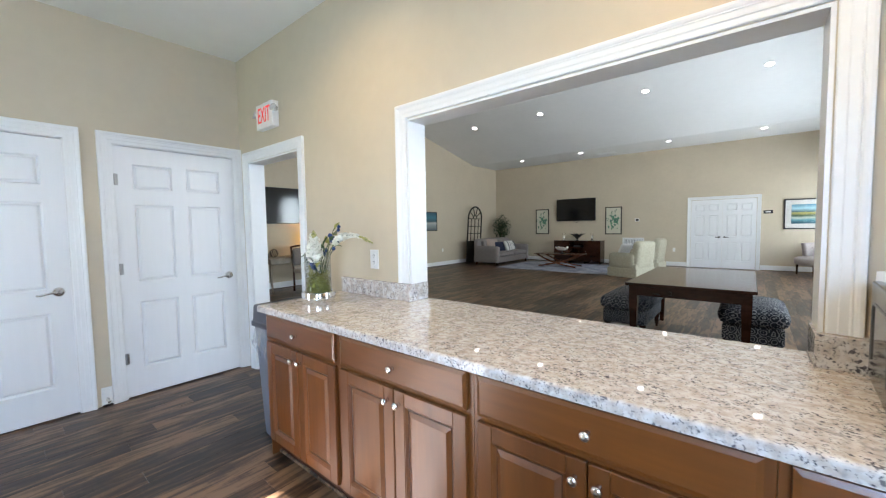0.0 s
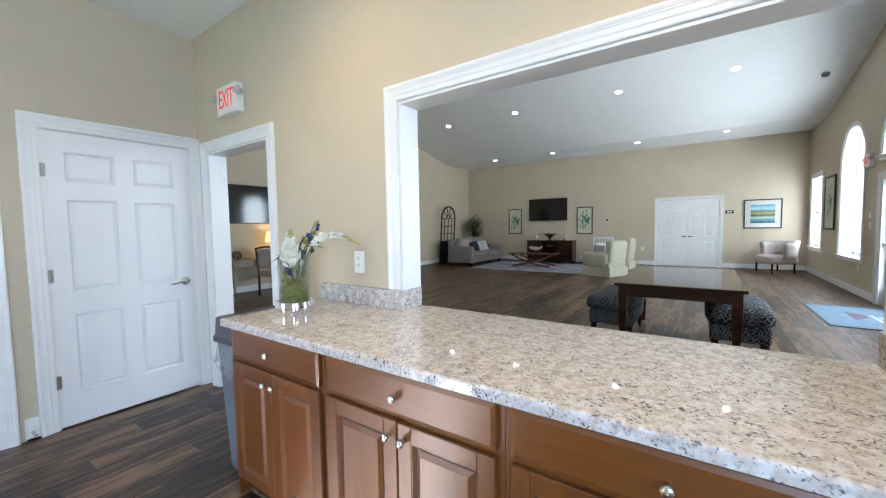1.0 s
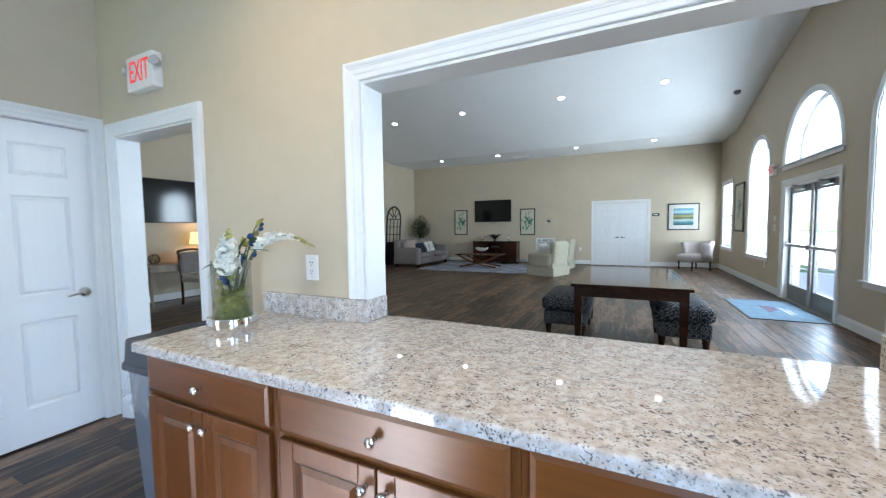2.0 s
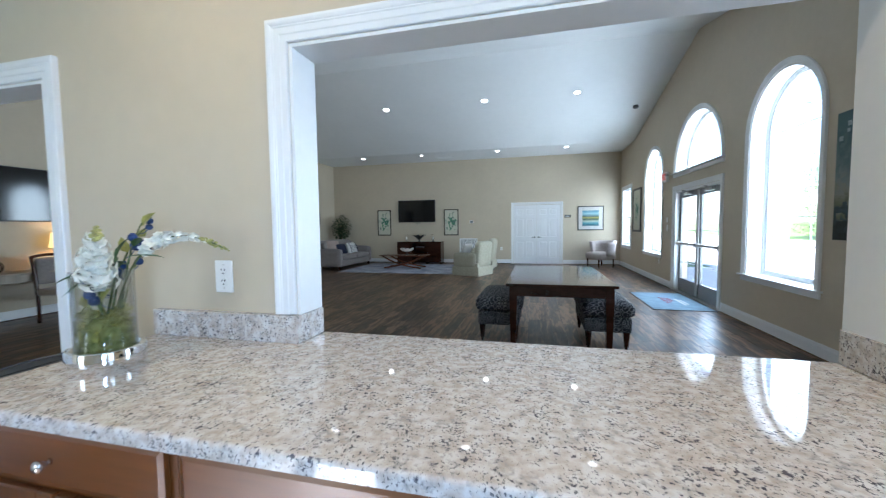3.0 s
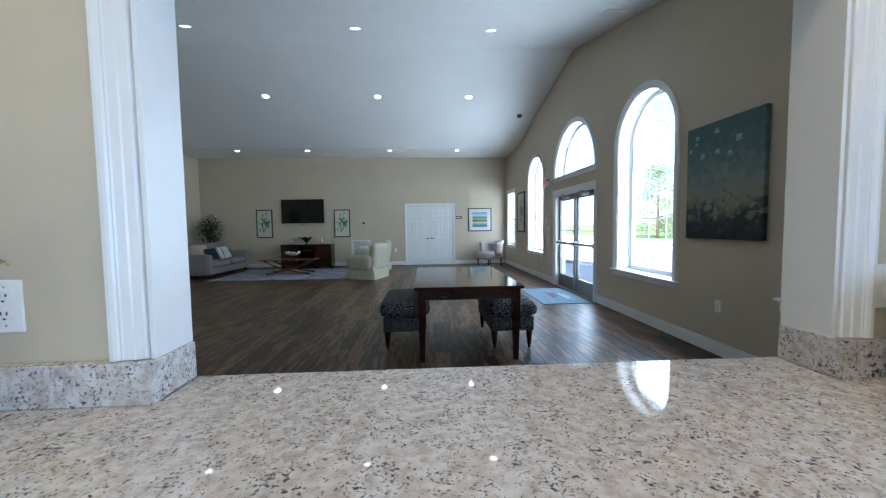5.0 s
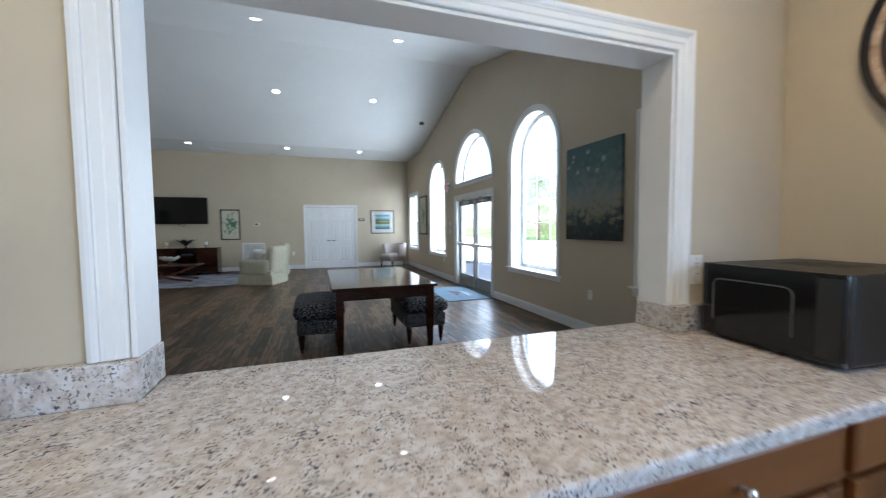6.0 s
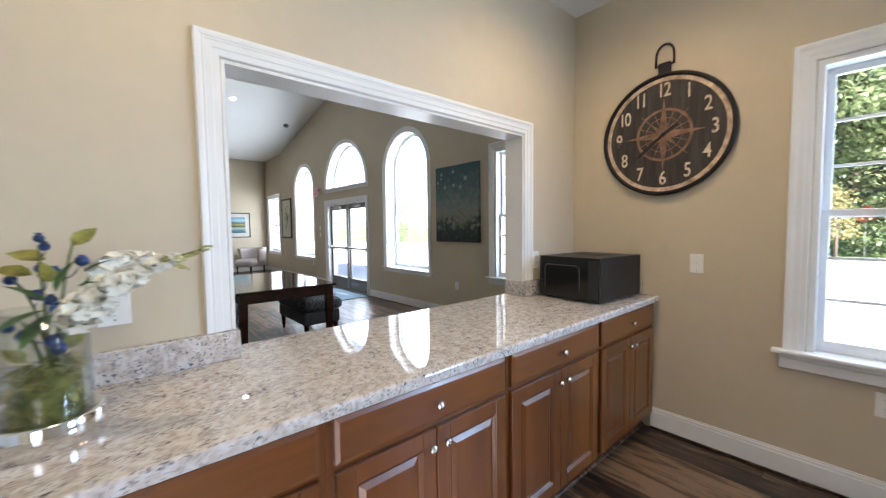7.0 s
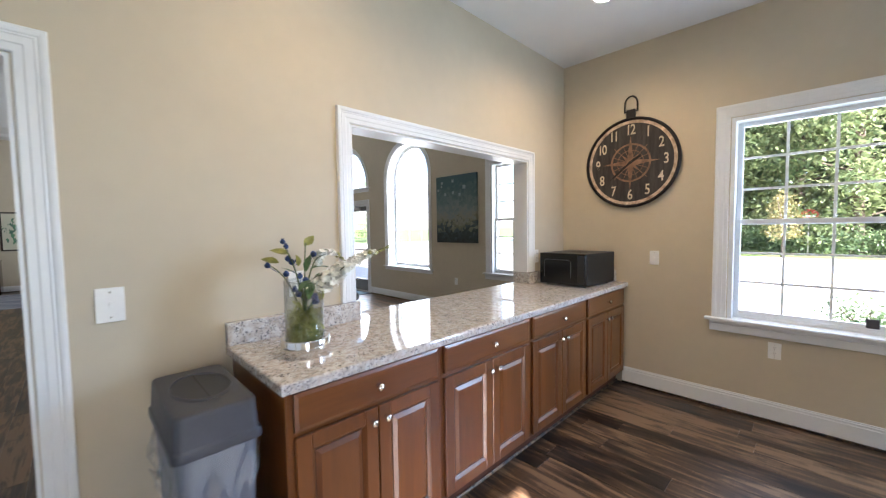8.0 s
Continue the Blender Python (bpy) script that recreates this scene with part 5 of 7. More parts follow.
def bench(m, label):
    b = thing("upholstered_bench", m, label, "bench", "benches at the table")
    hx, hy = 0.235, 0.47
    bm = B()
    bx(bm, -hx, hx, -hy, hy, 0.195, 0.355, 0.02, 3)
    part("seat_box", bm, PAISLEY, b)
    bm = B()
    soft_box(bm, -hx - 0.042, hx + 0.042, -hy - 0.042, hy + 0.042, 0.350, 0.515, 0.075, 0.03)
    part("cushion", bm, PAISLEY, b, "thick loose cushion", True)
    for sx in (-1, 1):
        for sy in (-1, 1):
            bm = B()
            prof = [(0.010, 0.0), (0.016, 0.012), (0.012, 0.03)]
            for k in range(6):
                z = 0.035 + k * 0.022
                prof += [(0.017 + k * 0.0022, z), (0.027 + k * 0.0022, z + 0.010), (0.017 + k * 0.0022, z + 0.019)]
            prof += [(0.036, 0.172), (0.036, 0.197)]
            lathe(bm, prof, 14, (sx * (hx - 0.045), sy * (hy - 0.045), 0))
            part("leg", bm, DARKW, b, "dark turned leg", True)
    return b


b1 = bench(pose(-1.045, 5.36, 0), "bench in dark scroll-patterned fabric on turned legs")
copy_thing(b1, pose(0.115, 5.28, 0))


def rolled_sofa(name, m, w, dp, label, fabric, seats, cat, arm_h=0.60, back_h=0.86):
    """Faces -y locally; centre of the footprint at the origin."""
    s = thing(name, m, label, cat)
    hx, hy = w / 2, dp / 2
    bm = B()
    bx(bm, -hx + 0.02, hx - 0.02, -hy + 0.04, hy - 0.02, 0.10, 0.30, 0.02, 2)
    part("base", bm, fabric, s)
    for sx in (-1, 1):
        bm = B()
        soft_box(bm, min(sx * hx, sx * (hx - 0.19)), max(sx * hx, sx * (hx - 0.19)), -hy, hy - 0.06, 0.10, arm_h, 0.07, 0.01)
        part("arm", bm, fabric, s, "", True)
    bm = B()
    soft_box(bm, -hx + 0.04, hx - 0.04, hy - 0.22, hy, 0.12, back_h - 0.08, 0.08)
    part("back", bm, fabric, s, "", True)
    iw = (w - 0.40) / seats
    for k in range(seats):
        x0 = -hx + 0.20 + k * iw
        bm = B()
        soft_box(bm, x0, x0 + iw - 0.006, -hy + 0.01, hy - 0.22, 0.30, 0.46, 0.05, 0.02)
        part("seat_cushion", bm, fabric, s, "", True)
        bm = B()
        soft_box(bm, x0, x0 + iw - 0.006, -0.11, 0.08, -0.21, 0.21, 0.08, 0.0, m=Matrix.Translation((0, hy - 0.30, 0.66)) @ Matrix.Rotation(radians(-12), 4, "X"))
        part("back_cushion", bm, fabric, s, "", True)
    for sx in (-1, 1):
        for sy in (-1, 1):
            bm = B()
            bx(bm, sx * (hx - 0.10) - 0.03, sx * (hx - 0.10) + 0.03, sy * (hy - 0.10) - 0.03, sy * (hy - 0.10) + 0.03, 0.0, 0.10, 0.004)
            part("foot", bm, DARKW, s)
    return s


rolled_sofa("sofa", pose(-7.06, 12.33, 0, 0, 0, 90), 2.30, 1.04, "grey linen two-seat sofa with rounded arms on dark feet", FABG, 2, "sofa", 0.66, 1.0)


def throw_pillow(m, w, h, material, label, stripes=None):
    p = thing("throw_pillow", m, label, "pillow", "throw pillows on the sofa")
    bm = B()
    soft_box(bm, -w / 2, w / 2, -h / 2, h / 2, -0.05, 0.05, 0.05, 0.035)
    part("cover", bm, material, p, "", True)
    if stripes:
        for k in range(5):
            bm = B()
            x = -w / 2 + w * (k + 0.7) / 5.4
            soft_box(bm, x, x + w / 9, -h / 2 + 0.015, h / 2 - 0.015, -0.0535, 0.0535, 0.03, 0.032)
            part("stripe", bm, stripes, p, "navy stripe", True)


WHITEC = mat("white_cotton", (0.62, 0.60, 0.56), 0.9, var=0.05, scale=20)
throw_pillow(pose(-6.90, 12.62, 0.63, 68, 0, 92), 0.66, 0.38, WHITEC, "white lumbar pillow with broad navy stripes", NAVY)
throw_pillow(pose(-6.92, 11.92, 0.62, 68, 0, 72), 0.42, 0.36, NAVY, "dark navy throw pillow at the arm")
throw_pillow(pose(-7.10, 11.70, 0.70, 72, 0, 60), 0.46, 0.44, mat("beige_cotton", (0.36, 0.28, 0.24), 0.9), "beige pink throw pillow at the arm")


def skirt_chair(m, label):
    """Slipcovered armchair with a pleated skirt; faces -y."""
    c = thing("armchair", m, label, "armchair", "slipcovered armchairs by the rug")
    hx, hy = 0.40, 0.42
    bm = B()
    bx(bm, -hx + 0.02, hx - 0.02, -hy + 0.03, hy - 0.04, 0.20, 0.36, 0.03, 2)
    part("seat_base", bm, FABC, c)
    bm = B()
    soft_box(bm, -hx + 0.15, hx - 0.15, -hy, hy - 0.20, 0.36, 0.50, 0.05, 0.025)
    part("seat_cushion", bm, FABC, c, "", True)
    bm = B()
    soft_box(bm, -hx + 0.05, hx - 0.05, -0.11, 0.11, -0.36, 0.36, 0.09, 0.0, m=Matrix.Translation((0, hy - 0.10, 0.57)) @ Matrix.Rotation(radians(-7), 4, "X"))
    part("back", bm, FABC, c, "tall upright back", True)
    for sx in (-1, 1):
        bm = B()
        soft_box(bm, min(sx * hx, sx * (hx - 0.16)), max(sx * hx, sx * (hx - 0.16)), -hy + 0.02, hy - 0.10, 0.22, 0.62, 0.07, 0.01)
        part("arm", bm, FABC, c, "", True)
    for a in range(4):
        bm = B()
        L_ = hx if a % 2 == 0 else hy - 0.01
        o = (hy - 0.01) if a % 2 == 0 else hx
        n = 40
        top, bot = [], []
        for k in range(n + 1):
            u = -L_ + 2 * L_ * k / n
            near = math.exp(-((abs(u) - L_) / 0.05) ** 2)
            top.append((u, -o - 0.004, 0.24))
            bot.append((u * 1.03, -o - 0.018 + 0.022 * near + 0.004 * math.sin(u * 40), 0.012))
        ring = top + bot[::-1]
        vs = hull(bm, [ring, [(p[0], p[1] + 0.012, p[2]) for p in ring]])
        bmesh.ops.transform(bm, matrix=Matrix.Rotation(math.pi / 2 * a, 4, "Z"), verts=vs)
        part("skirt", bm, FABC, c, "pleated skirt panel")
    return c


c1 = skirt_chair(pose(-2.31, 10.83, 0, 0, 0, -112), "cream slipcovered armchair with pleated skirt, back towards the table")
copy_thing(c1, pose(-2.30, 12.65, 0, 0, 0, -95))
p = thing("scatter_cushion", pose(-2.50, 10.93, 0.66, 65, 0, -112), "white patterned cushion on the armchair", "cushion")
bm = B()
soft_box(bm, -0.21, 0.21, -0.2, 0.2, -0.05, 0.05, 0.05, 0.035)
part("cover", bm, WHITEC, p, "", True)

# tufted slipper chair
SC = thing("slipper_chair", pose(1.40, 13.30, 0, 0, 0, -62), "pale tufted armless chair on dark turned legs in the corner", "chair")
bm = B()
soft_box(bm, -0.36, 0.36, -0.36, 0.30, 0.24, 0.46, 0.09, 0.02)
part("seat", bm, FABP, SC, "", True)
bm = B()
n, rings = 24, []
for j in range(5):
    z = 0.36 + 0.44 * j / 4
    ring_o, ring_i = [], []
    for k in range(n + 1):
        a = radians(-20 + 220 * k / n)
        fl = 1 + 0.14 * (j / 4) ** 2
        ring_o.append((0.42 * fl * math.cos(a), 0.02 + 0.36 * fl * math.sin(a), z + 0.03 * math.sin(a) * j / 4))
        ring_i.append((0.33 * fl * math.cos(a), 0.02 + 0.27 * fl * math.sin(a), z + 0.03 * math.sin(a) * j / 4))
    rings.append(ring_o + ring_i[::-1])
hull(bm, rings)
bk = part("back", bm, FABP, SC, "curved tufted back", True)
for j in range(2):
    for k in range(6):
        a = radians(10 + 160 * (k + 0.5 * j) / 5.5)
        bm = B()
        bmesh.ops.create_icosphere(bm, subdivisions=1, radius=0.014, matrix=Matrix.Translation((0.345 * math.cos(a), 0.02 + 0.285 * math.sin(a), 0.56 + 0.12 * j)))
        part("button", bm, mat("button_cloth", (0.30, 0.25, 0.23), 0.9) if (j, k) == (0, 0) else bpy.data.materials["button_cloth"], bk)
for sx in (-1, 1):
    for sy in (-1, 1):
        bm = B()
        lathe(bm, [(0.014, 0.0), (0.018, 0.03), (0.022, 0.20), (0.028, 0.25)], 12, (sx * 0.28, -0.03 + sy * 0.26, 0))
        part("leg", bm, DARKW, SC, "dark tapered leg", True)

# rug
bm = B()
bx(bm, -6.42, -2.60, 10.78, 13.25, 0.0005, 0.012, 0.003)
rg_ = thing("area_rug", pose(0, 0, 0), "faded blue-grey patterned rug under the coffee table", "rug")
RUG = mat("rug_pile", (0.34, 0.35, 0.40), 0.95, var=0.4, scale=3.2, bump=0.5, bscale=250, dark=(0.10, 0.12, 0.18))
part("woven_face", bm, RUG, rg_)

# coffee table with crossed curved legs
CTB = thing("coffee_table", pose(-4.70, 11.98, 0.012), "dark wooden coffee table with crossed sabre legs", "table")
RW = wood("reddish_wood", (0.05, 0.016, 0.008), (0.17, 0.062, 0.03), 0.25, 5, (0.2, 1, 1), coat=0.3)
bm = B()
bx(bm, -0.76, 0.76, -0.33, 0.33, 0.405, 0.435, 0.008, 2)
part("top", bm, RW, CTB)
for sy in (-1, 1):
    for sx in (-1, 1):
        bm = B()
        pts = bez((sx * 0.66, sy * 0.27, 0.40), (sx * 0.20, sy * 0.27, 0.10), (-sx * 0.62, sy * 0.27, 0.012), 12)
        loops = [[(q.x, q.y + dy + sx * 0.022, q.z + dz) for dy, dz in ((-0.018, -0.0), (0.018, -0.0), (0.018, 0.045), (-0.018, 0.045))] for q in pts]
        hull(bm, loops)
        part("leg", bm, RW, CTB, "curved crossing leg")
bm = B()
tube(bm, [(0, -0.27, 0.19), (0, 0.27, 0.19)], 0.022, 10)
part("stretcher", bm, RW, CTB)
bw = thing("shell_bowl", pose(-4.62, 11.95, 0.447), "white shell-shaped bowl on a small dark stand", "bowl")
bm = B()
lathe(bm, [(0.03, 0.0), (0.06, 0.004), (0.03, 0.02), (0.018, 0.06), (0.03, 0.10)], 16)
part("stand", bm, BLACKM, bw, "", True)
bm = B()
pr = [(0.03, 0.10), (0.12, 0.125), (0.21, 0.19), (0.22, 0.20), (0.12, 0.15), (0.02, 0.12)]
vs = lathe(bm, pr, 28)
for v in vs:
    a = math.atan2(v.co.y, v.co.x)
    r = v.co.xy.length
    v.co.z += 0.35 * r * r * math.sin(3 * a) + 0.02 * math.sin(9 * a) * r / 0.2
    v.co.y *= 0.65
part("shell", bm, PETAL, bw, "wavy white shell", True)

# console with hurricane lamps and a bowl
CO = thing("media_console", pose(-4.70, 13.69, 0), "dark wooden media console with two doors and open shelf", "console")
bm = B()
bx(bm, -0.83, 0.83, -0.245, 0.245, 0.77, 0.80, 0.004)
part("top", bm, DARKW, CO)
for x in (-0.82, -0.28, 0.27, 0.79):
    bm = B()
    bx(bm, x, x + 0.03, -0.235, 0.24, 0.0, 0.77)
    part("side", bm, DARKW, CO)
bm = B()
bx(bm, -0.79, 0.79, 0.215, 0.235, 0.06, 0.769)
part("back_panel", bm, DARKW, CO)
for z in (0.06, 0.55):
    bm = B()
    bx(bm, -0.249, 0.269, -0.20, 0.214, z, z + 0.022)
    part("shelf", bm, DARKW, CO)
for a, b in ((-0.788, -0.283), (0.302, 0.788)):
    bm = B()
    for r in ((a, a + 0.06, 0.07, 0.765), (b - 0.06, b, 0.07, 0.765), (a + 0.06, b - 0.06, 0.07, 0.13), (a + 0.06, b - 0.06, 0.70, 0.765)):
        bx(bm, r[0], r[1], -0.235, -0.212, r[2], r[3], 0.002)
    bx(bm, a + 0.06, b - 0.06, -0.224, -0.216, 0.13, 0.70)
    dr = part("door", bm, DARKW, CO)
    bm = B()
    bmesh.ops.create_icosphere(bm, subdivisions=2, radius=0.014, matrix=Matrix.Translation(((b - 0.03) if a < 0 else (a + 0.03), -0.245, 0.42)))
    part("knob", bm, CHROME, dr, "", True)
bx_ = thing("cable_box", pose(-4.70, 13.62, 0.572), "small black media player on the console shelf", "media player")
bm = B()
bx(bm, -0.14, 0.14, -0.09, 0.09, 0.0, 0.045, 0.004)
part("case", bm, BLACKM, bx_)


def hurricane(m):
    hl = thing("candle_holder", m, "glass hurricane candle holder with white candle", "candle holder", "candle holders on the console")
    bm = B()
    lathe(bm, [(0.055, 0.0), (0.055, 0.008), (0.02, 0.02), (0.02, 0.05), (0.05, 0.065), (0.05, 0.07), (0.0, 0.07)], 20)
    part("foot", bm, CHROME, hl, "", True)
    bm = B()
    lathe(bm, [(0.055, 0.071), (0.062, 0.15), (0.055, 0.27), (0.052, 0.27), (0.058, 0.15), (0.050, 0.073)], 24, cap=False)
    part("shade", bm, PANE, hl, "clear glass shade", True)
    bm = B()
    lathe(bm, [(0.034, 0.071), (0.034, 0.17), (0.0, 0.172)], 18)
    part("candle", bm, mat("wax", (0.80, 0.77, 0.68), 0.5, var=0.03), hl, "", True)
    return hl


h1 = hurricane(pose(-5.23, 13.66, 0.80))
copy_thing(h1, pose(-4.22, 13.66, 0.80))
lb = thing("leaf_bowl", pose(-4.74, 13.66, 0.80), "dark bowl of pointed leaf-shaped blades", "bowl")
bm = B()
lathe(bm, [(0.05, 0.0), (0.05, 0.01), (0.02, 0.03), (0.03, 0.05)], 16)
part("foot", bm, BLACKM, lb, "", True)
for k in range(7):
    a = 2 * math.pi * k / 7 + 0.2
    bm = B()
    d = Vector((math.cos(a), math.sin(a), 1.25))
    leaf_blade(bm, (0, 0, 0.03), d, (0, 0, 1), 0.36, 0.15)
    q = bm.faces[:]
    r = bmesh.ops.solidify(bm, geom=q, thickness=0.006)
    part("blade", bm, BLACKM, lb)


# televisions
def tv(m, w, h, label):
    t = thing("television", m, label, "television", "wall-mounted televisions")
    bm = B()
    bx(bm, -w / 2, w / 2, -0.075, -0.035, -h / 2, h / 2, 0.006, 2)
    part("case", bm, BLACKM, t)
    bm = B()
    bx(bm, -w / 2 + 0.012, w / 2 - 0.012, -0.0765, -0.0752, -h / 2 + 0.018, h / 2 - 0.012)
    part("screen", bm, BLACKG, t, "dark glossy screen")
    bm = B()
    bx(bm, -0.22, 0.22, -0.0345, 0.0, -0.2, 0.2, 0.003)
    part("bracket", bm, BLACKM, t)
    return t


tv1 = tv(pose(-4.90, GN, 1.91), 1.42, 0.81, "large black flat television on the far wall above the console")
bm = B()
tube(bm, [(-0.10, -0.02, -0.40), (-0.04, -0.02, -0.44), (0.02, -0.02, -0.475), (0.08, -0.02, -0.44), (0.12, -0.02, -0.40)], 0.006, 6)
part("cable", bm, BLACKM, tv1)
tv(pose(GW, 4.86, 1.90, 0, 0, WSIDE), 1.42, 0.82, "large black flat television above the writing desk")


# pictures
def picture(m, w, h, label, frame_mat, fw, art, mount=0.0, name="framed_picture", depth=0.03):
    p = thing(name, m, label, "picture")
    if fw:
        bm = B()
        for r in ((-w / 2, -w / 2 + fw, -h / 2, h / 2), (w / 2 - fw, w / 2, -h / 2, h / 2), (-w / 2 + fw, w / 2 - fw, -h / 2, -h / 2 + fw), (-w / 2 + fw, w / 2 - fw, h / 2 - fw, h / 2)):
            bx(bm, r[0], r[1], -depth, 0, r[2], r[3], 0.003)
        part("frame", bm, frame_mat, p)
    if mount:
        bm = B()
        bx(bm, -w / 2 + fw, w / 2 - fw, -depth * 0.6, -0.002, -h / 2 + fw, h / 2 - fw)
        part("mount", bm, WHITEC, p, "white paper mount")
    a, b = w / 2 - fw - mount, h / 2 - fw - mount
    bm = B()
    if fw:
        bx(bm, -a, a, -depth * 0.6 - 0.002, -0.002, -b, b)
    else:
        bx(bm, -a, a, -depth, 0, -b, b, 0.004)
    part("print", bm, art, p)
    if mount:
        bm = B()
        bx(bm, -w / 2 + fw, w / 2 - fw, -depth * 0.6 - 0.008, -depth * 0.6 - 0.005, -h / 2 + fw, h / 2 - fw)
        pane(p, bm)
    return p


def art_bands(name, stops, lo, hi, wob=0.25, scale=3.0, patches=0.0):
    """Bands of paint up the canvas, torn and blotched."""
    m = bpy.data.materials.new(name)
    m.use_nodes = True
    N, L = m.node_tree.nodes, m.node_tree.links
    tc, sp, no, n2 = N.new("ShaderNodeTexCoord"), N.new("ShaderNodeSeparateXYZ"), N.new("ShaderNodeTexNoise"), N.new("ShaderNodeTexVoronoi")
    mp = N.new("ShaderNodeMapping")
    mp.inputs["Scale"].default_value = (1, 1, 2.2)
    L.new(tc.outputs["Object"], sp.inputs[0]), L.new(tc.outputs["Object"], mp.inputs[0]), L.new(mp.outputs[0], no.inputs[0])
    no.inputs["Scale"].default_value, no.inputs["Detail"].default_value = scale, 6
    mr = N.new("ShaderNodeMapRange")
    mr.inputs["From Min"].default_value, mr.inputs["From Max"].default_value = lo, hi
    L.new(sp.outputs["Z"], mr.inputs["Value"])
    ad = N.new("ShaderNodeMath")
    ad.operation, ad.inputs[1].default_value = "MULTIPLY_ADD", wob
    L.new(no.outputs[0], ad.inputs[0]), L.new(mr.outputs[0], ad.inputs[2])
    sb = N.new("ShaderNodeMath")
    sb.operation, sb.inputs[1].default_value = "SUBTRACT", wob / 2
    L.new(ad.outputs[0], sb.inputs[0])
    n2.inputs["Scale"].default_value = 18
    n2.distance = "CHEBYCHEV"
    L.new(tc.outputs["Object"], n2.inputs[0])
    a2 = N.new("ShaderNodeMath")
    a2.operation, a2.inputs[1].default_value = "MULTIPLY_ADD", patches
    sx = N.new("ShaderNodeSeparateColor")
    L.new(n2.outputs["Color"], sx.inputs[0]), L.new(sx.outputs[0], a2.inputs[0]), L.new(sb.outputs[0], a2.inputs[2])
    r = N.new("ShaderNodeValToRGB")
    e = r.color_ramp.elements
    e[0].position, e[0].color = stops[0][0], (*stops[0][1], 1)
    e[1].position, e[1].color = stops[-1][0], (*stops[-1][1], 1)
    for q, c in stops[1:-1]:
        k = e.new(q)
        k.color = (*c, 1)
    L.new(a2.outputs[0], r.inputs[0]), L.new(r.outputs[0], N["Principled BSDF"].inputs["Base Color"])
    N["Principled BSDF"].inputs["Roughness"].default_value = 0.6
    return m


BIGART = art_bands("abstract_paint", [(0.0, (0.010, 0.014, 0.014)), (0.22, (0.026, 0.038, 0.040)), (0.32, (0.055, 0.085, 0.088)), (0.37, (0.16, 0.16, 0.095)), (0.45, (0.25, 0.25, 0.195)), (0.60, (0.20, 0.235, 0.22)), (0.80, (0.105, 0.165, 0.165)), (1.0, (0.055, 0.115, 0.125))], -0.58, 0.58, 0.30, 5.0, 0.20)
pa = picture(pose(GE, 4.380, 1.742, 0, 0, ESIDE), 0.93, 1.145, "large unframed abstract canvas, teal sky over dark meadow", BRONZE, 0, BIGART, name="canvas_painting", depth=0.045)
SPOTC = mat("pale_paint_dab", (0.34, 0.40, 0.40), 0.6, var=0.2, scale=30)
for x, z, s in ((-0.32, 0.46, 0.022), (-0.06, 0.48, 0.024), (0.20, 0.36, 0.032), (-0.41, 0.34, 0.022), (-0.24, 0.26, 0.026), (-0.05, 0.28, 0.024), (0.10, 0.24, 0.024), (-0.33, 0.40, 0.016)):
    bm = B()
    bx(bm, x - s, x + s, -0.0462, -0.0445, z - s, z + s * 0.9, 0.0004)
    part("paint_dab", bm, SPOTC, pa, "pale square dab of paint")
LAND = art_bands("landscape_print", [(0.0, (0.03, 0.10, 0.15)), (0.18, (0.10, 0.28, 0.33)), (0.3, (0.45, 0.50, 0.40)), (0.42, (0.05, 0.10, 0.06)), (0.55, (0.42, 0.38, 0.10)), (0.62, (0.08, 0.14, 0.13)), (0.8, (0.35, 0.55, 0.62)), (1.0, (0.10, 0.26, 0.38))], -0.25, 0.25, 0.10, 5.0)
picture(pose(1.160, GN, 1.555), 0.82, 0.81, "framed blue and green landscape print with white mount", BLACKM, 0.03, LAND, 0.12)
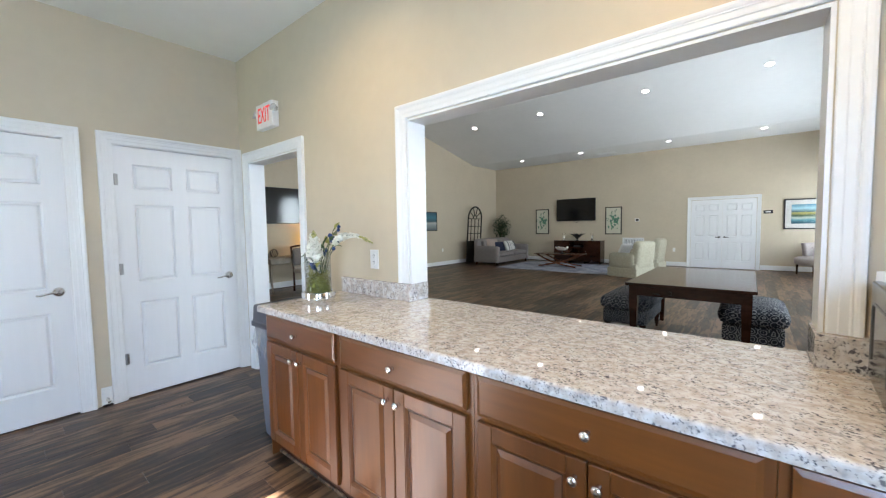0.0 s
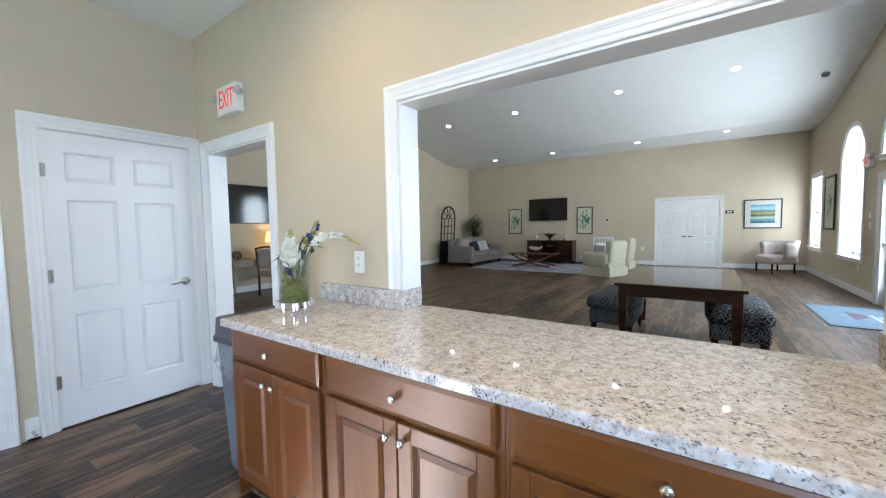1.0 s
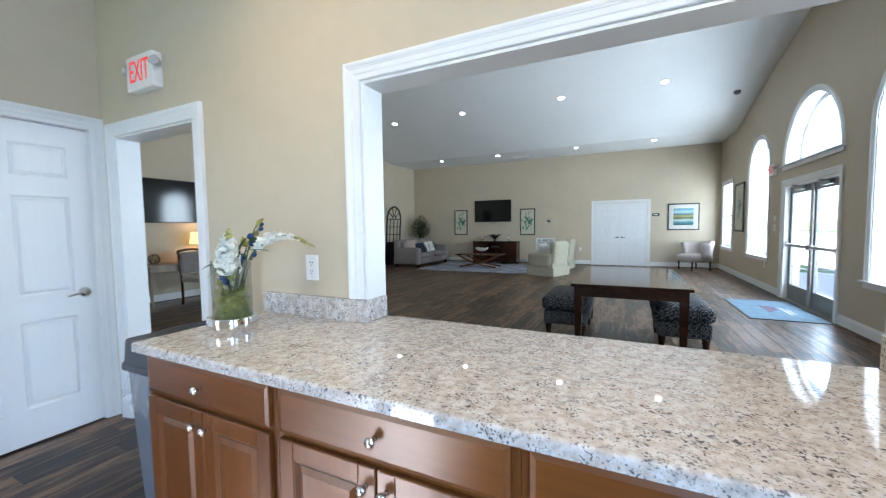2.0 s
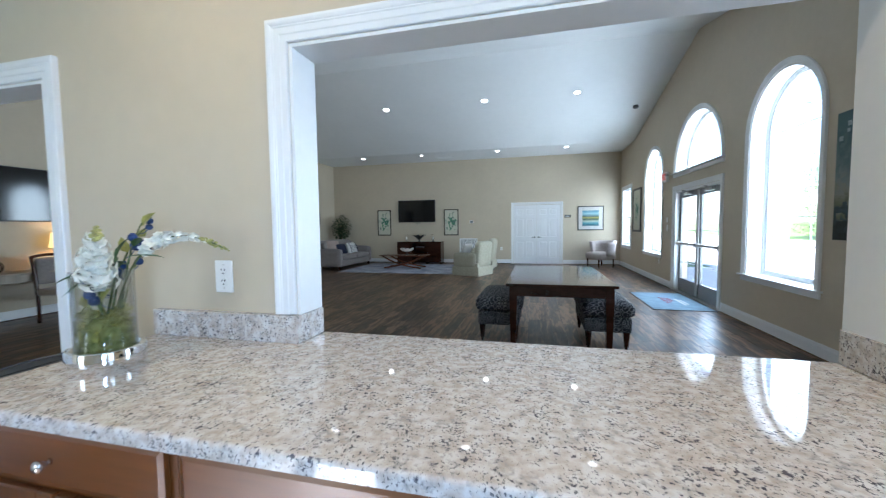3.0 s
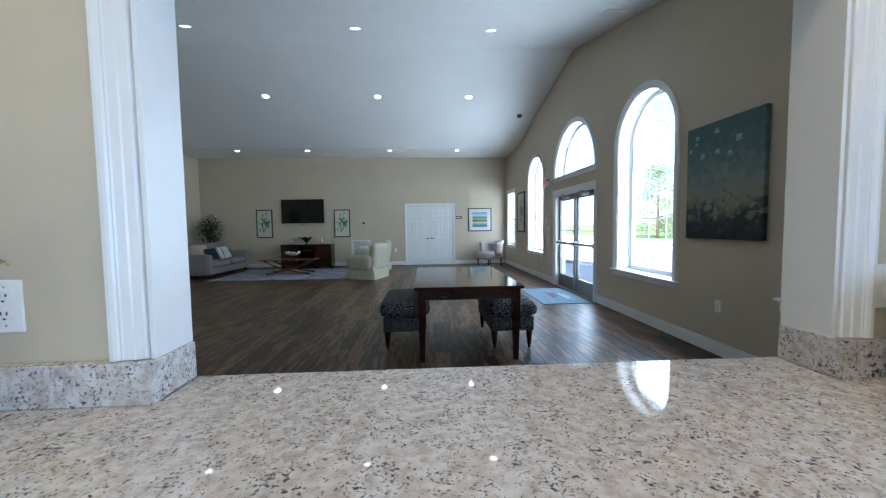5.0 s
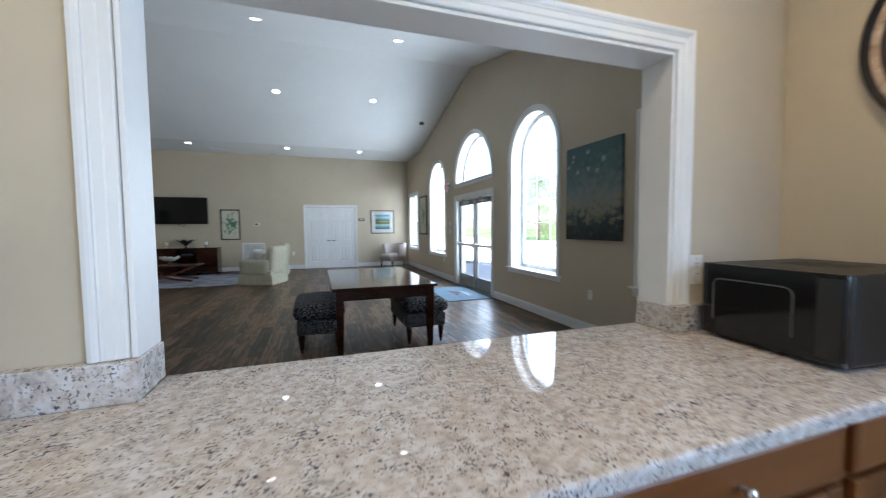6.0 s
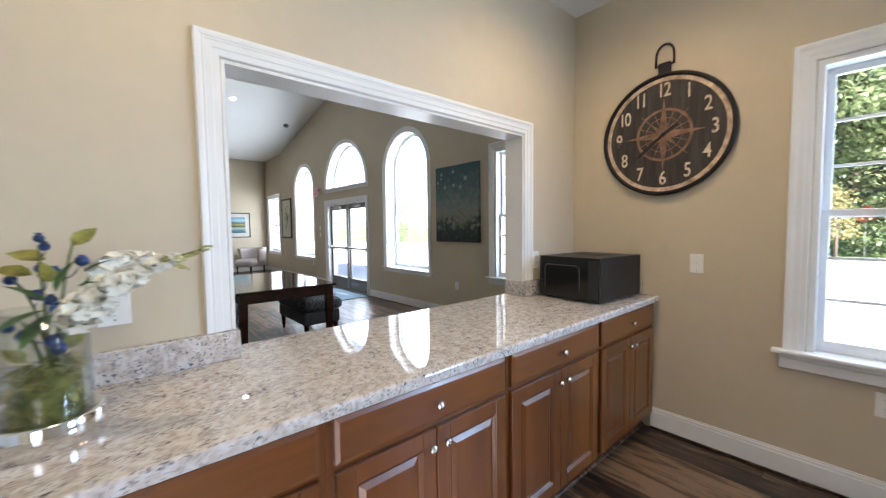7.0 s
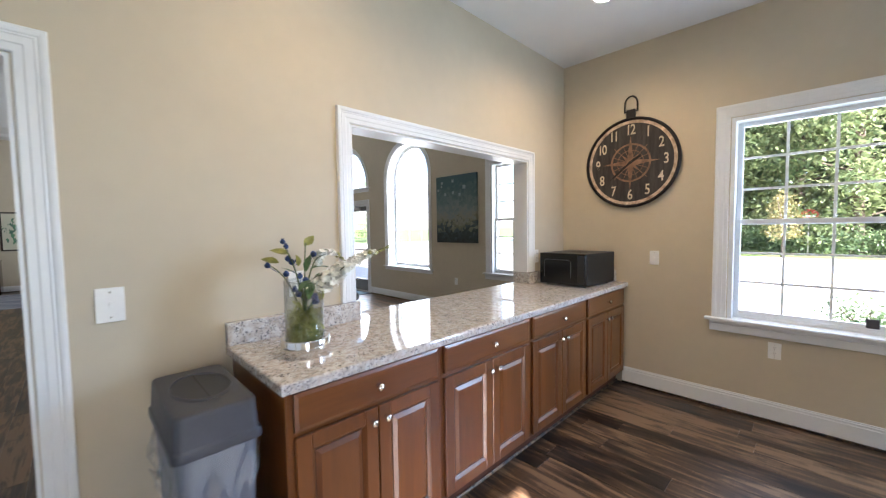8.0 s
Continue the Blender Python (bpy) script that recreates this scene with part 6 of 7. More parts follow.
def art_leaves(name, paper, leafc, flower):
    """Clusters of painted leaves and petals on cream paper."""
    m = bpy.data.materials.new(name)
    m.use_nodes = True
    N, L = m.node_tree.nodes, m.node_tree.links
    tc, mp, vo, no, ln, ad, mr, mx, rr = N.new("ShaderNodeTexCoord"), N.new("ShaderNodeMapping"), N.new("ShaderNodeTexVoronoi"), N.new("ShaderNodeTexNoise"), N.new("ShaderNodeVectorMath"), N.new("ShaderNodeMath"), N.new("ShaderNodeMapRange"), N.new("ShaderNodeMix"), N.new("ShaderNodeValToRGB")
    mp.inputs["Scale"].default_value = (1.7, 0.0, 1.0)
    ln.operation = "LENGTH"
    vo.inputs["Scale"].default_value, no.inputs["Scale"].default_value, no.inputs["Detail"].default_value = 17, 7, 4
    L.new(tc.outputs["Object"], mp.inputs[0]), L.new(mp.outputs[0], ln.inputs[0])
    L.new(mp.outputs[0], vo.inputs[0]), L.new(mp.outputs[0], no.inputs[0])
    ad.operation, ad.inputs[1].default_value = "MULTIPLY_ADD", -0.75
    L.new(ln.outputs["Value"], ad.inputs[0]), L.new(no.outputs[0], ad.inputs[2])
    mr.inputs["From Min"].default_value, mr.inputs["From Max"].default_value = 0.30, 0.36
    L.new(ad.outputs[0], mr.inputs["Value"])
    sc = N.new("ShaderNodeSeparateColor")
    L.new(vo.outputs["Color"], sc.inputs[0]), L.new(sc.outputs[0], rr.inputs[0])
    e = rr.color_ramp.elements
    e[0].color, e[1].color = (*leafc, 1), (*flower, 1)
    k = e.new(0.45)
    k.color = (leafc[0] * 1.9, leafc[1] * 1.7, leafc[2] * 1.3, 1)
    k = e.new(0.7)
    k.color = (*paper, 1)
    rr.color_ramp.interpolation = "CONSTANT"
    mx.data_type = "RGBA"
    L.new(mr.outputs[0], mx.inputs[0])
    L.new(rr.outputs[0], mx.inputs[7])
    mx.inputs[6].default_value = (*paper, 1)
    L.new(mx.outputs[2], N["Principled BSDF"].inputs["Base Color"])
    N["Principled BSDF"].inputs["Roughness"].default_value = 0.6
    return m


BOT = art_leaves("botanical_print", (0.60, 0.58, 0.45), (0.07, 0.17, 0.12), (0.16, 0.32, 0.36))
picture(pose(-6.205, GN, 1.50), 0.54, 0.96, "tall framed botanical print in bronze frame", BRONZE, 0.035, BOT)
picture(pose(-3.60, GN, 1.485), 0.54, 0.95, "tall framed botanical print beside the television", BRONZE, 0.035, BOT)
picture(pose(GE, 11.86, 1.72, 0, 0, ESIDE), 0.80, 1.18, "tall framed botanical print between the windows", BRONZE, 0.05, BOT)
SEA = art_bands("seascape_print", [(0.0, (0.10, 0.13, 0.13)), (0.3, (0.30, 0.34, 0.33)), (0.42, (0.45, 0.45, 0.42)), (0.5, (0.05, 0.10, 0.12)), (0.7, (0.05, 0.18, 0.23)), (1.0, (0.04, 0.10, 0.14))], -0.30, 0.30, 0.15, 4.0)
picture(pose(GW, 9.75, 1.55, 0, 0, WSIDE), 0.62, 0.64, "teal and grey seascape in dark frame", BLACKM, 0.025, SEA)

# arched garden mirror frame leaning on the lounge wall
AM = thing("arched_panel", pose(GW + 0.17, 11.96, 0, 4.0, 0, WSIDE), "tall arched dark iron lattice panel leaning on the wall", "lattice panel")
IRON = mat("dark_iron", (0.030, 0.026, 0.022), 0.6, 0.3, var=0.3, scale=20)
r_, zs_ = 0.46, 1.66
bm = B()
arch_band(bm, r_ - 0.05, r_, -0.03, 0.0, 0.0, zs_)
part("outer_frame", bm, IRON, AM)
for x in (-0.235, 0.0, 0.235):
    bars(AM, "upright", [(x - 0.014, x + 0.014, -0.024, -0.006, 0.0, zs_)], IRON)
for z in (0.02, 0.42, 0.80, 1.08, 1.36, 1.64):
    bars(AM, "crossbar", [(-r_ + 0.05, r_ - 0.05, -0.022, -0.004, z, z + 0.025)], IRON)
bars(AM, "lower_panel", [(-r_ + 0.05, r_ - 0.05, -0.016, -0.010, 0.045, 0.80)], IRON)
for a in (36, 72, 108, 144):
    c, s = math.cos(radians(a)), math.sin(radians(a))
    bm = B()
    hull(bm, [[(p * c - q * 0.012 * s, y, zs_ + p * s + q * 0.012 * c) for p, q in ((0.12, -1), (r_ - 0.05, -1), (r_ - 0.05, 1), (0.12, 1))] for y in (-0.022, -0.006)])
    part("spoke", bm, IRON, AM)
bm = B()
arch_band(bm, 0.10, 0.13, -0.024, -0.004, zs_, zs_, 16)
part("inner_arch", bm, IRON, AM)

# potted tree in the corner
PT = thing("potted_tree", pose(-7.72, 13.42, 0), "bushy green potted tree in the corner behind the sofa", "plant")
bm = B()
lathe(bm, [(0.13, 0.0), (0.17, 0.26), (0.18, 0.30), (0.16, 0.30), (0.15, 0.26), (0.0, 0.26)], 24, cap=False)
part("pot", bm, BLACKM, PT, "", True)
bm = B()
tube(bm, [(0, 0, 0.2), (0.02, 0.01, 0.6), (-0.01, 0, 1.0), (0.0, 0, 1.5)], 0.022, 8, 0.4)
part("trunk", bm, RW, PT, "", True)
bm = B()
rng = random.Random(8)
for k in range(900):
    d = Vector((rng.gauss(0, 1), rng.gauss(0, 1), rng.gauss(0, 1))).normalized() * rng.random() ** 0.45
    p = Vector((d.x * 0.34, d.y * 0.32, 1.33 + d.z * 0.46))
    leaf_blade(bm, p, (d.x + rng.uniform(-0.5, 0.5), d.y + rng.uniform(-0.5, 0.5), d.z * 0.4 + rng.uniform(-0.6, 0.3)), (0.1, 0, 1), rng.uniform(0.07, 0.12), rng.uniform(0.03, 0.045))
tagged(part("foliage", bm, mat("tree_leaf", (0.030, 0.060, 0.018), 0.5, var=0.5, scale=12), PT), "dense small dark green leaves", kind="stuff")

# low plant just beyond the pass-through
PL_ = thing("floor_plant", pose(-2.0, 2.42, 0), "green leafy plant standing below the pass-through", "plant")
bm = B()
lathe(bm, [(0.13, 0.0), (0.16, 0.30), (0.14, 0.30), (0.13, 0.27), (0.0, 0.27)], 24, cap=False)
part("pot", bm, BLACKM, PL_, "", True)
bm = B()
for k in range(38):
    a = rng.uniform(0, 6.283)
    tilt = rng.uniform(0.05, 0.42)
    leaf_blade(bm, (0.04 * math.cos(a), 0.04 * math.sin(a), 0.27), (math.cos(a) * tilt, math.sin(a) * tilt, 1.0), (math.cos(a), math.sin(a), 0.3), rng.uniform(0.4, 0.62), rng.uniform(0.05, 0.075))
part("leaves", bm, LEAFG, PL_, "long arching leaves")

# writing desk, chair and lamp below the other television
DK = thing("writing_desk", pose(GW + 0.33, 4.55, 0, 0, 0, WSIDE), "pale weathered writing desk against the lounge wall", "desk")
PALEW = wood("pale_oak", (0.16, 0.125, 0.09), (0.34, 0.28, 0.21), 0.5, 5, (1, 1, 0.1))
bm = B()
bx(bm, -0.62, 0.62, -0.28, 0.28, 0.72, 0.75, 0.006)
part("top", bm, PALEW, DK)
bm = B()
bx(bm, -0.57, 0.57, -0.24, 0.25, 0.61, 0.719, 0.004)
part("apron", bm, PALEW, DK)
for sx in (-1, 1):
    for sy in (-1, 1):
        bm = B()
        tube(bm, bez((sx * 0.55, sy * 0.22, 0.63), (sx * 0.60, sy * 0.26, 0.40), (sx * 0.54, sy * 0.22, 0.0), 8), 0.034, 8, 0.55)
        part("leg", bm, PALEW, DK, "curved tapered leg", True)
DC_ = thing("desk_chair", pose(GW + 0.82, 4.72, 0, 0, 0, -80), "dark-framed upholstered chair drawn up to the desk", "chair")
for x in (-0.24, 0.24):
    bm = B()
    tube(bm, bez((x, -0.23, 0.0), (x, -0.20, 0.5), (x, -0.29, 0.97), 10), 0.022, 8)
    part("back_post", bm, DARKW, DC_, "", True)
    bm = B()
    tube(bm, [(x, 0.23, 0.0), (x, 0.22, 0.45)], 0.022, 8)
    part("leg", bm, DARKW, DC_, "", True)
bm = B()
tube(bm, bez((-0.25, -0.29, 0.96), (0, -0.30, 1.02), (0.25, -0.29, 0.96), 8), 0.022, 8)
part("top_rail", bm, DARKW, DC_, "", True)
bm = B()
soft_box(bm, -0.22, 0.22, -0.275, -0.225, 0.56, 0.95, 0.02)
part("backrest", bm, FABG, DC_, "grey upholstered back", True)
bm = B()
soft_box(bm, -0.26, 0.26, -0.24, 0.25, 0.40, 0.50, 0.03, 0.02)
part("seat", bm, FABP, DC_, "", True)
TL = thing("table_lamp", pose(GW + 0.25, 5.02, 0.75), "table lamp with glowing yellow shade on the desk", "lamp")
bm = B()
lathe(bm, [(0.07, 0.0), (0.07, 0.015), (0.02, 0.03), (0.045, 0.14), (0.02, 0.26), (0.012, 0.34)], 20)
part("lamp_base", bm, BRONZE, TL, "", True)
bm = B()
lathe(bm, [(0.165, 0.33), (0.13, 0.56), (0.128, 0.56), (0.163, 0.33)], 28, cap=False)
part("shade", bm, glow("lamp_shade_lit", (1.0, 0.62, 0.18), 0.2), TL, "glowing amber shade", True)
lp = new("table_lamp_bulb", bpy.data.lights.new("table_lamp_bulb", "POINT"))
lp.data.energy, lp.data.color, lp.data.shadow_soft_size = 0.4, (1.0, 0.72, 0.38), 0.05
lp.location = (GW + 0.25, 5.02, 1.24)
OR_ = thing("desk_ornament", pose(GW + 0.35, 4.16, 0.75), "round dark wire ornament with yellow bloom on the desk", "ornament")
bm = B()
for k in range(5):
    lathe(bm, [(0.085, -0.006), (0.091, -0.006), (0.091, 0.006), (0.085, 0.006)], 28, m=Matrix.Translation((0, 0, 0.092)) @ Matrix.Rotation(math.pi * k / 5, 4, "Z") @ Matrix.Rotation(radians(80), 4, "X"), cap=False)
part("rings", bm, IRON, OR_)
bm = B()
for k in range(14):
    d = Vector((rng.gauss(0, 1), rng.gauss(0, 1), abs(rng.gauss(0, 1)))).normalized()
    leaf_blade(bm, Vector((0.0, -0.16, 0.10)), d, (0, 0, 1), 0.10, 0.035)
part("bloom", bm, LEAFY, OR_, "yellow-green bloom")
bm = B()
lathe(bm, [(0.045, 0.0), (0.05, 0.10), (0.04, 0.10), (0.0, 0.09)], 14, (0, -0.16, 0))
part("cup", bm, BLACKM, OR_, "", True)

# entrance mat
MT = thing("entrance_mat", pose(1.62, 7.74, 0), "blue-grey entrance mat in front of the glazed doors", "mat")
bm = B()
bx(bm, -0.44, 0.40, -0.72, 0.80, 0.0005, 0.010, 0.003)
part("woven_face", bm, mat("mat_pile", (0.23, 0.33, 0.42), 0.95, var=0.12, scale=6, bump=0.4, bscale=300), MT)
bm = B()
for r in ((-0.44, 0.40, -0.745, -0.7205), (-0.44, 0.40, 0.8005, 0.825), (-0.465, -0.4405, -0.745, 0.825), (0.4005, 0.425, -0.745, 0.825)):
    bx(bm, *r, 0.0005, 0.008)
part("border", bm, BLACKM, MT, "dark rubber border")
MP, MWH = mat("mat_maroon", (0.20, 0.035, 0.06), 0.9), mat("mat_white", (0.62, 0.62, 0.60), 0.9)
bm = B()
for k in range(5):
    bx(bm, -0.10 + 0.035 * k, -0.08 + 0.035 * k, -0.22 + 0.05 * k, 0.32 - 0.02 * k, 0.0102, 0.0108)
part("emblem", bm, MP, MT, "maroon woven emblem bars")
bm = B()
bx(bm, 0.11, 0.155, -0.34, 0.20, 0.0102, 0.0108)
bx(bm, 0.175, 0.205, -0.28, 0.10, 0.0102, 0.0108)
part("emblem_base", bm, MWH, MT, "white woven bars")

# small fittings
d = thing("thermostat", pose(-2.86, GN, 1.49), "small white thermostat with dark display", "thermostat")
bm = B()
bx(bm, -0.07, 0.07, -0.025, 0, -0.05, 0.05, 0.006, 2)
part("case", bm, PLATE, d)
bm = B()
bx(bm, -0.04, 0.05, -0.0265, -0.0245, -0.03, 0.03)
part("display", bm, BLACKG, d)
d = thing("room_plate", pose(0.43, GN, 1.635), "small dark room plate with pale lettering bar", "sign")
bm = B()
bx(bm, -0.10, 0.10, -0.012, 0, -0.045, 0.045, 0.003)
part("plate", bm, BLACKM, d)
bm = B()
bx(bm, -0.055, 0.055, -0.0135, -0.0118, -0.012, 0.012)
part("lettering", bm, PLATE, d, "plain pale bar")
d = thing("return_grille", pose(-2.975, GN, 0.62), "white slatted return air grille low on the wall", "vent")
bm = B()
for r in ((-0.33, -0.29, -0.28, 0.28), (0.29, 0.33, -0.28, 0.28), (-0.29, 0.29, -0.28, -0.24), (-0.29, 0.29, 0.24, 0.28)):
    bx(bm, r[0], r[1], -0.014, 0, r[2], r[3], 0.002)
part("frame", bm, TRIM, d)
bm = B()
bx(bm, -0.29, 0.29, -0.002, 0.0, -0.24, 0.24)
part("backing", bm, SLOT, d)
for k in range(12):
    bars(d, "slat", [(-0.288 + k * 0.0485, -0.256 + k * 0.0485, -0.012, -0.003, -0.24, 0.24)], TRIM)
for x, y, w, h in ((1.72, 5.80, 0.30, 0.15), (-3.65, 13.30, 0.60, 0.30)):
    z, tl = ceil_z(y)
    d = thing("ceiling_vent", pose(x, y, z, tl), "white slatted ceiling air vent", "vent", "ceiling vents of the lounge")
    bm = B()
    for r in ((-w / 2, -w / 2 + 0.02, -h / 2, h / 2), (w / 2 - 0.02, w / 2, -h / 2, h / 2), (-w / 2 + 0.02, w / 2 - 0.02, -h / 2, -h / 2 + 0.02), (-w / 2 + 0.02, w / 2 - 0.02, h / 2 - 0.02, h / 2)):
        bx(bm, r[0], r[1], r[2], r[3], -0.010, 0.0, 0.002)
    part("frame", bm, BEZEL, d)
    n = int(h / 0.03) - 1
    for k in range(n):
        bars(d, "slat", [(-w / 2 + 0.02, w / 2 - 0.02, -h / 2 + 0.025 + k * 0.03, -h / 2 + 0.043 + k * 0.03, -0.008, -0.003)], BEZEL)
d = thing("smoke_detector", pose(1.66, 10.45, ceil_z(10.45)[0], ceil_z(10.45)[1]), "small dark detector on the sloping ceiling", "detector")
bm = B()
lathe(bm, [(0.0, -0.05), (0.05, -0.05), (0.062, -0.03), (0.062, 0.0)], 20)
part("case", bm, mat("detector_grey", (0.10, 0.10, 0.10), 0.5), d, "", True)

# ---------- outside ----------
GRASS = mat("lawn", (0.13, 0.19, 0.04), 0.9, var=0.3, scale=0.5, bump=0.6, bscale=40)
PAVE = mat("concrete_drive", (0.56, 0.54, 0.50), 0.85, var=0.08, scale=0.7, bump=0.2, bscale=80)
bm = B()
bx(bm, -2000, 2000, -2000, 2000, -0.4, -0.15)
structure("ground", bm, GRASS, "sunlit mown lawn reaching to the woods", "ground")
bm = B()
bx(bm, GE + 0.27, GE + 4.2, 2.2, 13.9, -0.149, -0.03, 0.01)
bx(bm, 5.2, 20.3, -60, 60, -0.149, -0.130)
# added slab, pale so the ground beyond the arches reads overexposed
bx(bm, 20.3, 70, 16, 34, -0.149, -0.130)
structure("road", bm, PAVE, "pale sunlit concrete forecourt and drive", "road")
BARK = mat("bark", (0.09, 0.065, 0.045), 0.9, var=0.3, scale=4, bump=0.6, bscale=30, stretch=(1, 1, 0.2))


def foliage(name, light, dark):
    """Leaves that let part of the sun through, each a little different."""
    m = bpy.data.materials.new(name)
    m.use_nodes = True
    N, L = m.node_tree.nodes, m.node_tree.links
    g, r, tl, mx, tc, no, ad = N.new("ShaderNodeNewGeometry"), N.new("ShaderNodeValToRGB"), N.new("ShaderNodeBsdfTranslucent"), N.new("ShaderNodeMixShader"), N.new("ShaderNodeTexCoord"), N.new("ShaderNodeTexNoise"), N.new("ShaderNodeMath")
    no.inputs["Scale"].default_value = 0.6
    ad.operation, ad.inputs[1].default_value = "MULTIPLY_ADD", 0.45
    L.new(tc.outputs["Object"], no.inputs[0]), L.new(g.outputs["Random Per Island"], ad.inputs[0]), L.new(no.outputs[0], ad.inputs[2])
    r.color_ramp.elements[0].position, r.color_ramp.elements[0].color = 0.4, (*dark, 1)
    r.color_ramp.elements[1].position, r.color_ramp.elements[1].color = 1.0, (*light, 1)
    p = N["Principled BSDF"]
    p.inputs["Roughness"].default_value = 0.5
    mx.inputs[0].default_value = 0.5
    L.new(ad.outputs[0], r.inputs[0]), L.new(r.outputs[0], p.inputs["Base Color"]), L.new(r.outputs[0], tl.inputs[0])
    L.new(p.outputs[0], mx.inputs[1]), L.new(tl.outputs[0], mx.inputs[2]), L.new(mx.outputs[0], N["Material Output"].inputs[0])
    return m


CROWN = foliage("tree_foliage", (0.205, 0.275, 0.125), (0.055, 0.10, 0.05))
CROWN2 = foliage("tree_foliage_pale", (0.285, 0.325, 0.145), (0.10, 0.15, 0.065))
CROWN3 = foliage("sapling_foliage", (0.38, 0.33, 0.15), (0.25, 0.22, 0.085))


def leaves_cloud(bm, blobs, n, size, rng):
    """Small crossed leaves scattered through a set of uneven clumps."""
    for k in range(n):
        c, r = blobs[rng.randrange(len(blobs))]
        d = Vector((rng.gauss(0, 1), rng.gauss(0, 1), rng.gauss(0, 1))).normalized() * (rng.random() ** 0.4)
        p = Vector(c) + Vector((d.x * r, d.y * r, d.z * r * 0.85))
        a = Vector((rng.uniform(-1, 1), rng.uniform(-1, 1), rng.uniform(-1, 1))).normalized()
        b = a.cross(Vector((rng.uniform(-1, 1), rng.uniform(-1, 1), 1))).normalized()
        s = size * rng.uniform(0.6, 1.4)
        v = [bm.verts.new(p + a * s * x + b * s * y * 0.6) for x, y in ((-1, 0), (0, -0.8), (1, 0), (0, 0.8))]
        bm.faces.new(v)


def tree(m, h, spread, n, size, seed, foliage, label, low=0.12):
    rng = random.Random(seed)
    t = thing("tree", m, label, "tree", "trees at the edge of the lawn")
    bm = B()
    tube(bm, [(0, 0, 0), (rng.uniform(-0.1, 0.1), rng.uniform(-0.1, 0.1), h * 0.4), (rng.uniform(-0.3, 0.3), rng.uniform(-0.3, 0.3), h * 0.92)], 0.022 * h, 8, 0.25)
    tips = []
    for k in range(20):
        z = h * (low + (0.95 - low) * k / 19)
        a = k * 2.4 + rng.uniform(-0.4, 0.4)
        L_ = spread * (1.0 - 0.6 * abs((z / h - 0.42)) / 0.5) * rng.uniform(0.75, 1.15)
        e = Vector((L_ * math.cos(a), L_ * math.sin(a), z + 0.15 * L_ * rng.uniform(-0.5, 1.2)))
        tube(bm, bez((0, 0, z - 0.05 * h), (e.x * 0.5, e.y * 0.5, z + 0.1), e, 6), 0.006 * h, 5, 0.3)
        tips += [(e, spread * 0.40 * rng.uniform(0.7, 1.2)), (e * 0.62 + Vector((0, 0, z * 0.38)), spread * 0.38 * rng.uniform(0.7, 1.2))]
    part("trunk", bm, BARK, t, "", True)
    bm = B()
    leaves_cloud(bm, tips, n, size, rng)
    tagged(part("crown", bm, foliage, t), "sunlit leafy crown with gaps", kind="stuff")
    return t


protos = [tree(pose(27.0, 4.0, -0.15), 11.0, 3.6, 12500, 0.13, 1, CROWN, "tall sunlit broadleaf tree in the wood edge", 0.06),
          tree(pose(25.0, -1.2, -0.15), 12.5, 4.2, 12500, 0.13, 2, CROWN2, "pale green tree at the wood edge", 0.10),
          tree(pose(29.0, 9.5, -0.15), 13.0, 4.0, 12500, 0.13, 3, CROWN, "dark green tree in the wood edge", 0.05)]
rng = random.Random(17)
for k in range(29):
    y = -26 + k * 1.25 + rng.uniform(-0.9, 0.9)
    x = (27.5, 31.5, 36.0)[k % 3] + rng.uniform(-1.2, 1.2)
    o = copy_thing(protos[rng.randrange(3)], pose(x, y, -0.15, 0, 0, rng.uniform(0, 360)))
    o.scale = [rng.uniform(0.85, 1.2)] * 3
o = copy_thing(protos[1], pose(22.8, 37.5, -0.15))
o.scale = [0.6] * 3
# undergrowth at the edge of the wood
bm = B()
blobs = [((24.2 + rng.uniform(-0.8, 0.8), -30 + 0.8 * k, 0.4 + rng.uniform(-0.2, 0.5)), rng.uniform(0.7, 1.2)) for k in range(50)]
leaves_cloud(bm, blobs, 16000, 0.10, rng)
tagged(part("undergrowth", bm, CROWN), "leafy undergrowth along the edge of the wood", "undergrowth", kind="stuff")
# young pale tree by the drive and the traffic sign
tree(pose(20.6, 1.30, -0.15), 3.0, 0.72, 1300, 0.06, 9, CROWN3, "young pale yellow-green tree on the lawn", 0.3)
ss = thing("stop_sign", pose(23.6, 0.52, -0.15, 0, 0, ESIDE), "red octagonal road sign on a metal post", "road sign")
bm = B()
bx(bm, -0.03, 0.03, 0.0, 0.04, 0, 2.2)
part("post", bm, STEEL, ss)
bm = B()
flat_poly(bm, [(0.37 * math.cos(radians(22.5 + 45 * k)), 1.92 + 0.37 * math.sin(radians(22.5 + 45 * k))) for k in range(8)], -0.012, 0.0)
part("plate", bm, mat("sign_red", (0.55, 0.03, 0.03), 0.4, var=0.05), ss, "red octagonal plate")
bm = B()
bx(bm, -0.24, 0.24, -0.0145, -0.0122, 1.86, 1.98)
part("lettering", bm, PLATE, ss, "plain white bar")
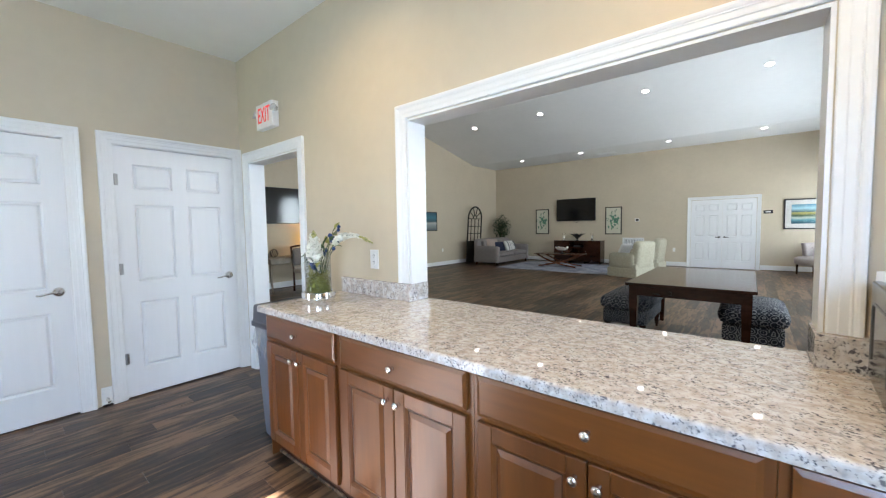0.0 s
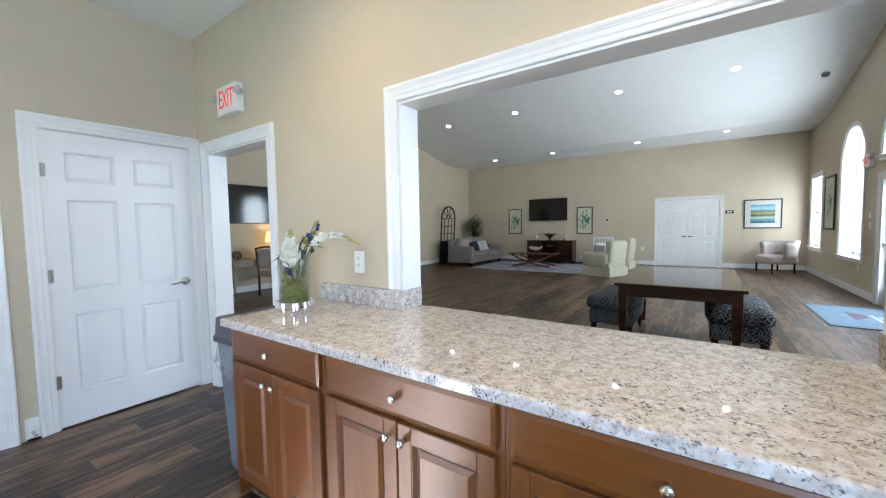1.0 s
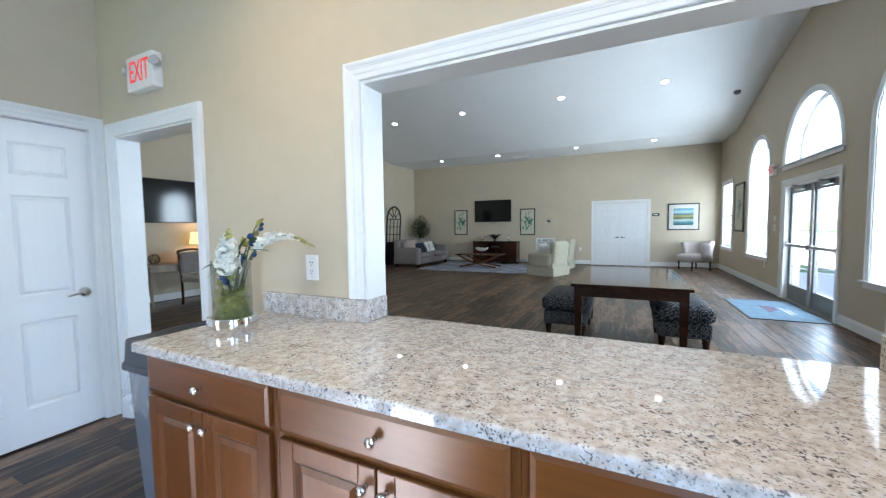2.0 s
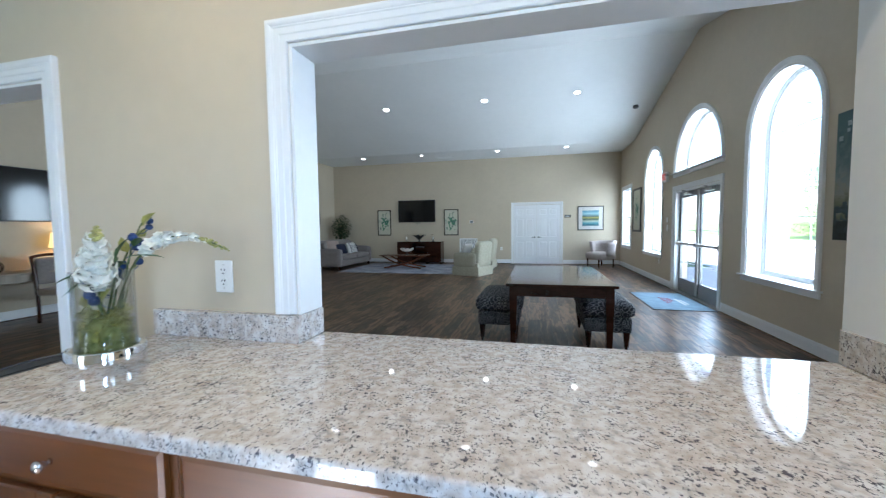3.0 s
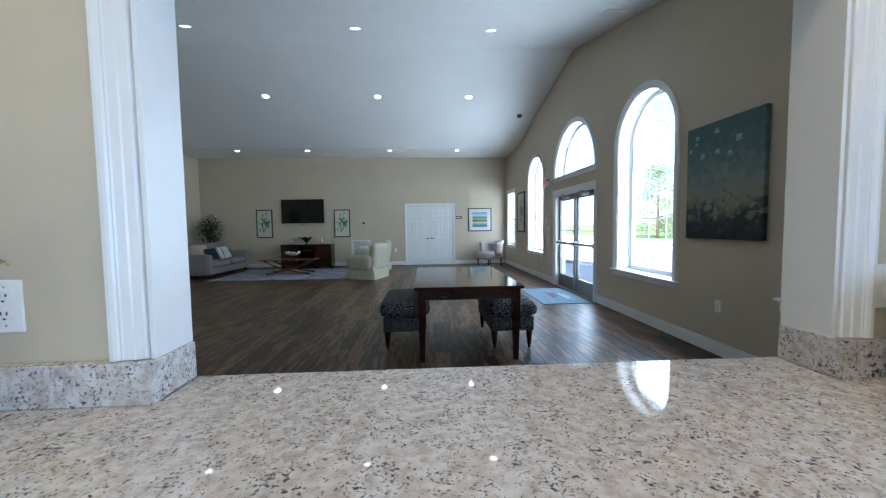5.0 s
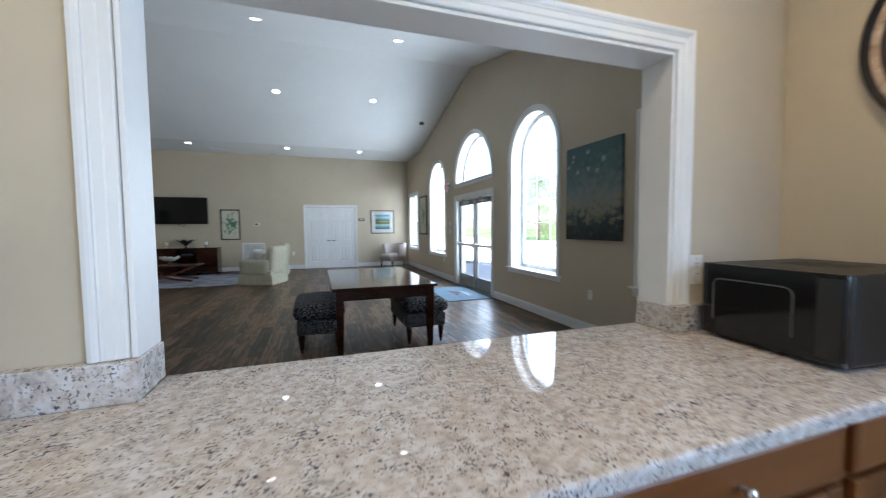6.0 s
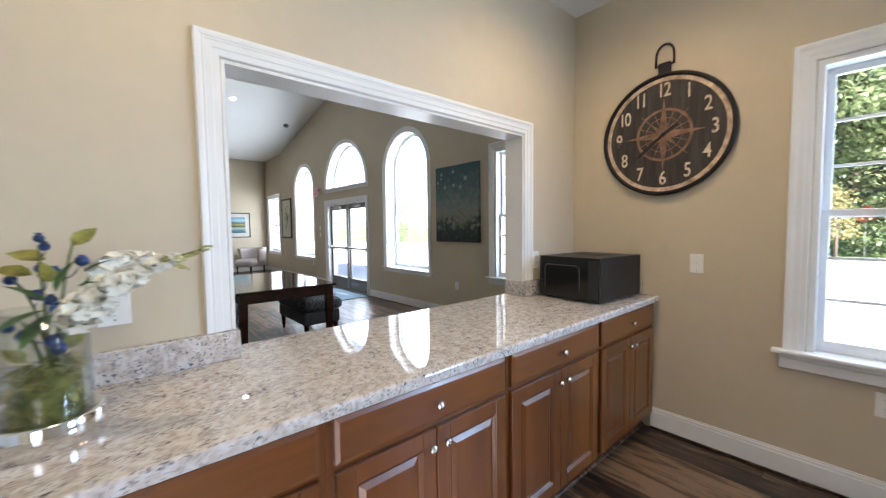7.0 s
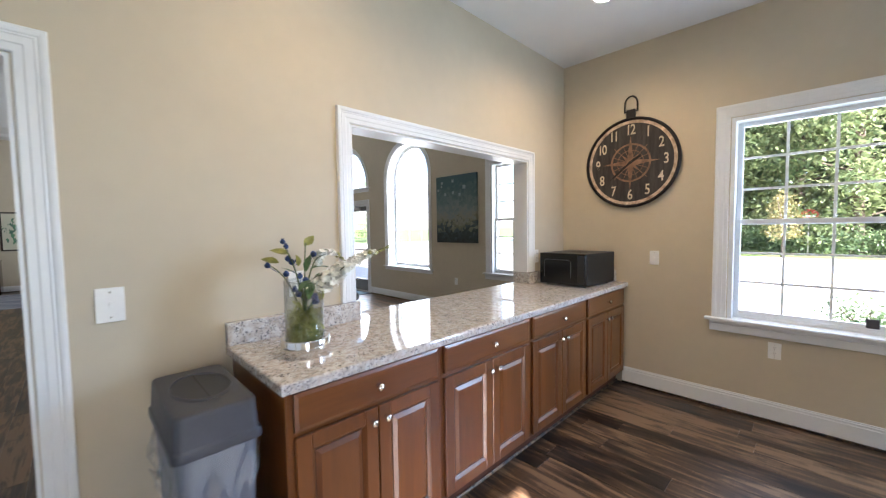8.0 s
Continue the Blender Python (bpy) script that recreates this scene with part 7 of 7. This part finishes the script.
# clipped shrubs below the kitchen window
for k, (x, y, r) in enumerate(((3.55, -0.42, 0.42), (3.7, 1.0, 0.27), (3.4, -1.3, 0.36))):
    sh = thing("shrub", pose(x, y, -0.15), "small leafy green shrub outside the window", "shrub", "shrubs below the window")
    bm = B()
    for q in range(6):
        tube(bm, [(0, 0, 0), (0.3 * r * math.cos(q), 0.3 * r * math.sin(q), r), (0.7 * r * math.cos(q), 0.7 * r * math.sin(q), 1.5 * r)], 0.012, 5, 0.4)
    part("stems", bm, BARK, sh)
    bm = B()
    leaves_cloud(bm, [((r * 0.5 * math.cos(q), r * 0.5 * math.sin(q), 0.75 * r + 0.5 * r * (q % 2)), r * 0.75) for q in range(7)], 1500, 0.028, rng)
    tagged(part("foliage", bm, CROWN, sh), "small bright green leaves", kind="stuff")

# ---------- floor planks ----------
def plank_mesh(w, l, t=0.004):
    bm = B()
    b = 0.0012
    hull(bm, [[(0, 0, -t), (w, 0, -t), (w, l, -t), (0, l, -t)], [(0, 0, -b), (w, 0, -b), (w, l, -b), (0, l, -b)], [(b, b, 0), (w - b, b, 0), (w - b, l - b, 0), (b, l - b, 0)]])
    return bm


PW, PL, PG = 0.152, 1.22, 0.0008
fk = tagged(new("floor"), "rustic brown wood-look plank floor", "floor", kind="structure")
lounge = B()
rng = random.Random(5)
x, near_mesh, n_near = GW - 0.02, {}, 0
while x < GE + 0.02:
    y = YS - 0.02 - rng.random() * PL
    while y < GN + 0.1:
        y0, y1 = max(y, YS - 0.02), min(y + PL, GN + 0.12)
        if y1 - y0 > 0.02 and (y1 > YB - 0.1 or x > XW - 0.2):
            in_kitchen = XW - 0.16 < x < XE + 0.05 and y0 < YN
            if in_kitchen and n_near < 290:
                key = round(y1 - y0, 3)
                if key not in near_mesh:
                    bm = plank_mesh(PW - PG, key - PG)
                    near_mesh[key] = bpy.data.meshes.new("plank")
                    bm.to_mesh(near_mesh[key])
                    bm.free()
                    near_mesh[key].materials.append(FLOORW)
                ob = new("plank", near_mesh[key])
                ob.location, ob.parent = (x, y0, 0), fk
                n_near += 1
            elif not (y1 < YN and x > XE):
                t, b, w, l = 0.004, 0.0012, PW - PG, y1 - y0 - PG
                hull(lounge, [[(x, y0, -t), (x + w, y0, -t), (x + w, y0 + l, -t), (x, y0 + l, -t)], [(x, y0, -b), (x + w, y0, -b), (x + w, y0 + l, -b), (x, y0 + l, -b)],
                              [(x + b, y0 + b, 0), (x + w - b, y0 + b, 0), (x + w - b, y0 + l - b, 0), (x + b, y0 + l - b, 0)]])
        y += PL
    x += PW
tagged(part("planking", lounge, FLOORW, fk), "brown wood-look planks of the lounge", kind="stuff")
